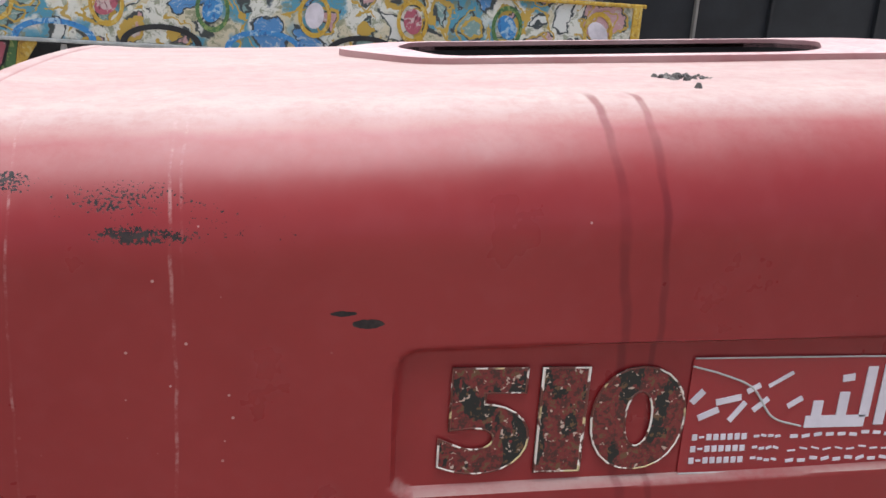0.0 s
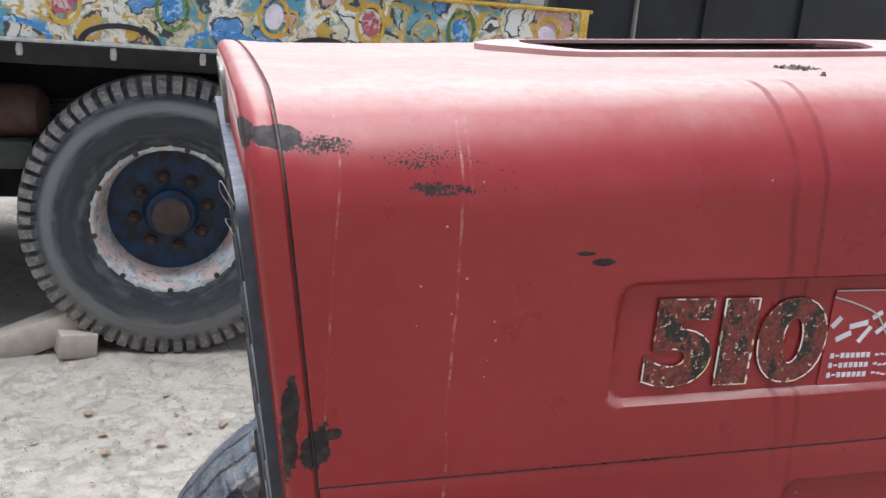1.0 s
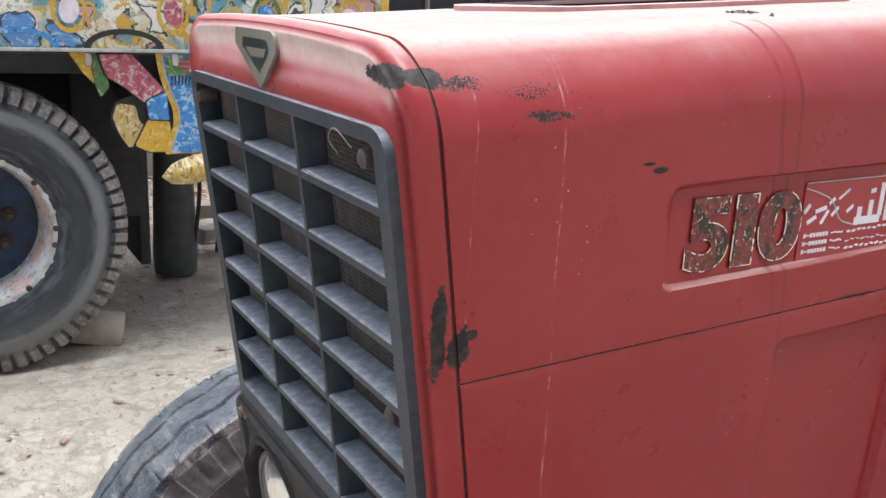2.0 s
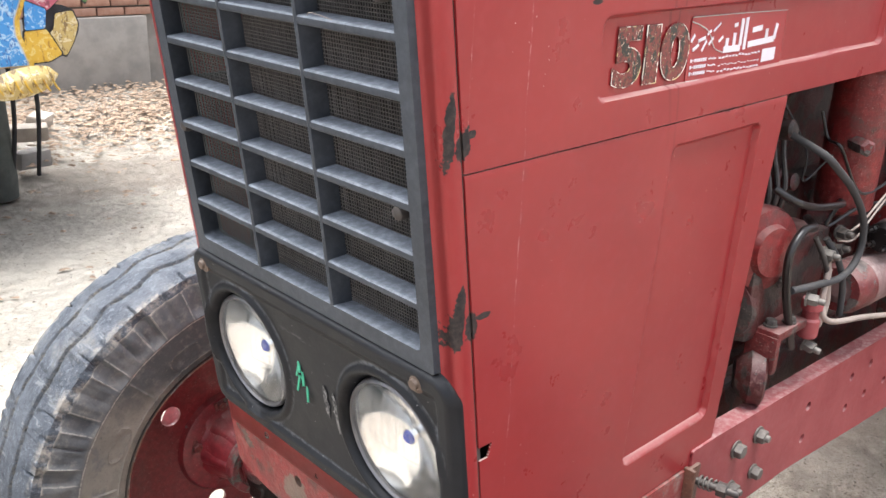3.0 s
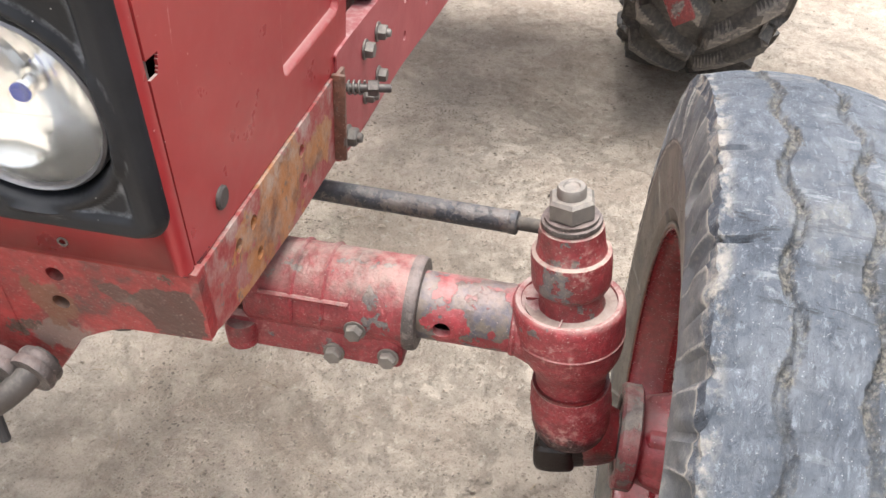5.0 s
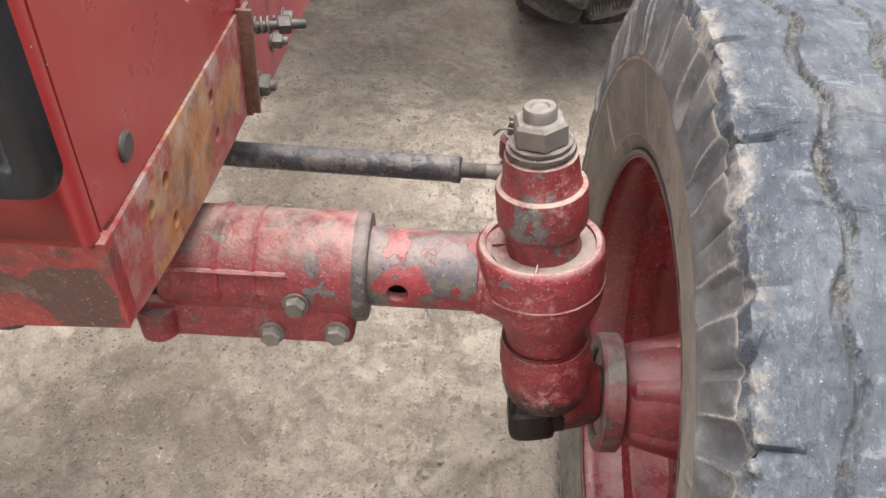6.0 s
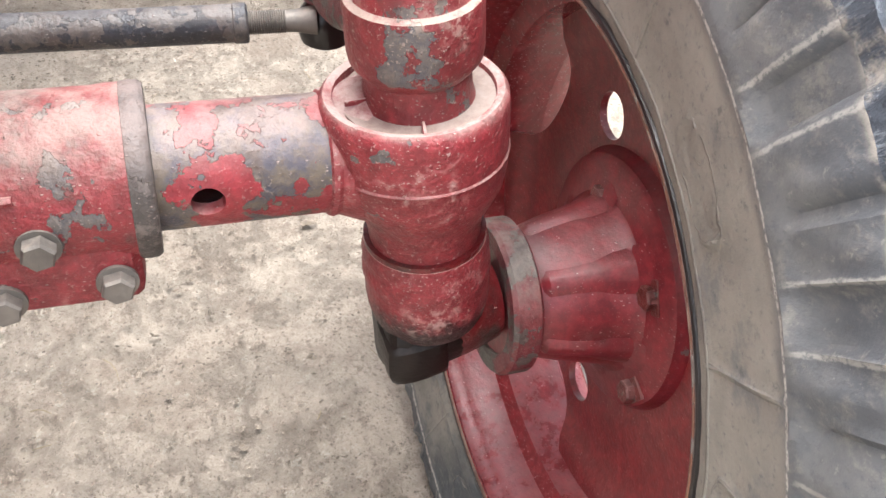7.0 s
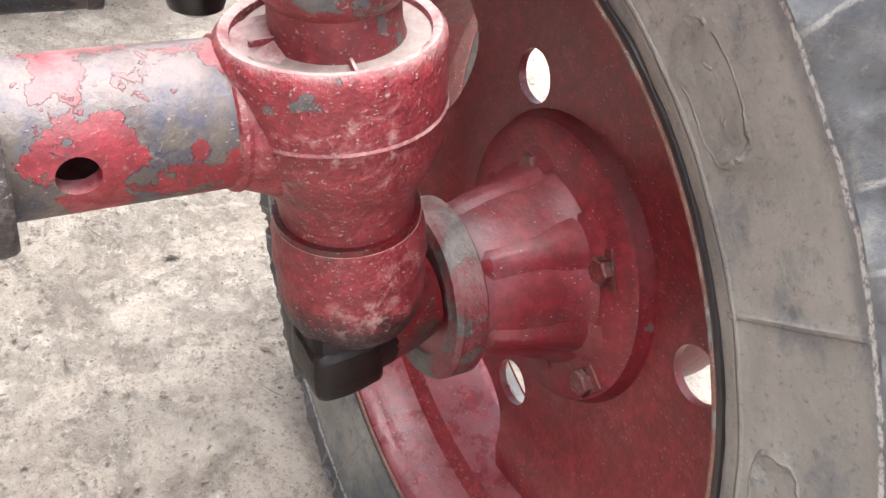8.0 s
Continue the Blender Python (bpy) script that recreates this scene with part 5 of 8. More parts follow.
def numerals():
    for ch, x, w in (("5", 0.1962, 0.048), ("1", 0.2477, 0.026), ("0", 0.2760, 0.053)):
        for edge in (False, True):
            cu = bpy.data.curves.new("numeral", "FONT")
            cu.body, cu.size, cu.resolution_u = ch, 0.1, 6
            cu.offset = 0.0045
            if edge:
                cu.fill_mode, cu.bevel_depth, cu.bevel_resolution = "NONE", 0.0007, 1
            else:
                cu.extrude = 0.0004
            ob = bpy.data.objects.new("tmp", cu)
            scene.collection.objects.link(ob)
            me = bpy.data.meshes.new_from_object(ob.evaluated_get(bpy.context.evaluated_depsgraph_get()))
            bpy.data.objects.remove(ob)
            xs = [v.co.x for v in me.vertices]
            ys = [v.co.y for v in me.vertices]
            x0, x1, y0, y1 = min(xs), max(xs), min(ys), max(ys)
            for v in me.vertices:
                u, k = (v.co.x - x0) / (x1 - x0), (v.co.y - y0) / (y1 - y0)
                v.co = (x + u * w, skin(x) + (v.co.z if not edge else v.co.z * 0.6) - (0.0 if not edge else 0.0003), 1.3400 + k * 0.060)
            bm = bmesh.new()
            bm.from_mesh(me)
            bmesh.ops.remove_doubles(bm, verts=bm.verts, dist=0.00005)
            bm.to_mesh(me)
            bm.free()
            me.materials.clear()
            me.materials.append(M_FOIL if edge else M_DECAL)
            o = new("numeral_outline" if edge else "numeral", me)
            o.parent = hood
            if not edge:
                tagged(o, "worn foil numeral, black and gilt scraps on red")


numerals()


def sticker():
    bm = bmesh.new()
    plate(bm, rounded([(0.322, 1.3385), (0.53, 1.3385), (0.53, 1.407), (0.322, 1.407)], 0.003), [], 0.0004, lambda u, v, d: Vector((u, skin(u) + 0.0003 + d, v)))
    film = part("sticker", bm, M_STICKER, hood, "torn clear sticker with white printing")
    film.location = (0.0072, 0.0, -0.0025)
    rng = random.Random(11)
    def bar(x0, z0, x1, z1, w, name="printed_bar"):
        bm = bmesh.new()
        ln = math.hypot(x1 - x0, z1 - z0)
        box(bm, ((x0 + x1) / 2, skin(0) - 0.0002, (z0 + z1) / 2), (ln, 0.0006, w), 0, Euler((0, -math.atan2(z1 - z0, x1 - x0), 0)).to_matrix())
        part(name, bm, M_WHITE, film, smooth=False)
    # heavy word
    for x0, z0, x1, z1, w in ((0.392, 1.3685, 0.428, 1.3685, 0.007), (0.398, 1.372, 0.398, 1.381, 0.006), (0.413, 1.372, 0.413, 1.386, 0.006), (0.427, 1.371, 0.427, 1.401, 0.006), (0.437, 1.366, 0.437, 1.402, 0.006),
                              (0.445, 1.371, 0.505, 1.3745, 0.007), (0.452, 1.387, 0.474, 1.389, 0.006), (0.505, 1.374, 0.509, 1.392, 0.006), (0.486, 1.376, 0.486, 1.387, 0.006), (0.410, 1.394, 0.417, 1.395, 0.004)):
        bar(x0, z0, x1, z1, w)
    # lighter word
    for x0, z0, x1, z1, w in ((0.324, 1.381, 0.330, 1.388, 0.0035), (0.329, 1.372, 0.340, 1.377, 0.0035), (0.338, 1.381, 0.352, 1.384, 0.0035), (0.347, 1.370, 0.355, 1.381, 0.003), (0.355, 1.387, 0.362, 1.391, 0.003), (0.360, 1.376, 0.368, 1.383, 0.003), (0.367, 1.390, 0.380, 1.398, 0.002), (0.380, 1.378, 0.388, 1.383, 0.003)):
        bar(x0, z0, x1, z1, w)
    for row, z in enumerate((1.3605, 1.3535, 1.3465)):
        for k in range(8):
            bar(0.3275 + 0.0041 * k, z, 0.3303 + 0.0041 * k, z + 0.0002, 0.0034 if k != 1 else 0.001)
        for k in range(4):
            bar(0.3635 + 0.0042 * k, z + rng.uniform(-0.0008, 0.0008), 0.3665 + 0.0042 * k, z + rng.uniform(-0.0008, 0.0008), 0.0013)
    for z in (1.3605, 1.352, 1.3455):
        for k in range(13):
            bar(0.385 + 0.0072 * k, z + rng.uniform(-0.001, 0.001), 0.3895 + 0.0072 * k, z + rng.uniform(-0.001, 0.001), 0.0018 if z != 1.352 else 0.0008)
    bar(0.482, 1.356, 0.513, 1.357, 0.015)
    bm = bmesh.new()
    tube(bm, [(0.322, skin(0) - 0.0003, 1.402), (0.34, skin(0) - 0.0003, 1.397), (0.358, skin(0) - 0.0003, 1.389), (0.372, skin(0) - 0.0003, 1.372), (0.39, skin(0) - 0.0003, 1.366)], 0.0006, 6)
    tube(bm, [(0.3225, skin(0) - 0.0002, 1.4065), (0.42, skin(0) - 0.0002, 1.4070), (0.529, skin(0) - 0.0002, 1.4068)], 0.0005, 6)
    tube(bm, [(0.3225, skin(0) - 0.0002, 1.339), (0.42, skin(0) - 0.0002, 1.3388), (0.529, skin(0) - 0.0002, 1.339)], 0.0005, 6)
    part("torn_edge", bm, M_SCUFF, film)


sticker()


# ---- chassis ----
def build_front_support():
    for sign in (-1, 1):
        wall = CY + sign * (HALF + 0.003)
        bm = bmesh.new()
        outline = rounded([(0.064, 0.722), (0.095, 0.712), (0.170, 0.702), (0.300, 0.690), (0.455, 0.684), (0.500, 0.700), (0.500, 0.799), (0.064, 0.799)], [0.002, 0.012, 0.02, 0.03, 0.01, 0.006, 0.003, 0.003])
        holes = [circle(x, z, 0.0078, 16, 1.0) for x, z in ((0.325, 0.768), (0.331, 0.725), (0.180, 0.770), (0.189, 0.726), (0.142, 0.768))]
        plate(bm, outline, holes, 0.007, lambda u, v, d: Vector((u, wall - sign * d, v)))
        ob = part("side_plate", bm, M_RUSTY, tractor, "rusty orange and red side plate with drilled holes")
    bm = bmesh.new()
    outline = rounded([(-0.2555, 0.720), (-0.168, 0.716), (-0.150, 0.708), (-0.118, 0.690), (-0.083, 0.636), (-0.048, 0.590), (-0.012, 0.584), (0.012, 0.640), (0.05, 0.660), (0.100, 0.674), (0.107, 0.704), (0.20, 0.711), (0.2555, 0.725), (0.2555, 0.804), (-0.2555, 0.804)], [0.003, 0.008, 0.01, 0.015, 0.02, 0.02, 0.02, 0.02, 0.02, 0.01, 0.01, 0.02, 0.01, 0.002, 0.002])
    holes = [circle(y - CY, z, 0.0085, 14) for y, z in ((-0.136, 0.776), (-0.131, 0.739), (0.075, 0.774), (0.076, 0.736))]
    plate(bm, outline, holes, 0.016, lambda u, v, d: Vector((0.056 - SLANT * (v - 0.75) + d, CY + u, v)))
    bar = part("front_bar", bm, M_FRONT, tractor, "rubbed red and brown front bar")
    bm = bmesh.new()
    box(bm, (0.0625, CY - 0.015, 0.735), (0.012, 0.085, 0.11), 0.004, Euler((0, radians(-7.7), 0)).to_matrix())
    part("front_pad", bm, M_FRONT, bar)
    # filler box, black so that the plates' holes look shaded inside
    bm = bmesh.new()
    box(bm, (0.25, CY, 0.745), (0.36, 0.34, 0.10), 0.015)
    part("cross_box", bm, M_GREASE_SHADE, tractor, "box between the side plates, coloured black to shade the drilled holes")
    # the rings, the tow pipe, and the cables wound round it
    for y, z, r in ((0.040, 0.672, 0.020), (-0.058, 0.652, 0.024), (-0.094, 0.658, 0.024)):
        bm = bmesh.new()
        for k in range(2):
            lathe(bm, (0.050 - 0.011 * k, y, z), (-1, 0.2, -0.2), [(r * 0.55, -0.006), (r * 0.92, -0.006), (r * 0.98, -0.001), (r * 0.92, 0.004), (r * 0.55, 0.004)], 28)
        part("ring", bm, M_SEAL, bar, "dusty steel ring")
    bm = bmesh.new()
    tube(bm, [(0.060, -0.098, 0.664), (0.040, -0.091, 0.656), (0.022, -0.066, 0.633), (0.012, -0.020, 0.600), (0.006, 0.020, 0.578), (0.004, 0.06, 0.560)], 0.0132, 18)
    part("tow_pipe", bm, M_DARKSTEEL, bar, "bent grey steel pipe")
    bm = bmesh.new()
    tube(bm, [(0.05, 0.035, 0.665), (0.03, 0.055, 0.66), (0.02, 0.06, 0.62), (0.015, 0.055, 0.56)], 0.017, 16)
    part("hose_stub", bm, M_HOSE, bar, "short thick rubber hose")
    rng = random.Random(21)
    for k in range(15):
        bm = bmesh.new()
        c = Vector((0.000, 0.032, 0.606)) + Vector((rng.uniform(-0.012, 0.012), rng.uniform(-0.028, 0.03), rng.uniform(-0.035, 0.035)))
        r, tilt, squash = rng.uniform(0.020, 0.040), rng.uniform(-0.5, 0.5), rng.uniform(0.6, 1.2)
        pts = []
        for j in range(rng.randint(7, 13)):
            a = j * 0.8 + k * 1.7
            pts.append(c + Vector((-abs(math.cos(a)) * r * 0.7, math.cos(a) * r * squash, math.sin(a) * r * math.cos(tilt))) + Vector((rng.uniform(-1, 1), rng.uniform(-1, 1), rng.uniform(-1, 1))) * 0.003)
        if k % 5 == 0:
            pts.append(pts[-1] + Vector((-0.01, rng.uniform(-0.06, 0.02), -0.05)))
        tube(bm, pts, rng.choice((0.003, 0.0045, 0.006)), 8, 5)
        part("cable", bm, M_GREASE_SHADE if k % 3 else M_HOSE, bar)
    for pts, r in (([(0.02, 0.10, 0.60), (0.012, 0.085, 0.648), (0.010, 0.045, 0.676), (0.012, 0.0, 0.680), (0.016, -0.035, 0.664), (0.02, -0.052, 0.625), (0.02, -0.055, 0.575)], 0.0055),
                   ([(0.05, 0.06, 0.70), (0.02, 0.05, 0.672), (0.0, 0.03, 0.650), (-0.004, 0.035, 0.60), (0.0, 0.05, 0.55)], 0.0075), ([(0.03, -0.02, 0.66), (0.008, 0.0, 0.655), (-0.006, 0.02, 0.63), (-0.010, 0.0, 0.585), (-0.004, -0.03, 0.545)], 0.0025)):
        bm = bmesh.new()
        tube(bm, pts, r, 10, 6)
        part("cable", bm, M_HOSE, bar)
    for k, (r, dz) in enumerate(((0.048, 0.0), (0.040, 0.012))):
        bm = bmesh.new()
        tube(bm, [(-0.012 - 0.008 * k, 0.030 + r * math.cos(a), 0.612 + dz + r * math.sin(a)) for a in (radians(30 * j) for j in range(11))], 0.004, 8, 5)
        part("cable", bm, M_HOSE, bar)


build_front_support()


def build_rail(sign):
    wall = CY + sign * (HALF + 0.004)
    bm = bmesh.new()
    outline = rounded([(0.46, 0.672), (0.60, 0.662), (0.78, 0.658), (1.08, 0.626), (1.32, 0.604), (1.40, 0.632), (1.41, 0.70), (1.36, 0.765), (1.285, 0.792), (0.52, 0.824), (0.46, 0.824)], [0.01, 0.03, 0.05, 0.05, 0.05, 0.04, 0.03, 0.03, 0.02, 0.01, 0.005])
    holes = [circle(x, z, 0.0085, 12) for x, z in ((0.823, 0.760), (0.822, 0.699), (0.990, 0.695), (0.991, 0.757), (1.070, 0.696), (1.071, 0.758), (1.161, 0.693), (1.248, 0.687), (1.254, 0.747))]
    plate(bm, outline, holes, 0.009, lambda u, v, d: Vector((u, wall - sign * d, v)))
    rail = part("frame_rail", bm, M_RAIL, tractor, "dusty red frame rail drilled with bolt holes")
    bm = bmesh.new()
    pts = [(0.46, 0.822), (0.52, 0.822), (1.285, 0.790)]
    for (xa, za), (xb, zb) in zip(pts, pts[1:]):
        vs = [bm.verts.new((x, wall - sign * dy, z + dz)) for dz in (0, -0.008) for x, z in ((xa, za), (xb, zb)) for dy in (0.002, 0.030)]
        for f in ((0, 1, 3, 2), (4, 6, 7, 5), (0, 2, 6, 4), (1, 5, 7, 3), (0, 4, 5, 1), (2, 3, 7, 6)):
            bm.faces.new([vs[i] for i in f])
    part("rail_flange", bm, M_RAIL, rail)
    # clamp between plate and rail
    bm = bmesh.new()
    box(bm, (0.449, wall + sign * 0.005, 0.745), (0.007, 0.018, 0.118), 0.003)
    box(bm, (0.464, wall + sign * 0.002, 0.748), (0.026, 0.007, 0.108), 0.003)
    clamp = part("clamp", bm, M_BROWNRUST, rail, "worn steel clamp plate")
    out = (0, sign, 0)
    for x, z, af, stud in ((0.583, 0.778, 0.020, 0.0), (0.649, 0.776, 0.020, 0.004), (0.652, 0.710, 0.018, 0.0), (0.585, 0.710, 0.018, 0.004), (0.472, 0.708, 0.022, 0.004)):
        bm = bmesh.new()
        bolt(bm, (x, wall + sign * (0.0005 if x > 0.55 else 0.0075), z), out, af, 0.012, True, stud)
        part("bolt", bm, M_STEEL, rail)
    bm = bmesh.new()
    lathe(bm, (0.468, wall, 0.777), (0.25, sign, 0), [(0.0055, 0), (0.0055, 0.062), (0.0045, 0.064)], 14)
    lathe(bm, (0.4765, wall + sign * 0.034, 0.777), (0.25, sign, 0), [(0.0105, 0), (0.0105, 0.012), (0.009, 0.0135)], 6)
    pin = part("long_bolt", bm, M_DARKSTEEL, clamp, "long rusty bolt")
    bm = bmesh.new()
    tube(bm, [(0.469 + 0.25 * (0.009 + 0.0009 * k) + 0.0085 * math.cos(k * 0.9), wall + sign * (0.009 + 0.0009 * k), 0.777 + 0.0085 * math.sin(k * 0.9)) for k in range(24)], 0.0015, 6, 3)
    part("spring", bm, M_STEEL, pin)
    return rail


build_rail(-1)
build_rail(1)


# ---- the front axle ----
AXLE_MID = -0.05           # the right wheel stands a little closer in
PIVOT = Vector((0.275, -0.571, 0.80))       # top of the left king pin
LEANING = Vector((0.0, 0.125, 1.0)).normalized()
HUB = Vector((0.295, -0.60, 0.4425))


def pin(z):
    """The king pin's axis at a height."""
    return PIVOT + LEANING * ((z - PIVOT.z) / LEANING.z)


def build_axle(sign):
    """One end of the front axle: sleeve, tube, king pin housing, arm, knuckle."""
    def mir(p):
        return Vector((p[0], p[1] if sign < 0 else 2 * AXLE_MID - p[1], p[2]))
    out = Vector((0, sign, 0))
    cx, cz = 0.284, 0.612
    bm = bmesh.new()
    prof = [(0.050, 0.0), (0.0535, 0.006), (0.0535, 0.170), (0.0545, 0.178), (0.0545, 0.186), (0.051, 0.190), (0.040, 0.192)]
    lathe(bm, mir((cx, CY - 0.205, cz)), out, prof, 44)
    sleeve = part("axle_sleeve", bm, M_SLEEVE, tractor, "flaking red axle sleeve with a bolted lower flange")
    bm = bmesh.new()
    box(bm, mir((cx - 0.012, CY - 0.285, 0.571)), (0.075, 0.215, 0.052), 0.014, seg=3)
    lathe(bm, mir((cx - 0.047, CY - 0.200, 0.575)), (0, 0, -1), [(0.018, -0.01), (0.020, 0.0), (0.018, 0.022), (0.0, 0.026)], 20)
    part("sleeve_flange", bm, M_SLEEVE, sleeve)
    for y in (-0.262, -0.298):
        bm = bmesh.new()
        pts = [Vector((cx + 0.0535 * math.cos(a), CY + y * 1.0, cz + 0.0535 * math.sin(a))) for a in (radians(20 + 10 * k) for k in range(18))]
        tube(bm, [mir(p) for p in pts], 0.0035, 6, 1, False)
        part("sleeve_rib", bm, M_SLEEVE, sleeve)
    bm = bmesh.new()
    tube(bm, [mir((cx - 0.050, CY + y, 0.634)) for y in steps(-0.33, -0.225, 0.02)], 0.003, 6, 2)
    part("sleeve_rib", bm, M_SLEEVE, sleeve)
    for y, z in ((-0.356, 0.603), (-0.330, 0.561), (-0.394, 0.567)):
        bm = bmesh.new()
        bolt(bm, mir((cx - 0.0525 if z > 0.58 else cx - 0.0495, y, z)), (-1, 0, 0), 0.018, 0.010)
        part("bolt", bm, M_STEEL, sleeve)
    # inner tube with its cross hole
    bm = bmesh.new()
    rad, per = 0.0395, 2 * math.pi
    centre = math.atan2(-0.03, -0.95) % per
    def rolled(u, v, d):
        a = u / rad
        return mir((cx + (rad - d) * math.cos(a), v, cz + (rad - d) * math.sin(a)))
    rim = [(rad * per * k / 48, -0.538) for k in range(49)] + [(rad * per * k / 48, -0.405) for k in range(48, -1, -1)]
    inner_pts = [(rad * per * k / 48, y) for k in range(1, 48) for y in steps(-0.535, -0.415, 0.012)]
    plate(bm, rim, [circle(rad * c, -0.452, 0.0105, 24) for c in (centre, (centre + math.pi) % per)], 0.009, rolled, inner_pts)
    bmesh.ops.remove_doubles(bm, verts=bm.verts, dist=0.0002)
    tub = part("axle_tube", bm, M_TUBE, tractor, "telescoping axle tube with red paint flaking off grey steel")
    bm = bmesh.new()
    lathe(bm, mir((cx, -0.414, cz)), out, [(0.0530, -0.006), (0.0550, -0.005), (0.0556, 0.001), (0.0550, 0.006), (0.0530, 0.0085), (0.040, 0.009)], 40)
    part("end_collar", bm, M_SEAL, sleeve, "dark steel end collar")
    # king pin housing
    def turned(name, prof, material, parent, label="", segs=48, cap=True, bias=(0, 0, 0)):
        bm = bmesh.new()
        base = mir(pin(prof[0][1]) + Vector(bias))
        w = Vector((LEANING.x, LEANING.y if sign < 0 else -LEANING.y, LEANING.z))
        lathe(bm, base, w, [(r, (z - prof[0][1]) / LEANING.z) for r, z in prof], segs, cap)
        return part(name, bm, material, parent, label)
    house = turned("king_pin_housing", [(0.0405, 0.528), (0.0408, 0.552), (0.0432, 0.566), (0.0520, 0.584), (0.0560, 0.593), (0.0585, 0.606), (0.0590, 0.6175), (0.0600, 0.619), (0.0590, 0.6205), (0.0595, 0.650), (0.0585, 0.659), (0.0555, 0.6625), (0.0505, 0.661), (0.049, 0.655), (0.0475, 0.646), (0.030, 0.644), (0.0, 0.644)], M_CAST, tractor, "red cast king pin housing, dusty in its cup", cap=False)
    for v in house.data.vertices:
        rel = (v.co.y - mir(pin(v.co.z)).y) * -sign
        v.co.y -= sign * 0.09 * max(0.0, rel) * ease(v.co.z, 0.575, 0.612)
    bm = bmesh.new()
    lathe(bm, mir((cx, -0.527, cz)), out, [(0.0385, 0.0), (0.0415, 0.002), (0.0425, 0.005), (0.0415, 0.008), (0.0440, 0.015), (0.0480, 0.025), (0.0490, 0.035)], 40)
    part("housing_neck", bm, M_CAST, house)
    for k in range(5):
        bm = bmesh.new()
        a = radians(25 + 72 * k)
        q = pin(0.6575)
        box(bm, mir(q + Vector((0.042 * math.cos(a), 0.042 * math.sin(a), 0))), (0.015, 0.0022, 0.004), 0.001, Euler((0, 0, a if sign < 0 else -a)).to_matrix())
        part("cup_rib", bm, M_CAST, house)
    turned("cup_dust", [(0.0, 0.642), (0.050, 0.642), (0.0505, 0.6580), (0.042, 0.6560), (0.033, 0.6585), (0.0, 0.660)], M_CAKED, house, "dust caked in the cup", cap=False)
    arm = turned("steering_arm", [(0.0375, 0.655), (0.0350, 0.664), (0.0345, 0.678), (0.0380, 0.682), (0.0418, 0.687), (0.0428, 0.693), (0.0428, 0.723), (0.0418, 0.7265), (0.0375, 0.7285), (0.0360, 0.732), (0.0345, 0.748), (0.033, 0.758), (0.029, 0.760)], M_ARM, tractor, "dusty red steering arm clamped on the king pin")
    bm = bmesh.new()
    eye = Vector((0.490, -0.573, 0.0))
    bar = [pin(0.700) + Vector((0.02, 0.0, 0.0)), Vector((0.37, -0.574, 0.672)), Vector((0.44, -0.573, 0.645)), Vector((0.497, -0.573, 0.636))]
    for k in range(3):
        tube(bm, [mir(p + Vector((0, 0, 0.007 * (k - 1)))) for p in bar], 0.015, 14)
    lathe(bm, mir(eye + Vector((0, 0, 0.622))), (0, 0, 1), [(0.019, 0), (0.022, 0.004), (0.022, 0.026), (0.019, 0.030)], 24)
    part("arm_eye", bm, M_SEALRING, arm, "eye of the arm, red paint worn to grey")
    bm = bmesh.new()
    bolt(bm, mir(eye + Vector((0, 0, 0.652))), (0, 0, 1), 0.026, 0.015, True, 0.008)
    for k in range(6):
        a = radians(60 * k)
        box(bm, mir(eye + Vector((0.0115 * math.cos(a), 0.0115 * math.sin(a), 0.670))), (0.006, 0.005, 0.005), 0.0008, Euler((0, 0, a if sign < 0 else -a)).to_matrix())
    part("ball_joint_nut", bm, M_STEEL, arm, "castle nut with a cotter pin")
    bm = bmesh.new()
    q = eye + Vector((-0.016, 0.008, 0.668))
    tube(bm, [mir(q), mir(q + Vector((-0.006, 0.014, 0.004))), mir(q + Vector((0.0, 0.022, -0.008)))], 0.0016, 6)
    part("cotter_pin", bm, M_STEEL, arm)
    bm = bmesh.new()
    lathe(bm, mir(eye + Vector((0, 0, 0.590))), (0, 0, 1), [(0.010, -0.012), (0.020, -0.006), (0.0235, 0.006), (0.021, 0.020), (0.013, 0.033)], 24)
    part("ball_joint", bm, M_GREASE_SHADE, arm, "black rubber ball joint boot")
    nutw = Vector((LEANING.x, LEANING.y if sign < 0 else -LEANING.y, LEANING.z))
    bm = bmesh.new()
    lathe(bm, mir(pin(0.760)), nutw, [(0.0275, 0.0), (0.031, 0.0006), (0.0318, 0.003), (0.031, 0.006), (0.026, 0.0065), (0.028, 0.0072), (0.028, 0.0105)], 40)
    part("washer", bm, M_SEAL, arm, "dusty washers under the nut")
    bm = bmesh.new()
    lathe(bm, mir(pin(0.7705)), nutw, [(0.0235, 0), (0.0258, 0.002), (0.0258, 0.019), (0.0225, 0.0225)], 6, turn=0.35)
    lathe(bm, mir(pin(0.7925)), nutw, [(0.0150, -0.004), (0.0150, 0.009), (0.0135, 0.0115), (0.009, 0.0115), (0.0075, 0.0098), (0.0, 0.0092)], 24)
    part("king_pin_nut", bm, M_STEEL, arm, "large dull hexagon nut")
    # knuckle and stub axle
    knuckle = turned("knuckle", [(0.0400, 0.543), (0.0450, 0.5405), (0.0470, 0.532), (0.0462, 0.524), (0.0478, 0.519), (0.0482, 0.512), (0.0468, 0.506), (0.0474, 0.494), (0.0468, 0.482), (0.0445, 0.470), (0.041, 0.462)][::-1], M_KNUCKLE, tractor, "red cast steering knuckle, black with grease below")
    turned("groove", [(0.0446, 0.538), (0.0446, 0.545)], M_LUG, knuckle)
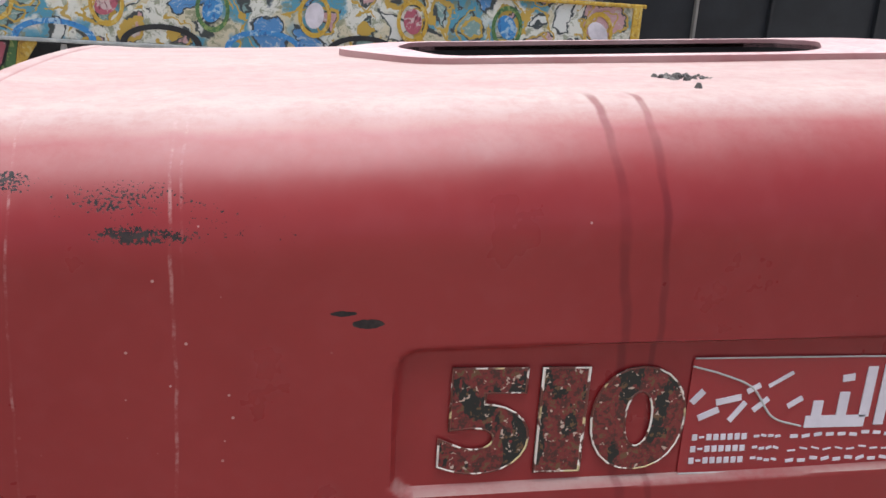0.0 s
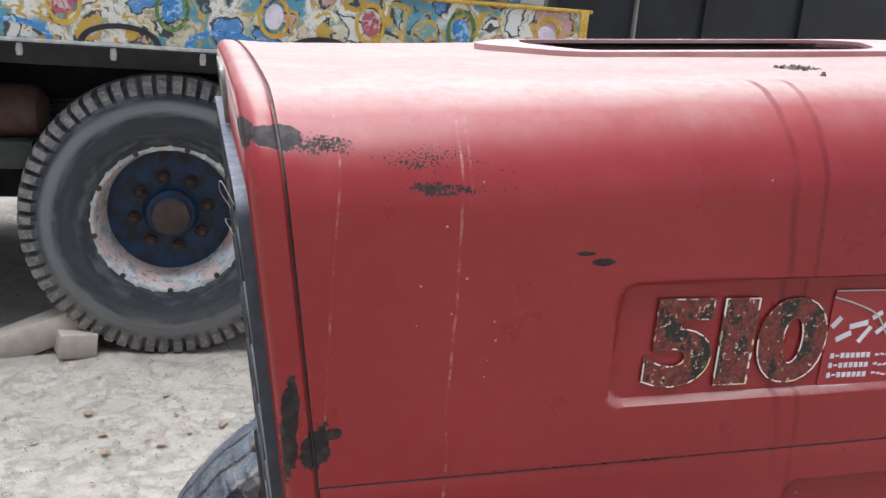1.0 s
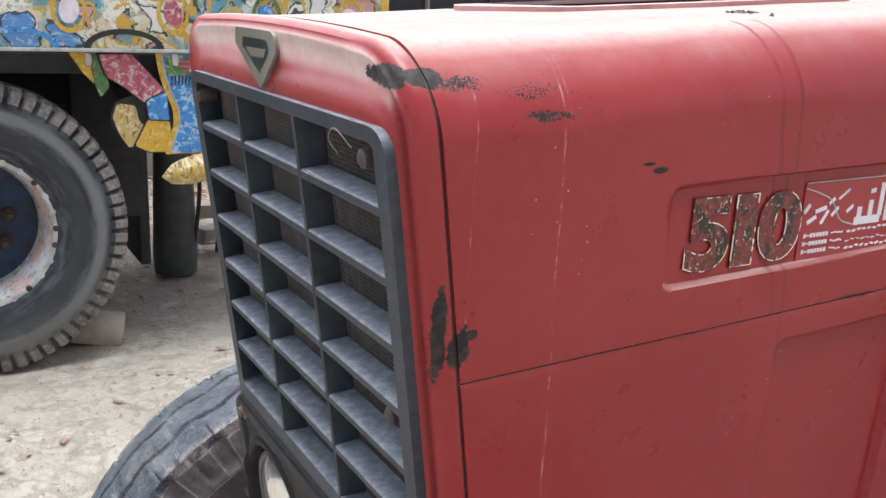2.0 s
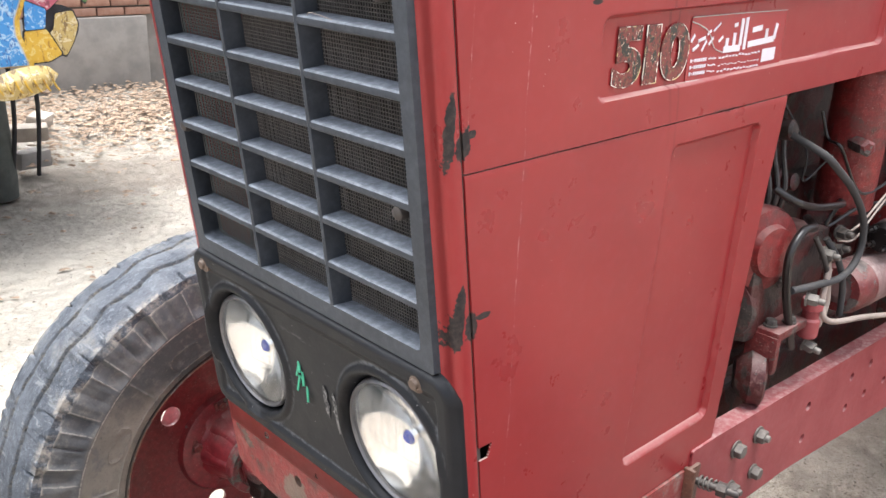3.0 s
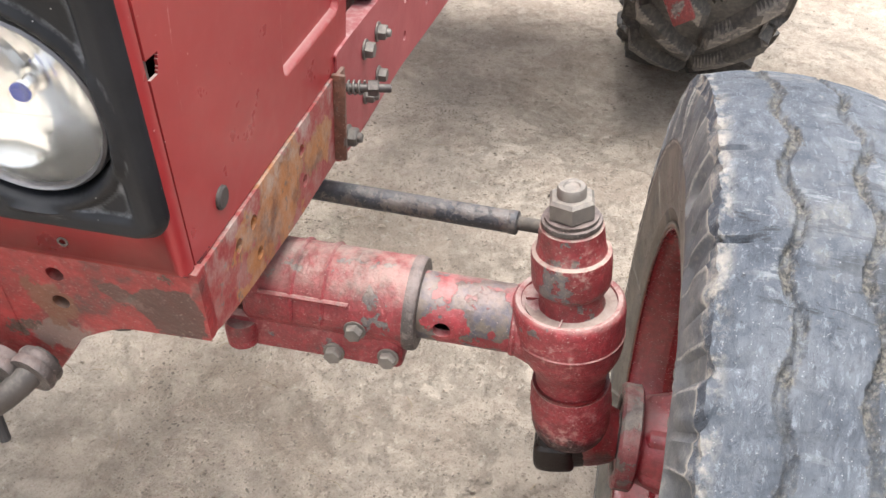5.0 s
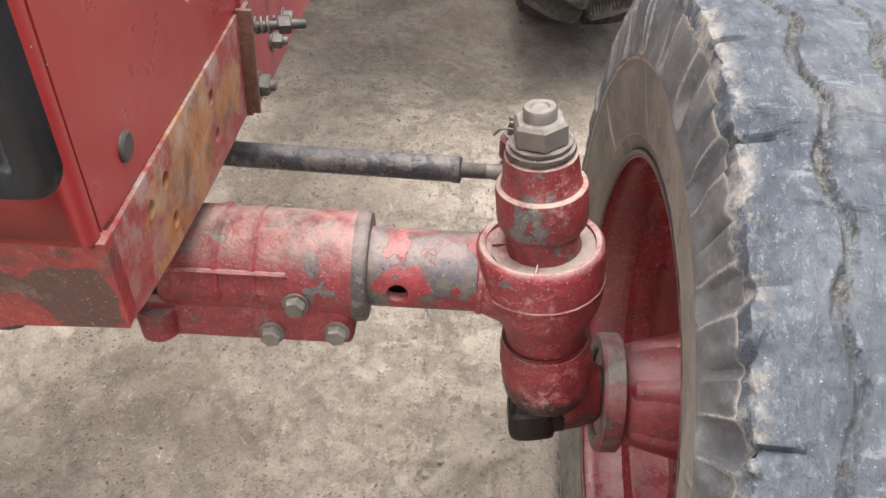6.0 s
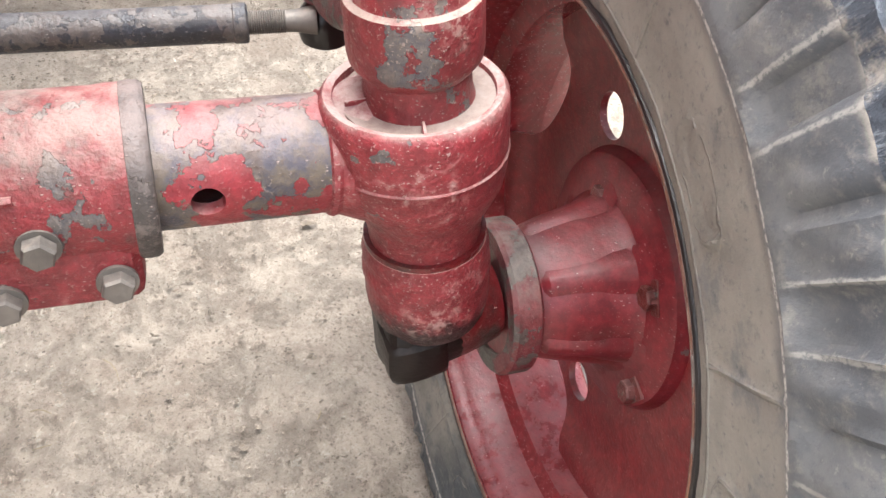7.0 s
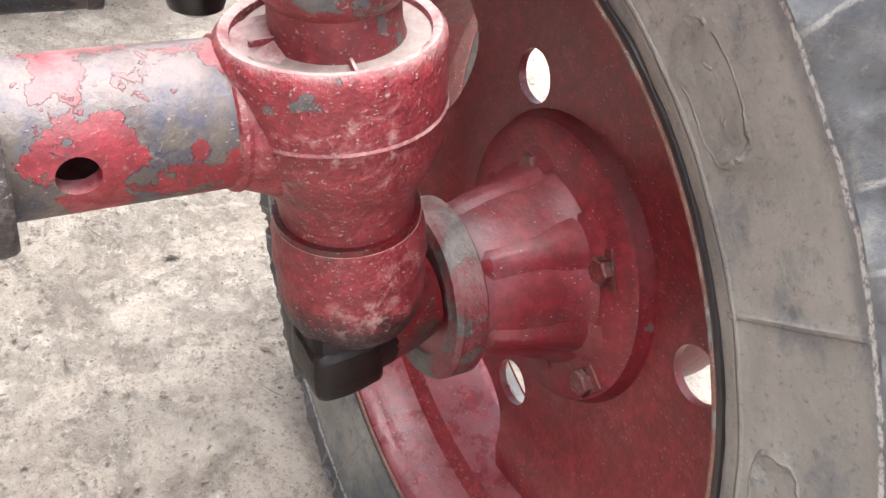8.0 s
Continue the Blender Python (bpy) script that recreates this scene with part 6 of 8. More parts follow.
    bm = bmesh.new()
    c = pin(0.450)
    lathe(bm, mir((c.x + 0.004, c.y + 0.040, 0.447)), out, [(0.026, 0.0), (0.033, 0.001), (0.0375, 0.005), (0.039, 0.012), (0.039, 0.045), (0.036, 0.060)], 28)
    box(bm, mir((c.x - 0.012, c.y + 0.016, 0.437)), (0.052, 0.050, 0.044), 0.011, Euler((0.12 * sign, 0, 0)).to_matrix(), seg=3)
    rough_up(bm, 0.0022, 38)
    part("knuckle_foot", bm, M_FOOT, knuckle, "black greasy foot of the knuckle")
    bm = bmesh.new()
    lathe(bm, mir((HUB.x - 0.012, c.y - 0.002, 0.452)), out, [(0.030, -0.02), (0.037, -0.006), (0.0405, 0.006), (0.0410, 0.024), (0.038, 0.036), (0.032, 0.052)], 28)
    rough_up(bm, 0.0016, 45)
    part("knuckle_boss", bm, M_LUG, knuckle, "oily dark red boss of the stub axle")
    bm = bmesh.new()
    lathe(bm, mir((HUB.x, -0.60, HUB.z)), out, [(0.036, 0.0), (0.036, 0.03), (0.031, 0.05), (0.028, 0.09)], 32)
    part("stub_axle", bm, M_DARKSTEEL, knuckle, "greasy stub axle")
    # tie rod
    way = Vector((-0.10, -1.0, 0.045)).normalized()
    base = Vector((0.483, -0.507, 0.606)) - way * 0.4885
    way = Vector((way.x, way.y * -sign, way.z))
    bm = bmesh.new()
    lathe(bm, mir(base), way, [(0.0155, 0.0), (0.0155, 0.478), (0.0163, 0.479), (0.0163, 0.4885), (0.0140, 0.490)], 24)
    rod = part("tie_rod", bm, M_BLUEROD, tractor, "scuffed blue-black steering tie rod")
    bm = bmesh.new()
    prof = [(0.0092, 0.484)]
    for k in range(20):
        prof += [(0.0098, 0.485 + k * 0.0018), (0.0088, 0.4859 + k * 0.0018)]
    lathe(bm, mir(base), way, prof + [(0.0095, 0.53), (0.0125, 0.545)], 20)
    part("thread", bm, M_STEEL, rod, "threaded rod end")


build_axle(-1)
build_axle(1)


# ---- wheels ----
def tyre_mesh(name, section, depth, na, materials, tread):
    """A tyre from its section, pushed in by depth(angle, s); local y points to the vehicle's middle."""
    ns = len(section)
    # arc length and normals along the section (radius, offset)
    pts = [Vector(p) for p in section]
    nor = []
    for k in range(ns):
        d = (pts[min(k + 1, ns - 1)] - pts[max(k - 1, 0)]).normalized()
        nor.append(Vector((-d.y, d.x)))
    mid = Vector((sum(p.x for p in pts) / ns, sum(p.y for p in pts) / ns))
    if nor[ns // 2].dot(pts[ns // 2] - mid) < 0:
        nor = [-v for v in nor]
    verts, faces, index = [], [], []
    for i in range(na):
        a = 2 * math.pi * i / na
        ca, sa = math.cos(a), math.sin(a)
        for k in range(ns):
            p = pts[k] - nor[k] * depth(a, k / (ns - 1), pts[k])
            verts.append((p.x * ca, p.y, p.x * sa))
    for i in range(na):
        j = (i + 1) % na
        for k in range(ns - 1):
            faces.append((i * ns + k, i * ns + k + 1, j * ns + k + 1, j * ns + k))
            index.append(tread(2 * math.pi * i / na, (k + 0.5) / (ns - 1), pts[k]))
    me = bpy.data.meshes.new(name)
    me.from_pydata(verts, [], faces)
    for m in materials:
        me.materials.append(m)
    me.polygons.foreach_set("material_index", index)
    me.polygons.foreach_set("use_smooth", [True] * len(faces))
    me.update()
    me.set_sharp_from_angle(angle=radians(45))
    return me


def section(ri, ro, w, crown, shoulder, n=72, bulge=0.5, bead=0.0):
    """The outline of a tyre from one bead over the tread to the other: (radius, offset)."""
    pts = [(ri, -w * 0.34), (ri + 0.012 - 0.006 * (bead > 0), -w * 0.385 - bead), (ri + (ro - ri) * 0.22, -w * 0.455 - bead * 0.2), (ri + (ro - ri) * bulge, -w * 0.5), (ri + (ro - ri) * 0.74, -w * 0.485), (shoulder, -w * 0.465)]
    dense = []
    half = smooth_path([Vector((a, b, 0)) for a, b in pts], 7)
    dense = [(p.x, p.y) for p in half]
    nt = n - 2 * len(dense)
    tw = w * 0.445
    top = [(ro - crown * (t * t), tw * t) for t in (-1 + 2 * k / (nt - 1) for k in range(nt))]
    return dense + top + [(a, -b) for a, b in dense[::-1]]


def front_tyre():
    w, ri, ro = 0.205, 0.2675, 0.457
    sec = section(ri, ro, w, 0.012, 0.430, 152, 0.5, 0.0085)
    def depth(a, s, p):
        r, y = p
        t = y / (w * 0.445)
        d = 0.0
        lugs = 26
        if r > 0.431 and abs(t) <= 1.0:
            ph = a * lugs / (2 * math.pi)
            zig = 0.08 * math.sin(ph * 2 * math.pi) + 0.05 * math.sin(ph * 7.1)
            for c in (-0.33, 0.36):
                g = abs(t - c - zig * 0.6 - 0.035 * noise.noise((a * 70, c * 9, 5.0)))
                d = max(d, 0.0085 * (1 - ease(g, 0.030, 0.062)) * (0.75 + 0.5 * noise.noise((a * 11, c * 5, 7.0))))
            # cuts across the shoulders
            f = (ph + 0.5 * (t > 0)) % 1.0
            cut = min(abs(f - 0.5), 1)
            if abs(t) > 0.42:
                d = max(d, 0.006 * (1 - ease(cut, 0.012, 0.028)) * ease(abs(t), 0.55 + 0.25 * noise.noise((math.floor(ph) * 3.7, t, 2.0)), 0.8))
            d += 0.0016 * noise.noise((a * 26, t * 4, 3.0)) + 0.011 * max(0, noise.noise((a * 34, t * 6, 1.0))) * ease(abs(t), 0.75, 1.0)
        elif r > 0.3645:
            # scalloped side lugs
            f = (a * lugs / (2 * math.pi) + 0.5 * (y > 0)) % 1.0
            k = ease(r, 0.3705, 0.388)
            d = (0.0065 + 0.004 * noise.noise((a * 9, 1.0, y * 4))) * k * (1 - ease(abs(f - 0.5), 0.10, 0.16)) + 0.004 * k * noise.noise((a * 31, r * 22, y * 9)) + 0.0035 * k * (1 - ease(abs(f - 0.02), 0.03, 0.06))
            d -= 0.0025 * ease(r, 0.3645, 0.3685) * (1 - ease(r, 0.372, 0.378))
            d -= 0.0016 * k * (1 - ease(abs(abs(f - 0.5) - 0.17), 0.006, 0.016))
        else:
            # raised rings and oval medallions on the wall
            d -= 0.0022 * (1 - ease(abs(r - 0.3655), 0.001, 0.003))
            f = (a * 10 / (2 * math.pi)) % 1.0
            e = math.hypot((f - 0.5) / 0.17, (r - 0.311) / 0.0165)
            d -= 0.0020 * (1 - ease(abs(e - 1), 0.05, 0.12))
            d -= 0.0015 * (1 - ease(abs(f - 0.02), 0.004, 0.010)) * ease(r, 0.29, 0.295)
            d -= 0.0012 * (1 - ease(abs(r - 0.287), 0.001, 0.003))
        return d + 0.0008 * noise.noise((a * 14, r * 40, y * 30))
    def tread(a, s, p):
        t = abs(p[1]) / (w * 0.445)
        return 1 if p[0] > 0.434 else 0
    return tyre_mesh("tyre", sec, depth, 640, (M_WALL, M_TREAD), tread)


def wheel_disc():
    """The pressed wheel: a disc with round holes and scalloped windows at its edge, and the rim round it; y towards the vehicle's middle."""
    bm = bmesh.new()
    def y(r):
        return -0.009 - 0.001 * (1 - ease(r, 0.124, 0.136)) + 0.015 * ease(r, 0.180, 0.232)
    def edge(a):
        r = 0.236
        for c in (22.5, 290):
            d = abs((a - radians(c) + math.pi) % (2 * math.pi) - math.pi) / radians(20.5)
            if d < 1:
                r -= 0.058 * math.sqrt(1 - d * d) ** 0.8
        return r
    outline = [(edge(a) * math.cos(a), edge(a) * math.sin(a)) for a in (2 * math.pi * k / 144 for k in range(144))]
    holes = [circle(r * math.cos(a), r * math.sin(a), 0.021, 24) for r, a in ((0.1405, radians(58.5)), (0.1600, radians(172.5)), (0.1515, radians(275.2)))]
    extra = [(r * math.cos(a), r * math.sin(a)) for r in (0.075, 0.10, 0.124, 0.130, 0.136, 0.155, 0.175, 0.195, 0.207, 0.222) for a in (2 * math.pi * k / 48 + r * 40 for k in range(48))]
    plate(bm, outline, [circle(0, 0, 0.05, 32), *holes], 0.007, lambda u, v, d: Vector((u, y(math.hypot(u, v)) - d, v)), extra)
    prof = [(0.2660, 0.087), (0.2690, 0.085), (0.2690, 0.076), (0.2665, 0.070), (0.2625, 0.062), (0.2585, 0.035), (0.2385, 0.028), (0.2345, 0.000), (0.2345, -0.030), (0.2585, -0.042), (0.2625, -0.066), (0.2695, -0.074), (0.2805, -0.078), (0.2805, -0.086), (0.2745, -0.089)]
    inner = [(r - 0.0035, h * 0.985) for r, h in prof[::-1]]
    loop = prof + inner
    rings = [[bm.verts.new((r * math.cos(a), h, r * math.sin(a))) for r, h in loop] for a in (2 * math.pi * k / 96 for k in range(96))]
    n = len(loop)
    for k in range(96):
        a, b = rings[k], rings[(k + 1) % 96]
        for j in range(n):
            bm.faces.new((a[j], a[(j + 1) % n], b[(j + 1) % n], b[j])).material_index = 1
    finish(bm)
    me = bpy.data.meshes.new("front_wheel")
    bm.to_mesh(me)
    bm.free()
    me.materials.append(M_DISC)
    me.materials.append(M_RIM_LIT)
    return me


def build_front_wheels():
    disc, rubber_mesh = wheel_disc(), front_tyre()
    wheels = []
    for sign in (-1, 1):
        w = new("front_wheel", disc)
        w.parent = tractor
        turn = 0.0 if sign < 0 else math.pi
        yy = -0.785 if sign < 0 else 2 * AXLE_MID + 0.785
        w.matrix_basis = Matrix.Translation((HUB.x, yy, HUB.z)) @ Matrix.Rotation(turn, 4, "Z") @ Matrix.Rotation(radians(0 if sign < 0 else 134), 4, "Y")
        tagged(w, "dull red pressed steel front wheel with a worn tyre")
        t = new("tyre", rubber_mesh)
        t.parent = w
        tagged(t, "worn blue-grey tyre with dusty scalloped shoulders")
        wheels.append(w)
    for w in wheels:
        bm = bmesh.new()
        prof = [(0.0565, 0.1100), (0.0633, 0.1120), (0.0650, 0.1080), (0.0650, 0.0940), (0.0621, 0.0890), (0.0520, 0.0880), (0.0542, 0.0850), (0.0616, 0.0600), (0.0678, 0.0340), (0.0723, 0.0170), (0.0791, 0.0090), (0.1062, 0.0040), (0.1107, 0.0010), (0.1124, -0.0040), (0.1175, -0.0120), (0.1175, -0.0900)]
        lathe(bm, (0, 0, 0), (0, 1, 0), prof, 56)
        rim_lip = bmesh.new()
        tube(rim_lip, [(0.2662 * math.cos(a), 0.0865, 0.2662 * math.sin(a)) for a in (2 * math.pi * k / 96 for k in range(97))], 0.0022, 8, 1, False)
        part("rim_lip", rim_lip, M_BROWNRUST, w, "dark worn edge of the rim")
        # a solid black ring stands in for the shade in the bead gap
        seam = bmesh.new()
        tube(seam, [(0.2697 * math.cos(a), 0.0862, 0.2697 * math.sin(a)) for a in (2 * math.pi * k / 96 for k in range(97))], 0.0026, 8, 1, False)
        part("bead_gap_ring", seam, M_GREASE_SHADE, w, "black ring painted as the shaded gap between rim and tyre")
        hub = part("hub", bm, M_HUB, w, "red cast wheel hub with ribs")
        bm = bmesh.new()
        lathe(bm, (0, 0, 0), (0, 1, 0), [(0.0339, 0.0970), (0.0458, 0.0980), (0.0480, 0.1125), (0.0508, 0.1145), (0.0633, 0.1145), (0.0661, 0.1110), (0.0661, 0.0920), (0.0627, 0.0900)], 48, cap=False)
        part("seal", bm, M_SEALRING, hub, "dusty grease seal ring, red paint worn to grey")
        for k in range(6):
            bm = bmesh.new()
            a = radians(41 + 30 + 60 * k)
            c = Vector((math.cos(a), 0, math.sin(a)))
            ring = []
            for r, h, hw in ((0.0508, 0.0865, 0.0050), (0.0588, 0.0800, 0.0060), (0.0678, 0.0430, 0.0075), (0.0768, 0.0130, 0.0100), (0.0904, 0.0062, 0.0110), (0.1040, -0.0015, 0.0090)):
                s = Vector((-math.sin(a), 0, math.cos(a))) * hw
                at = lambda d: c * (r + d) + Vector((0, h, 0))
                ring.append([bm.verts.new(at(d) + s * q) for d, q in ((-0.005, -1.9), (0.0004, -0.95), (0.0016, -0.35), (0.0016, 0.35), (0.0004, 0.95), (-0.005, 1.9))])
            for p, q in zip(ring, ring[1:]):
                for j in range(6):
                    bm.faces.new((p[j], p[(j + 1) % 6], q[(j + 1) % 6], q[j]))
            bm.faces.new(ring[0]), bm.faces.new(ring[-1][::-1])
            part("hub_rib", bm, M_HUB, hub)
        for r, deg in ((0.0755, 67), (0.084, 147), (0.098, 211), (0.092, 316)):
            bm = bmesh.new()
            b = radians(deg)
            bolt(bm, (r * math.cos(b), 0.0055, r * math.sin(b)), (0, 1, 0), 0.018, 0.008, False, 0.0)
            box(bm, (r * math.cos(b), 0.0060, r * math.sin(b)), (0.020, 0.004, 0.030), 0.0015, Euler((0, -b, 0)).to_matrix())
            part("wheel_bolt", bm, M_HUBBOLT, hub)


build_front_wheels()


def build_rear_wheels():
    w, ri, ro = 0.42, 0.485, 0.775
    sec = section(ri, ro, w, 0.03, 0.70, 118)
    lugs = 22
    def depth(a, s, p):
        r, y = p
        t = y / (w * 0.5)
        if r < 0.64:
            return 0.0
        # two rows of slanting bars that meet in the middle
        f = (a * lugs / (2 * math.pi) + abs(t) * 1.05 + (0.5 if t > 0 else 0.0)) % 1.0
        bar = 1 - ease(abs(f - 0.5), 0.14, 0.19)
        if abs(t) < 0.06:
            bar *= 0.7
        return 0.036 * (1 - bar) * ease(r, 0.64, 0.70) + 0.002 * noise.noise((a * 9, t * 5, 3))
    def tread(a, s, p):
        return 1 if p[0] > 0.70 and depth(a, s, p) < 0.008 and noise.noise((a * 7, p[1] * 9, 4)) > -0.1 else 0
    me = tyre_mesh("tyre", sec, depth, 528, (M_BAR, M_BARTOP), tread)
    bm = bmesh.new()
    lathe(bm, (0, 0, 0), (0, 1, 0), [(0.10, -0.02), (0.30, -0.02), (0.42, -0.06), (0.47, -0.14), (0.495, -0.165), (0.50, -0.16), (0.48, -0.13), (0.47, 0.13), (0.50, 0.16), (0.495, 0.165), (0.465, 0.14), (0.41, 0.0), (0.30, 0.02), (0.10, 0.02)], 64)
    finish(bm)
    rim = bpy.data.meshes.new("rear_wheel")
    bm.to_mesh(rim)
    bm.free()
    rim.materials.append(M_DISC)
    for sign in (-1, 1):
        o = new("rear_wheel", rim)
        o.parent = tractor
        o.matrix_basis = pose(2.56, -0.86 if sign < 0 else 2 * CY + 0.86, 0.768, 0, 0, 0 if sign < 0 else 180)
        tagged(o, "large red rear wheel")
        t = new("tyre", me)
        t.parent = o
        tagged(t, "big dusty tractor tyre with slanting bar tread")
    bm = bmesh.new()
    lathe(bm, (2.56, -0.85, 0.768), (0, 1, 0), [(0.09, 0.0), (0.10, 0.25), (0.15, 0.35), (0.15, 1.30), (0.10, 1.40), (0.09, 1.66)], 32)
    part("rear_axle", bm, M_BLOCK, tractor, "red rear axle casing")


build_rear_wheels()


# ---- the engine behind the side panel, and what follows it ----
M_FILTER = red_cast("oily_red_filter_paint", 0.1, 0.2, (0.20, 0.014, 0.014), grime=0.8)
def build_engine():
    bm = bmesh.new()
    box(bm, (0.98, CY, 0.90), (0.74, 0.24, 0.40), 0.02)
    block = part("engine_block", bm, M_ENGINE, tractor, "oily red engine block")
    bm = bmesh.new()
    box(bm, (0.98, CY, 1.19), (0.70, 0.20, 0.18), 0.02)
    part("cylinder_head", bm, M_ENGINE, block)
    for k in range(5):
        bm = bmesh.new()
        box(bm, (0.70 + 0.14 * k, CY - 0.122, 0.95), (0.03, 0.02, 0.30), 0.006)
        part("block_rib", bm, M_ENGINE, block)
    bm = bmesh.new()
    box(bm, (0.97, CY - 0.01, 0.735), (0.76, 0.30, 0.13), 0.03)
    part("sump", bm, M_ENGINE, block)
    bm = bmesh.new()
    lathe(bm, (0.60, CY, 1.00), (1, 0, 0), [(0.04, 0), (0.13, 0.0), (0.13, 0.012), (0.06, 0.02), (0.06, 0.06)], 40)
    part("pulley", bm, M_DARKSTEEL, block)
    # fuel filter
    bm = bmesh.new()
    lathe(bm, (0.965, -0.205, 1.055), (0, 0, 1), [(0.0, 0), (0.030, 0.0), (0.045, 0.010), (0.047, 0.02), (0.047, 0.235), (0.051, 0.240), (0.051, 0.262), (0.040, 0.27), (0.0, 0.275)], 36)
    filt = part("fuel_filter", bm, M_FILTER, tractor, "red fuel filter canister")
    bm = bmesh.new()
    box(bm, (0.965, -0.15, 1.315), (0.12, 0.14, 0.04), 0.01)
    part("filter_head", bm, M_BLOCK, filt)
    bm = bmesh.new()
    lathe(bm, (0.915, -0.235, 1.18), (-0.6, -0.8, 0), [(0.012, -0.02), (0.014, 0.0), (0.014, 0.02), (0.009, 0.024)], 6)
    part("filter_plug", bm, M_BLOCK, filt)
    # starter with its solenoid
    ax = Vector((1, -0.02, -0.04)).normalized()
    bm = bmesh.new()
    lathe(bm, (0.93, -0.245, 0.935), ax, [(r * 0.76, h) for r, h in ((0.018, -0.016), (0.020, -0.012), (0.048, -0.008), (0.056, 0.004), (0.0575, 0.05), (0.059, 0.052), (0.059, 0.058), (0.0575, 0.06), (0.0575, 0.24), (0.060, 0.245), (0.060, 0.28), (0.050, 0.31), (0.045, 0.35))], 40)
    st = part("starter_motor", bm, M_ALU, tractor, "dusty pinkish-grey starter motor")
    bm = bmesh.new()
    lathe(bm, (0.927, -0.245, 0.935), ax, [(0.023, -0.012), (0.037, -0.0115), (0.0435, 0.002), (0.0445, 0.045)], 40, cap=False)
    part("end_cap", bm, M_BLOCK, st, "dark red end cap")
    bm = bmesh.new()
    lathe(bm, (1.03, -0.262, 1.010), ax, [(0.018, 0), (0.027, 0.004), (0.029, 0.02), (0.029, 0.11), (0.025, 0.118), (0.021, 0.15)], 32)
    part("solenoid", bm, M_ALU, st)
    bm = bmesh.new()
    lathe(bm, (1.032, -0.262, 1.010), -ax, [(0.027, -0.002), (0.026, 0.014), (0.018, 0.02)], 28)
    for dy, dz in ((-0.015, 0.012), (0.012, -0.012), (-0.012, -0.014), (0.014, 0.014)):
        bolt(bm, Vector((1.015, -0.262 + dy, 1.010 + dz)), -ax, 0.011, 0.010, True, 0.010)
    part("terminal_cap", bm, M_GREASE_SHADE, st, "black terminal cap")
    bm = bmesh.new()
    ear = rounded([(-0.300, 0.82), (-0.16, 0.83), (-0.15, 1.04), (-0.22, 1.070), (-0.285, 1.055), (-0.300, 0.99)], 0.03)
    plate(bm, ear, [circle(-0.262, 1.03, 0.009, 12), circle(-0.275, 0.88, 0.008, 12)], 0.016, lambda u, v, d: Vector((1.255 + d, u, v)))
    part("mounting_plate", bm, M_FILTER, st, "dusty red mounting plate")
    bm = bmesh.new()
    bolt(bm, (1.254, -0.275, 0.88), (-1, 0, 0), 0.022, 0.014, True, 0.008)
    part("bolt", bm, M_STEEL, st)
    # cables and pipes
    def hose(name, pts, r, m, label="", segs=12):
        bm = bmesh.new()
        tube(bm, pts, r, segs)
        part(name, bm, m, tractor, label)
    hose("starter_cable", [(1.00, -0.285, 1.045), (1.06, -0.31, 1.075), (1.16, -0.30, 1.10), (1.30, -0.315, 1.075), (1.40, -0.325, 1.02), (1.39, -0.33, 0.985), (1.28, -0.325, 1.0)], 0.0075, M_HOSE, "thick black starter cable")
    hose("fuel_hose", [(0.70, -0.22, 1.222), (0.715, -0.265, 1.20), (0.749, -0.275, 1.175), (0.81, -0.277, 1.135), (0.868, -0.277, 1.085), (0.889, -0.277, 1.043), (0.879, -0.277, 1.005), (0.835, -0.275, 0.987), (0.76, -0.272, 0.993), (0.69, -0.265, 0.999)], 0.0056, M_HOSE, "grey fuel hose")
    hose("bleed_hose", [(0.78, -0.23, 1.085), (0.735, -0.262, 1.088), (0.690, -0.266, 1.092), (0.660, -0.266, 1.062), (0.671, -0.266, 1.004), (0.708, -0.264, 0.936), (0.750, -0.255, 0.885)], 0.0062, M_GREASE_SHADE, "black oily hose")
    hose("cross_hose", [(0.665, -0.225, 1.15), (0.684, -0.25, 1.133), (0.755, -0.252, 1.112), (0.86, -0.245, 1.095), (0.93, -0.215, 1.08)], 0.0055, M_GREASE_SHADE, "black oily hose")
    hose("drain_hose", [(0.815, -0.25, 1.05), (0.835, -0.266, 1.015), (0.870, -0.268, 0.965), (0.884, -0.268, 0.906)], 0.0052, M_HOSE, "grey rubber hose")
    hose("drain_pipe", [(0.775, -0.25, 1.06), (0.790, -0.266, 1.02), (0.806, -0.268, 0.985), (0.818, -0.268, 0.925)], 0.0045, M_DARKSTEEL, "thin steel pipe")
    hose("pale_pipe", [(0.80, -0.270, 1.01), (0.785, -0.275, 0.96), (0.80, -0.285, 0.926), (0.95, -0.288, 0.892), (1.16, -0.290, 0.842), (1.20, -0.290, 0.842), (1.40, -0.30, 0.856), (1.47, -0.30, 0.865), (1.58, -0.29, 0.835), (1.85, -0.27, 0.79)], 0.0048, M_PALE, "bent pale dusty pipe")
    hose("overflow_pipe", [(0.80, -0.265, 1.02), (0.812, -0.27, 0.95), (0.79, -0.272, 0.915)], 0.006, M_PALE)
    hose("coil_sleeve", [(1.50, -0.30, 0.864), (1.62, -0.287, 0.83), (1.72, -0.28, 0.81)], 0.015, M_HOSE, "ribbed rubber sleeve")
    for k in range(5):
        z = 1.06 + 0.03 * k
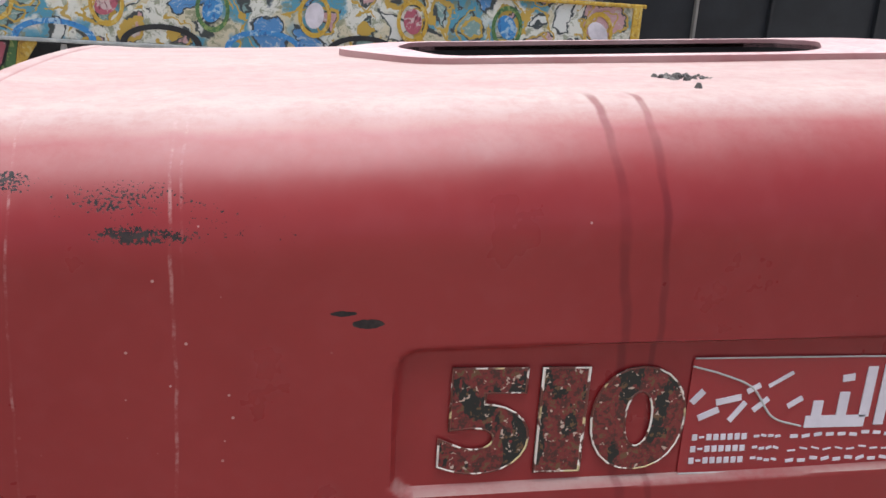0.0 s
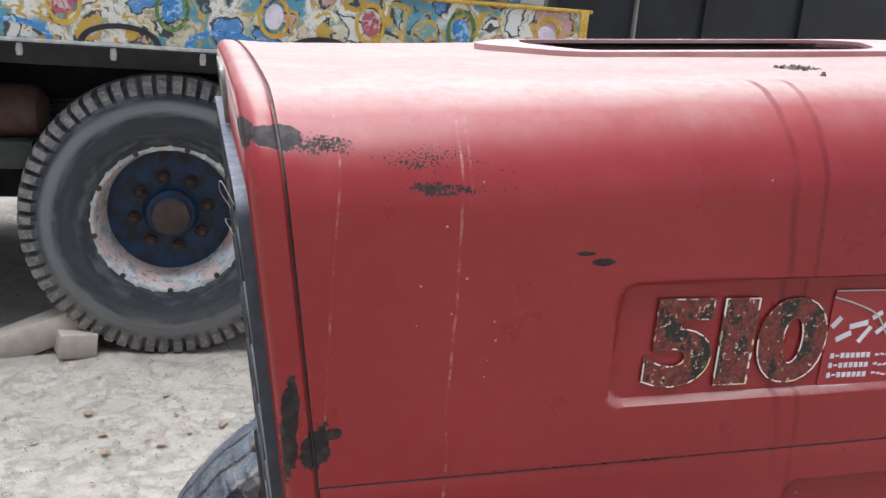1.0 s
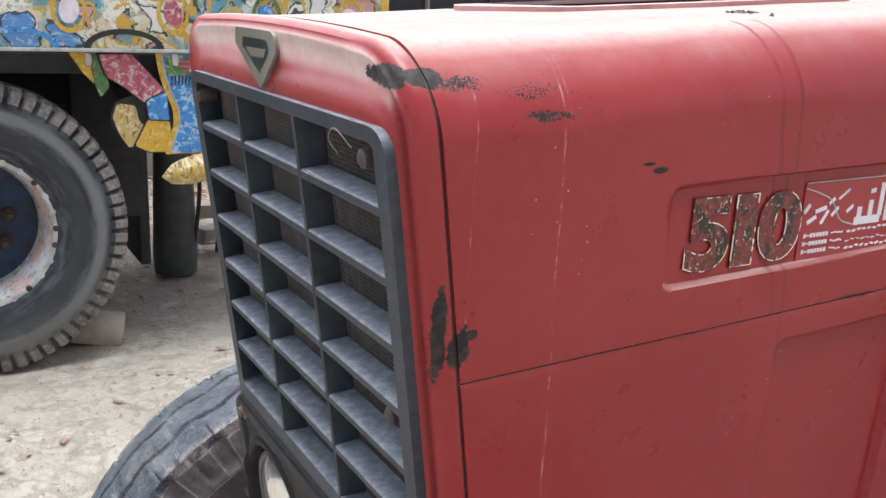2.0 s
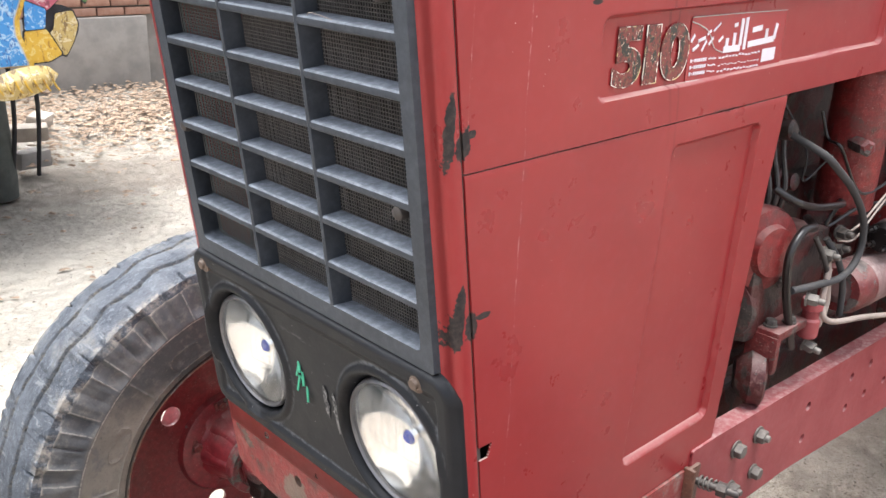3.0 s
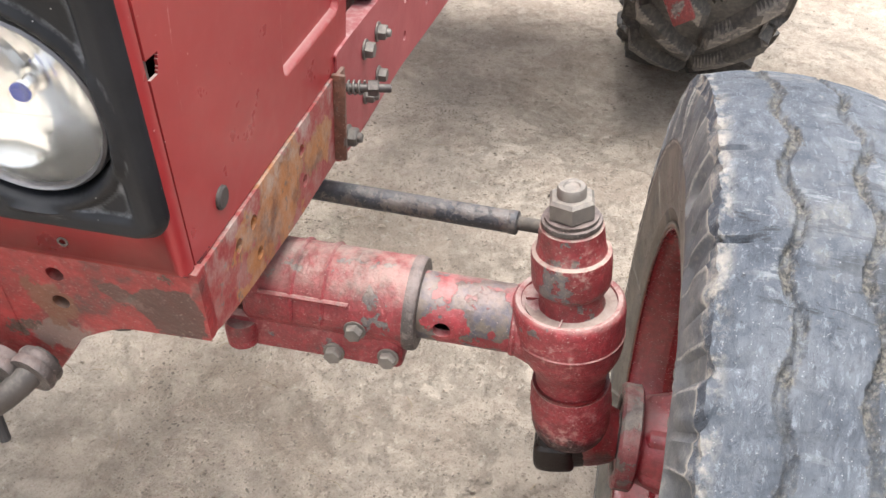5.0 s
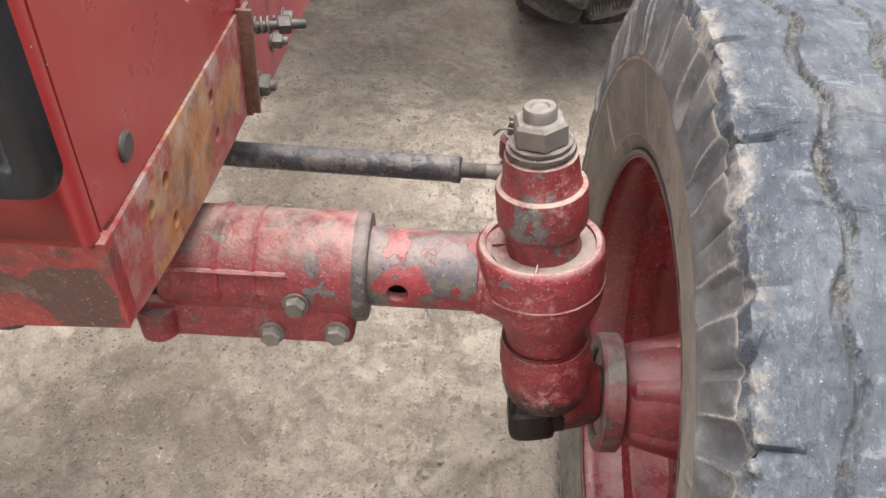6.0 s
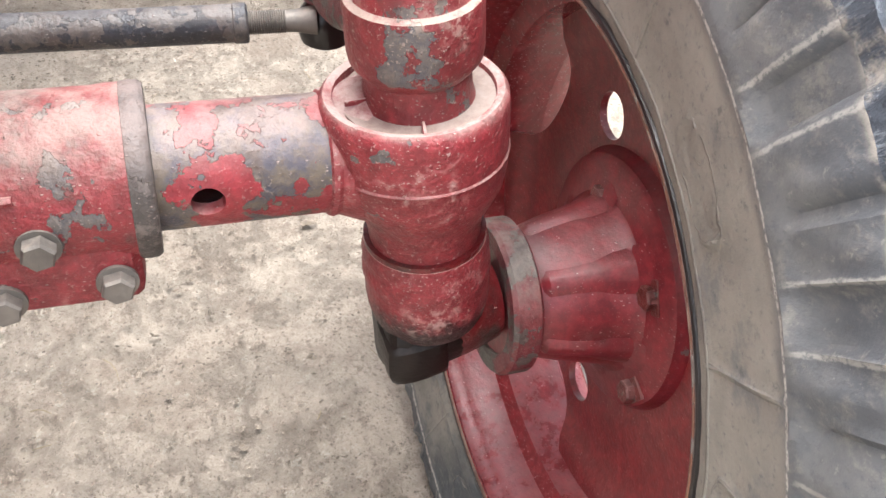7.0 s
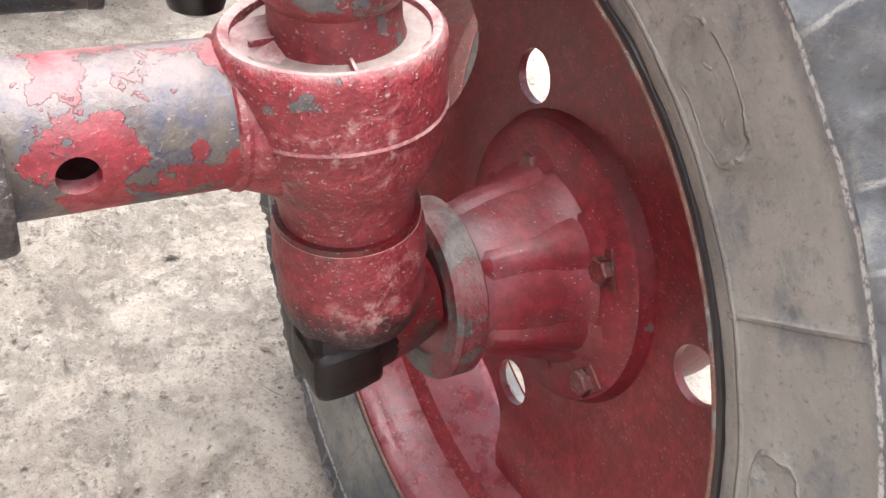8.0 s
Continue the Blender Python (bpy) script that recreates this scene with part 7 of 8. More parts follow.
        hose("injector_pipe", [(0.655 + 0.024 * k, -0.19, 1.07), (0.655 + 0.024 * k, -0.20, 1.13), (0.665 + 0.03 * k, -0.17, 1.19), (0.70 + 0.05 * k, -0.12, 1.25), (0.74 + 0.11 * k, -0.10, 1.29)], 0.0042, M_DARKSTEEL, "thin steel injector pipe", 8)
    hose("control_rod", [(1.30, -0.252, 1.285), (1.202, -0.252, 1.209), (1.074, -0.252, 1.105), (0.995, -0.250, 1.060)], 0.0052, M_DARKSTEEL, "grey steel control rod", 8)
    hose("control_rod", [(1.02, -0.236, 1.272), (1.106, -0.236, 1.216), (1.43, -0.236, 1.007)], 0.0034, M_GREASE_SHADE, "thin black control rod", 8)
    hose("throttle_cable", [(1.06, -0.258, 1.11), (0.97, -0.264, 1.088), (0.90, -0.266, 1.062), (0.845, -0.264, 1.052)], 0.0018, M_PALE, "bare control cable", 8)
    hose("throttle_cable", [(1.045, -0.258, 1.10), (0.95, -0.266, 1.070), (0.88, -0.268, 1.040), (0.83, -0.262, 1.046)], 0.0016, M_PALE, "bare control cable", 8)
    # injection pump with its unions
    bm = bmesh.new()
    box(bm, (0.74, -0.19, 0.985), (0.24, 0.10, 0.13), 0.015)
    box(bm, (0.77, -0.205, 1.045), (0.16, 0.07, 0.03), 0.008)
    lathe(bm, (0.64, -0.19, 0.97), (-1, 0, 0), [(0.055, 0), (0.055, 0.02), (0.03, 0.03)], 28)
    pump = part("injection_pump", bm, M_ENGINE, tractor, "oily red injection pump")
    bm = bmesh.new()
    lathe(bm, (0.655, -0.225, 1.062), (-0.25, -1, 0.05), [(0.062, -0.03), (0.064, 0.0), (0.060, 0.012), (0.040, 0.016), (0.036, 0.026), (0.0, 0.028)], 32)
    part("governor_cover", bm, M_FILTER, pump, "round grimy red cover")
    for k in range(4):
        bm = bmesh.new()
        c = (0.657 + 0.024 * k, -0.19, 1.03)
        lathe(bm, c, (0, 0, 1), [(0.009, 0), (0.009, 0.02), (0.011, 0.022), (0.011, 0.034), (0.007, 0.036), (0.0085, 0.040), (0.0085, 0.055), (0.005, 0.058)], 10)
        part("union", bm, M_DARKSTEEL, pump)
    bm = bmesh.new()
    lathe(bm, (0.775, -0.265, 0.90), (0, 0, 1), [(0.013, 0), (0.016, 0.004), (0.016, 0.03), (0.013, 0.034), (0.013, 0.046), (0.0165, 0.048), (0.0165, 0.060), (0.015, 0.064)], 24)
    part("priming_pump", bm, M_RAIL, pump, "small red priming pump")
    bm = bmesh.new()
    box(bm, (0.70, -0.245, 0.935), (0.09, 0.06, 0.014), 0.004)
    box(bm, (0.66, -0.25, 0.905), (0.014, 0.05, 0.06), 0.004)
    part("bracket", bm, M_BLOCK, pump, "dusty bracket")
    for x, y, z in ((0.71, -0.262, 0.942), (0.675, -0.25, 0.942)):
        bm = bmesh.new()
        bolt(bm, (x, y, z), (0, 0, 1), 0.015, 0.009)
        part("bolt", bm, M_DARKSTEEL, pump)
    for k, (x, y, z, w) in enumerate(((0.74, -0.268, 0.975, (0.2, -1, 0)), (0.83, -0.262, 1.06, (-0.4, -1, 0.1)), (0.80, -0.255, 1.03, (0, -1, 0)), (0.86, -0.245, 1.02, (0, -1, 0.3)), (0.78, -0.262, 0.885, (0, -1, -0.2)), (0.70, -0.245, 1.01, (-1, -0.4, 0)))):
        bm = bmesh.new()
        bolt(bm, (x, y, z), w, 0.017, 0.016, True, 0.008)
        part("banjo_fitting", bm, M_DARKSTEEL if k % 2 else M_STEEL, pump)
    bm = bmesh.new()
    lathe(bm, (0.66, -0.235, 0.86), (0.5, -0.8, 0), [(0.025, -0.02), (0.045, 0.0), (0.045, 0.02), (0.038, 0.024)], 28)
    part("water_pump_cover", bm, M_ENGINE, tractor, "round red cover")
    bm = bmesh.new()
    box(bm, (1.02, -0.175, 0.835), (0.72, 0.03, 0.02), 0.004)
    part("block_ledge", bm, M_ENGINE, block)
    rng = random.Random(17)
    for k in range(4):
        p = Vector((rng.uniform(0.62, 0.9), rng.uniform(-0.24, -0.15), rng.uniform(1.0, 1.26)))
        pts = [p]
        for j in range(5):
            p = p + Vector((rng.uniform(-0.03, 0.11), rng.uniform(-0.03, 0.02), rng.uniform(-0.09, 0.05)))
            p.y = max(-0.262, min(-0.13, p.y))
            pts.append(p)
        hose("wire", pts, rng.choice((0.0018, 0.0025, 0.0035)), M_GREASE_SHADE if k % 4 else M_HOSE, "", 8)
    for x, z, r, l in ((0.60, 1.17, 0.028, 0.09), (0.655, 1.20, 0.018, 0.07), (0.72, 1.215, 0.022, 0.08), (0.83, 1.115, 0.020, 0.05), (1.08, 1.16, 0.026, 0.09), (0.62, 1.08, 0.02, 0.05)):
        bm = bmesh.new()
        lathe(bm, (x, -0.13, z), (rng.uniform(-0.3, 0.3), -1, rng.uniform(-0.3, 0.3)), [(r, 0), (r, l * 0.6), (r * 0.7, l * 0.66), (r * 0.7, l), (r * 0.5, l * 1.05)], 16)
        part("engine_fitting", bm, M_ENGINE, block)
    bm = bmesh.new()
    box(bm, (1.86, CY, 0.74), (0.50, 0.56, 0.26), 0.04, seg=2)
    box(bm, (1.95, -0.385, 0.805), (0.42, 0.17, 0.20), 0.03, seg=2)
    part("gearbox_front", bm, M_ENGINE, tractor, "dark oily front of the gearbox")
    bm = bmesh.new()
    box(bm, (1.49, CY, 0.78), (0.25, 0.572, 0.34), 0.03, seg=3)
    casting = part("clutch_casting", bm, M_BLOCK, tractor, "grimy red casting behind the frame rail")
    for z in (0.68, 0.76, 0.84):
        bm = bmesh.new()
        box(bm, (1.49, CY - 0.287, z), (0.20, 0.012, 0.022), 0.004)
        part("casting_rib", bm, M_BLOCK, casting)
    for x, z in ((1.40, 0.66), (1.40, 0.90), (1.58, 0.66), (1.58, 0.90)):
        bm = bmesh.new()
        bolt(bm, (x, CY - 0.286, z), (0, -1, 0), 0.02, 0.012)
        part("bolt", bm, M_DARKSTEEL, casting)
    # clutch housing, fuel tank and tubes beyond
    bm = bmesh.new()
    pts = [(0.24, 0.0), (0.25, 0.02), (0.25, 0.06), (0.215, 0.10), (0.20, 0.45), (0.17, 0.52), (0.17, 1.0)]
    lathe(bm, (1.40, CY, 0.86), (1, 0, 0), pts, 40)
    for k in range(10):
        a = radians(36 * k)
        bolt(bm, (1.398, CY + 0.225 * math.cos(a), 0.86 + 0.225 * math.sin(a)), (-1, 0, 0), 0.018, 0.01)
    part("clutch_housing", bm, M_BLOCK, tractor, "red bell-shaped clutch housing")
    bm = bmesh.new()
    box(bm, (1.80, CY, 1.24), (0.82, 0.46, 0.40), 0.05, seg=3)
    part("fuel_tank", bm, M_BLOCK, tractor, "dull red fuel tank")
    bm = bmesh.new()
    box(bm, (1.42, -0.19, 1.13), (0.10, 0.06, 0.26), 0.01)
    for z in (1.02, 1.075):
        box(bm, (1.41, -0.215, z), (0.10, 0.02, 0.006), 0.002)
    part("oil_filter_body", bm, M_FILTER, tractor, "ribbed red filter body")
    for z in (1.085, 1.005):
        bm = bmesh.new()
        lathe(bm, (1.44, -0.24, z), (0.9, -0.35, -0.15), [(0.030, -0.04), (0.030, 0.04), (0.024, 0.045), (0.024, 0.11), (0.021, 0.112), (0.021, 0.06)], 24)
        part("oil_pipe", bm, M_BROWNRUST, tractor, "short rusty brown pipe stub")
    bm = bmesh.new()
    box(bm, (2.02, -0.36, 0.94), (0.7, 0.30, 0.05), 0.01)
    box(bm, (1.72, -0.36, 1.02), (0.06, 0.34, 0.16), 0.015)
    part("footplate", bm, M_BLOCK, tractor, "dusty red footplate")
    bm = bmesh.new()
    box(bm, (2.35, CY, 0.75), (0.7, 0.34, 0.34), 0.04)
    part("gearbox", bm, M_BLOCK, tractor, "red gearbox casing")
    # fender stay, and the rod that runs to it
    def bar(name, a, b, w, t, m, label=""):
        a, b = Vector(a), Vector(b)
        bm = bmesh.new()
        rot = (b - a).to_track_quat("Z", "Y").to_matrix()
        box(bm, (a + b) / 2, (w, t, (b - a).length), min(w, t) * 0.2, rot)
        return part(name, bm, m, tractor, label)
    stay = bar("fender_stay", (1.80, -0.28, 1.30), (1.80, -0.720, 0.52), 0.03, 0.060, M_RAIL, "flat red fender stay")
    bar("fender_stay", (1.80, -0.715, 0.53), (1.80, -0.79, 0.40), 0.025, 0.06, M_BLOCK)
    bm = bmesh.new()
    tube(bm, [(1.79, -0.66, 0.66), (1.79, -0.70, 0.61), (1.79, -0.755, 0.545)], 0.006, 8)
    part("stay_wire", bm, M_PALE, tractor)
    bm = bmesh.new()
    tube(bm, [(1.37, -0.20, 0.72), (1.43, -0.28, 0.69), (1.52, -0.425, 0.628), (1.80, -0.600, 0.518)], 0.012, 14, 6)
    rod = part("brake_rod", bm, M_DARKSTEEL, tractor, "rusty brown control rod")
    bm = bmesh.new()
    box(bm, (1.79, -0.675, 0.515), (0.04, 0.11, 0.05), 0.006, Euler((0.3, 0, 0)).to_matrix())
    box(bm, (1.79, -0.59, 0.515), (0.03, 0.05, 0.035), 0.005)
    part("rod_bracket", bm, M_RAIL, rod, "pinkish dusty bracket")


build_engine()


# ---- the painted truck behind, and the yard ----
def brushed(name, base, light, dark):
    """Sign painter's enamel: strokes of a lighter and a darker tone over the base colour, grimed."""
    n = Nodes(name, 0.5)
    v = n.mapped((1, 0.1, 1))
    a, b = n.noise(26, 4, 0.65, vec=v, dist=1.2), n.noise(38, 4, 0.7, vec=n.mapped((1.6, 0.1, 0.7), (2, 0, 5)), dist=0.6)
    col = n.mix(n.ramp(a, 0.53, 0.58, 0.0, 0.85), base, light)
    col = n.mix(n.ramp(b, 0.56, 0.61, 0.0, 0.85), col, dark)
    col = n.mix(n.ramp(n.noise(70, 5, 0.75), 0.58, 0.72, 0.0, 0.5), col, (0.30, 0.26, 0.21))
    n.bump(a, 0.001, 0.5)
    return n.done(col, 0.5)


def chalky_rim():
    """A truck rim painted white and pale blue, worn to pink primer and rust."""
    n = Nodes("chalky_white_rim", 0.6)
    a, b = n.noise(7, 4, 0.6), n.noise(40, 5, 0.7)
    col = n.mix(n.ramp(a, 0.42, 0.50), (0.48, 0.50, 0.52), (0.50, 0.38, 0.34))
    col = n.mix(n.ramp(n.noise(9, 3, vec=n.mapped((1, 1, 1), (4, 1, 2))), 0.54, 0.60), col, (0.30, 0.34, 0.33))
    col = n.mix(n.ramp(b, 0.56, 0.64, 0.0, 0.85), col, (0.10, 0.06, 0.045))
    col = n.mix(n.ramp(b, 0.34, 0.42, 0.7, 0.0), col, (0.55, 0.55, 0.53))
    n.bump(b, 0.001, 0.5)
    return n.done(col, 0.6)


M_FOLK = folk_paint("truck_art_on_white", (0.62, 0.56, 0.40), 1)
M_FOLK_Y = folk_paint("truck_art_on_yellow", (0.56, 0.38, 0.07), 4)
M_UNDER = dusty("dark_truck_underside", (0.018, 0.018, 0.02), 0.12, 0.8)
M_TRUCKBLUE = dusty("dark_blue_hub_paint", (0.008, 0.045, 0.12), 0.06, 0.6, second=(0.012, 0.012, 0.013))
M_RIM = chalky_rim()
M_NAVY = dusty("black_blue_steel_sheet", (0.008, 0.010, 0.014), 0.04, 0.6, scale=0.4)
M_CONCRETE = dusty("grey_weathered_concrete", (0.22, 0.21, 0.20), 0.4, 0.9, scale=0.5, second=(0.30, 0.28, 0.26))
M_STONE = dusty("pale_brick_stone", (0.36, 0.31, 0.26), 0.4, 0.9, second=(0.44, 0.39, 0.33))
M_NUT = dusty("sooty_brown_hub", (0.022, 0.014, 0.011), 0.12, 0.7, second=(0.055, 0.032, 0.024))
M_SOOTBROWN = dusty("sooty_brown_tank_paint", (0.060, 0.030, 0.018), 0.15, 0.7, second=(0.11, 0.060, 0.040))
M_LEG = dusty("dark_leg_paint", (0.035, 0.042, 0.038), 0.3, 0.7)
M_TY = brushed("painted_yellow", (0.56, 0.35, 0.04), (0.62, 0.48, 0.16), (0.30, 0.16, 0.03))
M_TB = brushed("painted_blue", (0.05, 0.23, 0.52), (0.40, 0.55, 0.66), (0.03, 0.10, 0.30))
M_TP = brushed("painted_pink", (0.42, 0.10, 0.14), (0.60, 0.50, 0.48), (0.16, 0.04, 0.06))
M_TG = brushed("painted_green", (0.08, 0.18, 0.06), (0.30, 0.36, 0.12), (0.03, 0.07, 0.03))
M_TGOLD = brushed("tarnished_gold", (0.46, 0.34, 0.12), (0.62, 0.54, 0.34), (0.14, 0.08, 0.03))

M_SCALLOP = dusty("chalky_scallop_paint", (0.50, 0.50, 0.48), 0.2, 0.6, scale=1.5, second=(0.30, 0.31, 0.31))
M_BRICK = dusty("dull_red_brick", (0.26, 0.13, 0.09), 0.4, 0.9, second=(0.34, 0.20, 0.15))
FACE = 2.95                       # the truck's near side
truck = thing("truck", "old cargo truck with bright hand-painted side boards", "truck")


def flat(name, outline, y, thick, m, parent, label="", holes=()):
    bm = bmesh.new()
    plate(bm, outline, list(holes), thick, lambda u, v, d: Vector((u, y + d, v)))
    return part(name, bm, m, parent, label)


def build_truck():
    bm = bmesh.new()
    box(bm, (-1.7, FACE + 0.03, 1.43), (6.56, 0.06, 0.26), 0.006)
    board = part("side_board", bm, M_FOLK, truck, "side board painted with yellow scrolls and blue medallions")
    for z, h, m in ((1.293, 0.014, M_SCALLOP), (1.556, 0.016, M_TY)):
        bm = bmesh.new()
        box(bm, (-1.7, FACE + 0.022, z), (6.58, 0.07, h), 0.004)
        part("board_trim", bm, m, board)
    bm = bmesh.new()
    box(bm, (1.555, FACE + 0.02, 1.43), (0.035, 0.075, 0.262), 0.005)
    part("corner_post", bm, M_TY, board)
    for k in range(14):
        x = -3.8 + 0.385 * k
        bm = bmesh.new()
        arch = [(x + 0.15 * math.cos(a), 1.30 + 0.075 * math.sin(a)) for a in (math.pi * j / 16 for j in range(17))]
        inner = [(x + 0.125 * math.cos(a), 1.30 + 0.055 * math.sin(a)) for a in (math.pi * (16 - j) / 16 for j in range(17))]
        plate(bm, arch + inner, [], 0.003, lambda u, v, d: Vector((u, FACE - 0.003 + d, v)))
        part("painted_arch", bm, M_UNDER if k % 2 else M_TB, board)
        bm = bmesh.new()
        plate(bm, circle(x + 0.19, 1.44, 0.085, 24, 0.75), [circle(x + 0.19, 1.44, 0.066, 24, 0.75)], 0.003, lambda u, v, d: Vector((u, FACE - 0.0035 + d, v)))
        part("painted_ring", bm, M_TY if k % 3 else M_TG, board)
        bm = bmesh.new()
        plate(bm, circle(x + 0.19, 1.44, 0.05, 20, 0.72, 0.3 * k), [], 0.003, lambda u, v, d: Vector((u, FACE - 0.0038 + d, v)))
        part("painted_flower", bm, (M_TB, M_WHITE, M_TP)[k % 3], board)
    # unseen height and depth added here to cut skylight around the truck
    bm = bmesh.new()
    box(bm, (-1.8, FACE + 0.85, 1.87), (6.2, 1.5, 0.60), 0.01)
    part("upper_board", bm, M_FOLK_Y, truck, "upper painted boards, enlarged out of view to block skylight")
    bm = bmesh.new()
    box(bm, (1.2, FACE + 0.16, 1.60), (0.42, 0.1, 0.07), 0.006)
    part("pale_box", bm, M_SCUFF, truck)
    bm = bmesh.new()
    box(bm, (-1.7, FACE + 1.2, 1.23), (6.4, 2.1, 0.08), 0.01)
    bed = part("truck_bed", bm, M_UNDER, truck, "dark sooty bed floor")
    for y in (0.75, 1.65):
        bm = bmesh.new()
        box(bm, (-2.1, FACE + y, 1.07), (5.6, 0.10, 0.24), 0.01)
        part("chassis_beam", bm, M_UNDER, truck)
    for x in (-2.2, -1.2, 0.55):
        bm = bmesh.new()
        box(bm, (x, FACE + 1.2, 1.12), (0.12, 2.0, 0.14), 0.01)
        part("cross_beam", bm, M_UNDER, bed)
    bm = bmesh.new()
    lathe(bm, (-1.15, FACE + 0.42, 0.97), (1, 0, 0), [(0.0, 0.0), (0.06, 0.008), (0.10, 0.04), (0.112, 0.08), (0.112, 0.42), (0.10, 0.46), (0.06, 0.492), (0.0, 0.50)], 32)
    part("air_tank", bm, M_SOOTBROWN, truck, "sooty brown tank under the bed")
    bm = bmesh.new()
    box(bm, (-0.78, FACE + 0.36, 0.80), (0.16, 0.14, 0.12), 0.02)
    part("valve_box", bm, M_LEG, truck, "dark green valve box")
    # added sheet: keeps skylight off the ground below and darkens the background
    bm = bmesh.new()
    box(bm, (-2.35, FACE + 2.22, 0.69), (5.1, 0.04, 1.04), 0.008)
    part("far_light_block", bm, M_UNDER, truck, "added dark sheet that blocks skylight at the bed's far side")
    # made-up box that hides and shades the bright ground behind it
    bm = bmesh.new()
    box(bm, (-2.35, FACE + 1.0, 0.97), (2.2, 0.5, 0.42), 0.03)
    part("under_bed_block", bm, M_UNDER, truck, "long black box added to block light under the bed")
    bm = bmesh.new()
    for k in range(6):
        box(bm, (-0.45, FACE + 0.62, 1.0 - 0.022 * k), (1.5 - 0.2 * k, 0.08, 0.018), 0.004)
    part("leaf_spring", bm, M_UNDER, truck, "sooty stack of leaf springs")
    bm = bmesh.new()
    lathe(bm, (-0.155, FACE + 0.2, 0.585), (0, 1, 0), [(0.09, 0), (0.09, 0.7), (0.22, 0.85), (0.22, 1.1), (0.09, 1.25), (0.09, 2.0)], 24)
    part("drive_axle", bm, M_UNDER, truck, "black drive axle")
    for k in range(16):
        bm = bmesh.new()
        lathe(bm, (-3.0 + 0.33 * k, FACE + 0.01, 1.235), (0, 0, 1), [(0.010, 0), (0.013, 0.02), (0.010, 0.045)], 10)
        part("hook", bm, M_SCUFF, board)
    # wheel
    cx, cz, r = -0.155, 0.585, 0.595
    w = 0.30
    sec = section(0.30, r, w, 0.015, 0.55, 108)
    def depth(a, s, p):
        rr, y = p
        t = y / (w * 0.445)
        if rr > 0.555:
            f = (a * 62 / 6.2832 + (0.5 if t > 0 else 0)) % 1.0
            d = 0.022 * (1 - ease(abs(f - 0.5), 0.10, 0.17)) * ease(abs(t), 0.35, 0.5)
            for c in (-0.3, 0.3):
                d = max(d, 0.012 * (1 - ease(abs(t - c), 0.05, 0.09)))
            return d
        if rr > 0.51:
            f = (a * 62 / 6.2832 + (0.5 if y > 0 else 0)) % 1.0
            return 0.018 * (1 - ease(abs(f - 0.5), 0.10, 0.17)) * ease(rr, 0.51, 0.53)
        return -0.003 * (1 - ease(abs(rr - 0.46), 0.002, 0.006)) - 0.003 * (1 - ease(abs(rr - 0.39), 0.002, 0.006))
    tyre = tyre_mesh("tyre", sec, depth, 520, (M_DARKRUBBER, M_BARTOP), lambda a, s, p: 1 if p[0] > 0.53 and depth(a, s, p) < 0.004 else 0)
    for x, y in ((cx, 0.19), (cx, 2.05), (cx - 2.93, 0.19)):
        bm = bmesh.new()
        lathe(bm, (0, 0, 0), (0, -1, 0), [(0.296, 0.105), (0.315, 0.112), (0.318, 0.100), (0.300, 0.090), (0.285, 0.06), (0.272, -0.06), (0.262, -0.075)], 64, cap=False)
        wheel = part("truck_wheel", bm, M_RIM, truck, "truck wheel with a chalky painted rim and dusty tyre")
        wheel.matrix_basis = Matrix.Translation((x, FACE + y, cz))
        bm = bmesh.new()
        lathe(bm, (0, 0, 0), (0, -1, 0), [(0.296, 0.100), (0.300, 0.113), (0.318, 0.1165), (0.330, 0.113), (0.334, 0.104), (0.328, 0.098)], 64, cap=False)
        part("rim_ring", bm, M_SCALLOP, wheel, "chalky white rim edge")
        t = new("tyre", tyre)
        t.parent = wheel
        tagged(t, "dusty grey truck tyre with notched shoulders")
        bm = bmesh.new()
        lathe(bm, (0, 0, 0), (0, -1, 0), [(0.262, -0.12), (0.262, -0.070), (0.235, -0.066), (0.12, -0.065), (0.105, -0.05), (0.10, 0.0), (0.085, 0.01), (0.078, 0.045), (0.068, 0.055), (0.0, 0.056)], 40)
        hub = part("truck_hub", bm, M_TRUCKBLUE, wheel, "dark blue hub with sooty studs")
        bm = bmesh.new()
        lathe(bm, (0, 0, 0), (0, -1, 0), [(0.078, 0.03), (0.082, 0.034), (0.080, 0.056), (0.066, 0.060), (0.0, 0.0605)], 8)
        part("hub_cap", bm, M_NUT, hub, "sooty brown hub cap")
        for k in range(8):
            bm = bmesh.new()
            a = 2 * math.pi * k / 8 + 0.2
            bolt(bm, (0.155 * math.cos(a), 0.064, 0.155 * math.sin(a)), (0, -1, 0), 0.046, 0.03, True, 0.02)
            part("wheel_nut", bm, M_NUT, hub)
        for k in range(28):
            bm = bmesh.new()
            a = 2 * math.pi * k / 28
            lathe(bm, (0.306 * math.cos(a), -0.108, 0.306 * math.sin(a)), (0, -1, 0), [(0.013, 0.003), (0.012, 0.010), (0.0, 0.0115)], 10)
            part("painted_scallop", bm, M_SCALLOP if k % 3 else M_NUT, wheel)
    # painted metal pendants that hang below the board
    def pendant(x0, flip):
        s = -1 if flip else 1
        X = lambda v: x0 + s * v
        shape = ((-0.122, 1.285), (0.122, 1.285), (0.112, 1.21), (0.090, 1.13), (0.060, 1.06), (0.058, 1.00), (0.082, 0.93), (0.098, 0.875), (-0.098, 0.875), (-0.082, 0.93), (-0.058, 1.00), (-0.060, 1.06), (-0.090, 1.13), (-0.112, 1.21))
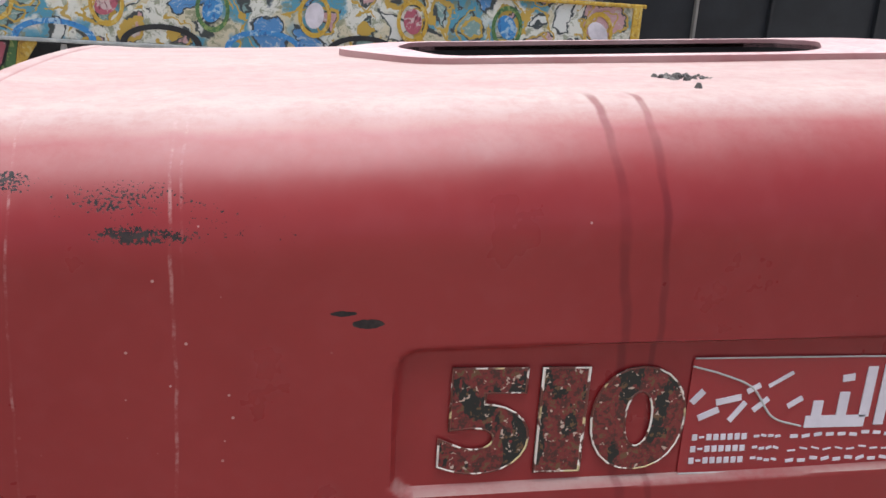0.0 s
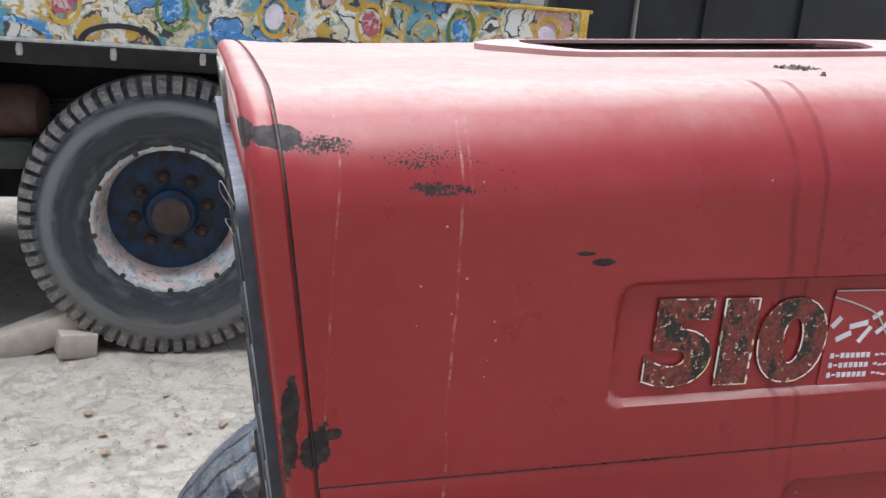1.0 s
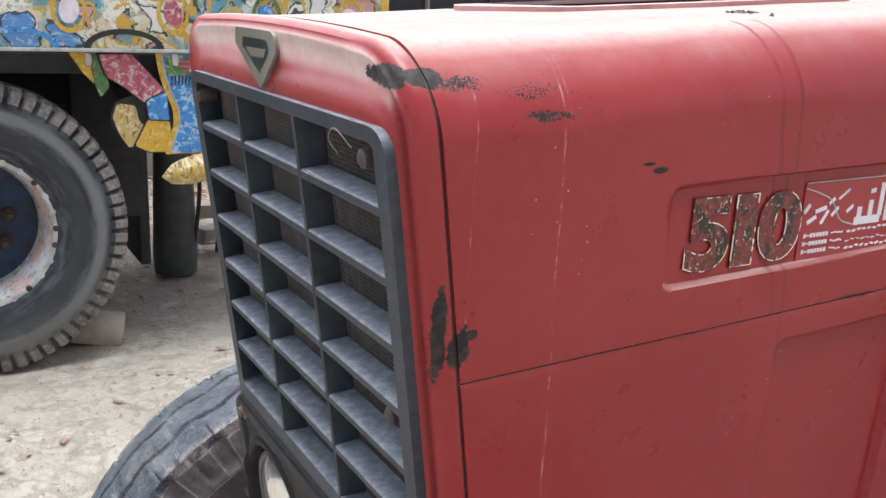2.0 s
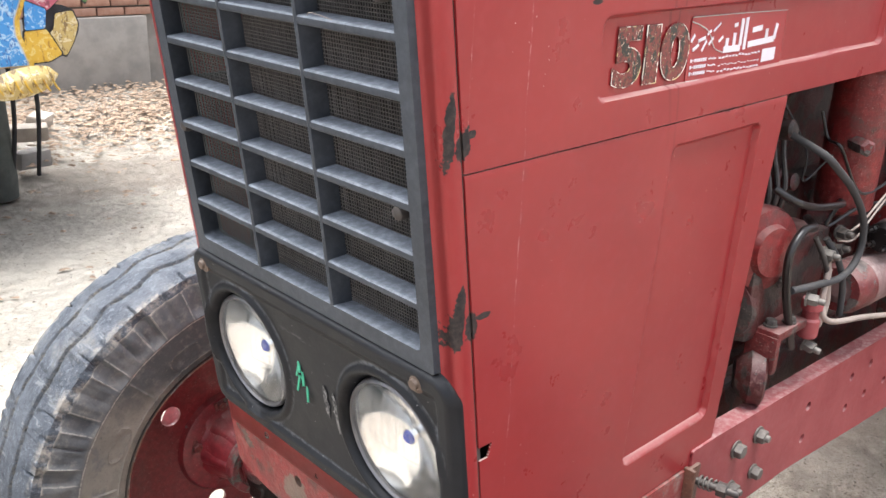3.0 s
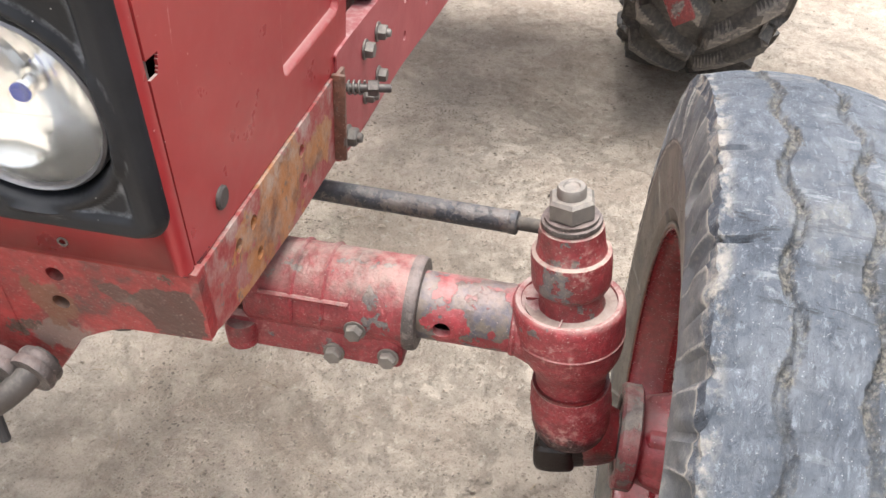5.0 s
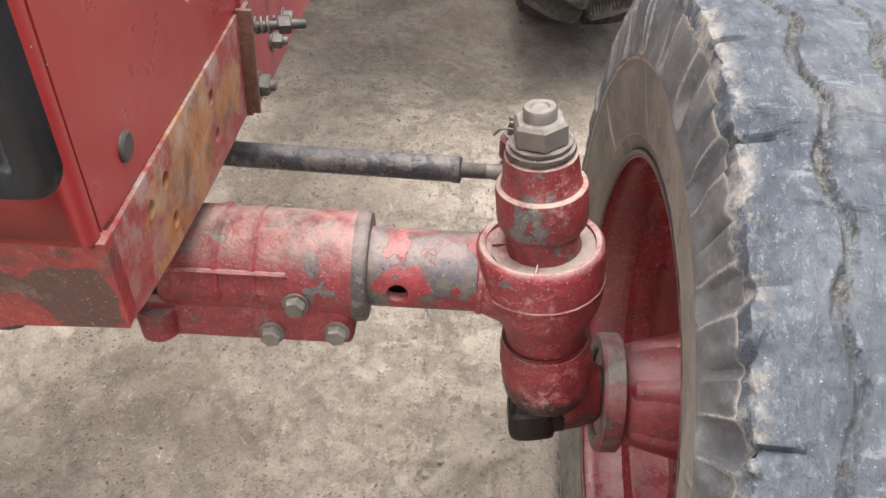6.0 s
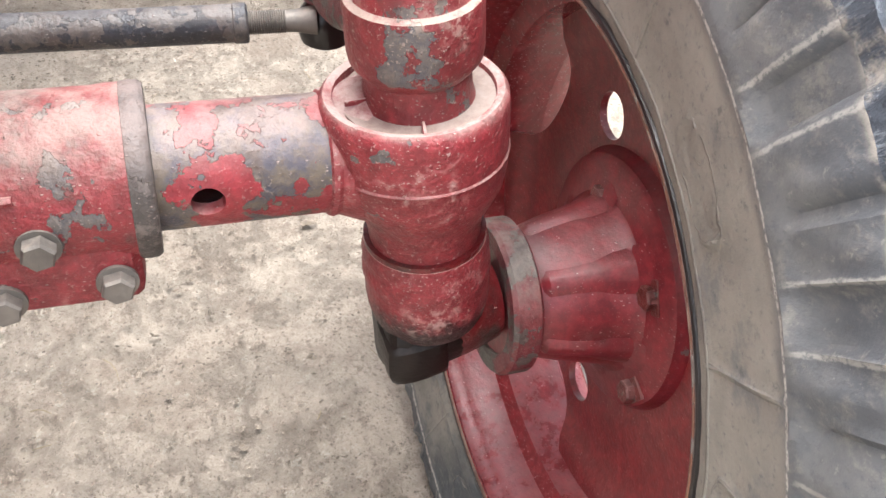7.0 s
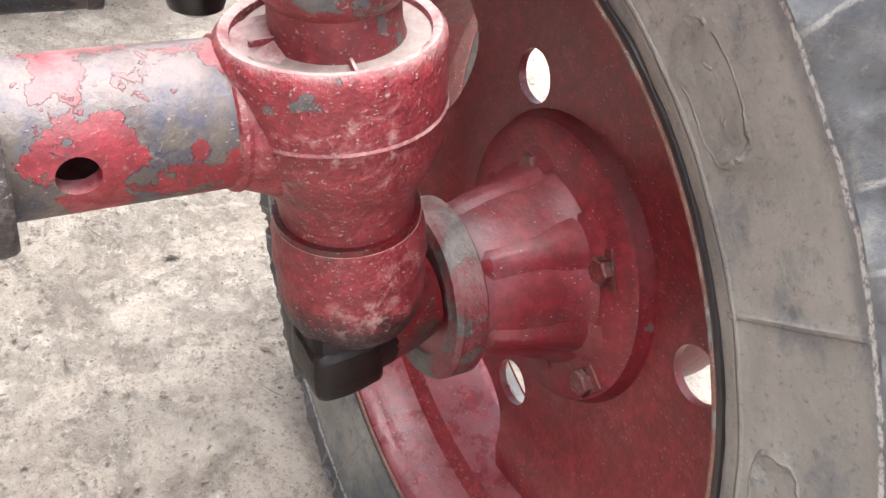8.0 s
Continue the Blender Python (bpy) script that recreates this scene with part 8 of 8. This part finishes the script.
        inset = lambda w, f: rounded([(X(math.copysign(max(abs(a) - w, 0.02), a)), 1.08 + (z - 1.08) * f) for a, z in shape], 0.012)
        v = flat("pendant", inset(0.0, 1.0), FACE + 0.02, 0.006, M_TY, truck, "vase-shaped painted tin pendant")
        flat("painted_line", inset(0.020, 0.985), FACE + 0.0165, 0.0034, M_SCALLOP, v, "thin white painted line")
        flat("painted_field", inset(0.027, 0.97), FACE + 0.013, 0.0034, M_TB, v)
        flat("painted_cap", [(X(-0.088), 1.268), (X(0.088), 1.268), (X(0.078), 1.200), (X(-0.078), 1.200)], FACE + 0.0095, 0.003, M_TG, v)
        for k in range(3):
            flat("painted_band", circle(X(-0.012 + 0.014 * k), 1.252 - 0.018 * k, 0.0065, 16, 6.0), FACE + 0.0065, 0.002, M_TP, v)
        for k in range(9):
            flat("painted_tick", [(X(-0.066 + 0.0145 * k), 1.192), (X(-0.059 + 0.0145 * k), 1.196), (X(-0.061 + 0.0135 * k), 1.158), (X(-0.064 + 0.0135 * k), 1.156)], FACE + 0.0095, 0.003, M_UNDER, v)
        def piece(name, pts, depth, m, parent, label="", q=1):
            pts = [(X(q * a), z) for a, z in pts]
            mx, mz = sum(p[0] for p in pts) / len(pts), sum(p[1] for p in pts) / len(pts)
            edge = [(mx + (a - mx) * 1.09, mz + (z - mz) * 1.09) for a, z in pts]
            g = flat(name, rounded(edge, 0.012), FACE + depth, 0.004, M_UNDER, parent, label)
            flat("painted_field", rounded(pts, 0.012), FACE + depth - 0.0035, 0.003, m, g)
            return g
        for q in (-1, 1):
            piece("pendant_wing", ((0.335, 1.275), (0.215, 1.278), (0.135, 1.19), (0.085, 1.13), (0.110, 1.075), (0.175, 1.09), (0.245, 1.15), (0.31, 1.19)), 0.030, M_TP, v, "curved painted wing of the pendant", q)
            piece("pendant_leaf", ((0.445, 1.283), (0.375, 1.283), (0.355, 1.16), (0.40, 1.21)), 0.034, M_TY, v, "yellow painted leaf of the pendant", q)
            piece("pendant_leaf", ((0.372, 1.283), (0.325, 1.283), (0.30, 1.15), (0.335, 1.11), (0.352, 1.16)), 0.038, M_TG, v, "green painted leaf of the pendant", q)
            piece("pendant_cuff", ((0.085, 1.13), (0.165, 1.095), (0.155, 1.02), (0.075, 1.015)), 0.022, M_TB, v, "blue painted cuff of the pendant", q)
            piece("pendant_foot", ((0.075, 1.012), (0.16, 1.018), (0.215, 0.915), (0.16, 0.888), (0.06, 0.885)), 0.026, M_TY, v, "yellow painted foot of the pendant", q)
            flat("pendant_disc", circle(X(q * 0.215), 1.025, 0.085, 24), FACE + 0.042, 0.004, M_UNDER, v, "round black plate of the pendant")
            piece("pendant_scroll", ((0.275, 1.085), (0.205, 1.075), (0.195, 1.02), (0.170, 0.985), (0.175, 0.93), (0.235, 0.905), (0.27, 0.96), (0.295, 1.03)), 0.037, M_TGOLD, v, "golden scroll of the pendant", q)
        bm = bmesh.new()
        c = Vector((X(0.03), FACE + 0.0, 0.812))
        rings = []
        for k in range(9):
            t = -1 + k / 4
            rr = math.sqrt(max(0.0, 1 - t * t)) + 0.02
            rings.append([bm.verts.new(c + Vector((0.15 * t * s, 0.05 * rr * math.cos(a), 0.026 * t + 0.055 * rr * math.sin(a) * (1 + 0.12 * math.sin(5 * a))))) for a in (2 * math.pi * j / 20 for j in range(20))])
        for p, q2 in zip(rings, rings[1:]):
            for j in range(20):
                bm.faces.new((p[j], p[(j + 1) % 20], q2[(j + 1) % 20], q2[j]))
        bm.faces.new(rings[0]), bm.faces.new(rings[-1])
        b = part("gold_fringe", bm, M_TGOLD, v, "tarnished golden fish-shaped fringe")
        for k in range(7):
            bm = bmesh.new()
            tube(bm, [c + Vector((s * (-0.11 + 0.036 * k), -0.05, 0.02)), c + Vector((s * (-0.10 + 0.036 * k), -0.054, -0.01)), c + Vector((s * (-0.085 + 0.036 * k), -0.046, -0.03))], 0.004, 6)
            part("fringe_fold", bm, M_TY, b)
    pendant(0.677, False)
    pendant(-1.23, True)
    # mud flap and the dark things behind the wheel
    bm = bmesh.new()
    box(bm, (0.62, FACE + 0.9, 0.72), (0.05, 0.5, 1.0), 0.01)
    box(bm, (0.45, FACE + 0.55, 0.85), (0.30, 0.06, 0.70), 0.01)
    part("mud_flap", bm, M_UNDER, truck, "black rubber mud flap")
    bm = bmesh.new()
    lathe(bm, (0.885, FACE + 1.15, 0.02), (0, 0, 1), [(0.115, 0), (0.12, 0.1), (0.10, 0.7), (0.08, 1.15)], 20)
    part("prop_leg", bm, M_LEG, truck, "dark grey-green stand leg under the bed")
    bm = bmesh.new()
    for dx in (0.10, 0.22):
        tube(bm, [(0.885 + dx, FACE + 1.05, 0.95), (0.90 + dx, FACE + 1.05, 0.5), (0.86 + dx * 1.1, FACE + 1.1, 0.12)], 0.012, 8)
    part("hanging_wire", bm, M_UNDER, truck)


build_truck()


def stone(label, at, size, turn, seed, m, name="stone"):
    """A broken block: a bevelled box with uneven corners."""
    rng = random.Random(seed)
    bm = bmesh.new()
    box(bm, (0, 0, 0), size, min(size) * 0.16)
    for v in bm.verts:
        v.co *= 1 + rng.uniform(-0.05, 0.05)
    ob = part(name, bm, m, None)
    ob.matrix_basis = Matrix.Translation(at) @ Euler(turn).to_matrix().to_4x4()
    return tagged(ob, label, name, "stones under the truck")


stone("long pale block of stone wedged against the truck tyre", (-0.69, FACE + 0.13, 0.075), (0.36, 0.13, 0.13), (0.0, -0.36, 0.1), 1, M_STONE)
stone("small pale stone beside the truck tyre", (-0.535, FACE + 0.07, 0.055), (0.15, 0.12, 0.11), (0, 0.1, 0.3), 2, M_STONE)
stone("pale stone behind the truck tyre", (0.32, FACE + 0.30, 0.06), (0.22, 0.14, 0.13), (0, 0.2, -0.2), 3, M_STONE)
stone("grey-brown brick lying by the stand leg", (1.20, FACE + 1.50, 0.11), (0.20, 0.11, 0.10), (0, 0.05, 0.3), 4, M_CONCRETE, "brick")
stone("dark brick on the rubble", (1.32, FACE + 1.85, 0.18), (0.22, 0.11, 0.09), (0.1, 0, -0.3), 5, M_STONE, "brick")
stone("grey brick leaning on the rubble", (1.06, FACE + 1.75, 0.16), (0.18, 0.10, 0.09), (0.1, 0.3, 0.6), 6, M_CONCRETE, "brick")
stone("pale broken brick in the rubble", (1.55, FACE + 2.3, 0.14), (0.2, 0.12, 0.1), (0.2, 0, 0.9), 8, M_STONE, "brick")

_r = random.Random(31)
lumps("rubble", "brown heap of bark chips and broken bricks on the dirt", "rubble",
      [(_r.gauss(2.3, 0.85), _r.gauss(FACE + 2.75, 0.62), 0.02 + 0.09 * _r.random(), _r.uniform(0.006, 0.026)) for _ in range(6500)]
      + [(_r.uniform(-0.6, 4.2), _r.uniform(1.6, 6.6), 0.008, _r.uniform(0.006, 0.02)) for _ in range(700)],
      dusty("brown_bark_chips", (0.17, 0.105, 0.065), 0.35, 0.9, second=(0.38, 0.27, 0.18)), 0.30, 8, 0.6)

bm = bmesh.new()
box(bm, (1.93, FACE + 3.7, 0.28), (2.06, 0.25, 0.72), 0.02)
low_wall = tagged(part("low_wall", bm, M_CONCRETE), "low grey weathered concrete wall topped with brick", "wall", kind="structure")
bm = bmesh.new()
box(bm, (3.4, FACE + 3.74, 0.70), (5.0, 0.19, 1.48), 0.004)
part("mortar", bm, M_CONCRETE, low_wall)
bm = bmesh.new()
box(bm, (0, 0, 0), (0.222, 0.11, 0.062), 0.004)
finish(bm)
brick_mesh = bpy.data.meshes.new("brick")
bm.to_mesh(brick_mesh)
bm.free()
brick_mesh.materials.append(M_BRICK)
_r = random.Random(12)
for row in range(10):
    for col in range(14):
        o = new("brick", brick_mesh)
        o.parent = low_wall
        o.matrix_basis = Matrix.Translation((1.02 + 0.235 * (col + 0.5 * (row % 2)) + _r.uniform(-0.003, 0.003), FACE + 3.655 + _r.uniform(-0.004, 0.004), 0.68 + 0.076 * row))

# the dark steel body that follows the painted boards
bm = bmesh.new()
box(bm, (2.9, FACE + 0.45, 2.3), (2.62, 0.16, 1.9), 0.01)
shed = part("cab_wall", bm, M_NAVY, truck, "blue-black steel sheet end wall")
for k, x in enumerate((1.98, 2.35, 2.9)):
    bm = bmesh.new()
    box(bm, (x, FACE + 0.36, 2.3), (0.014, 0.03, 1.88), 0.004)
    part("cab_seam", bm, M_CONCRETE if k == 0 else M_NAVY, shed)
bm = bmesh.new()
box(bm, (6.6, FACE + 3.2, 1.3), (5.0, 0.3, 2.6), 0.02)
tagged(part("yard_wall", bm, M_CONCRETE), "pale plastered yard wall", "wall", kind="structure")
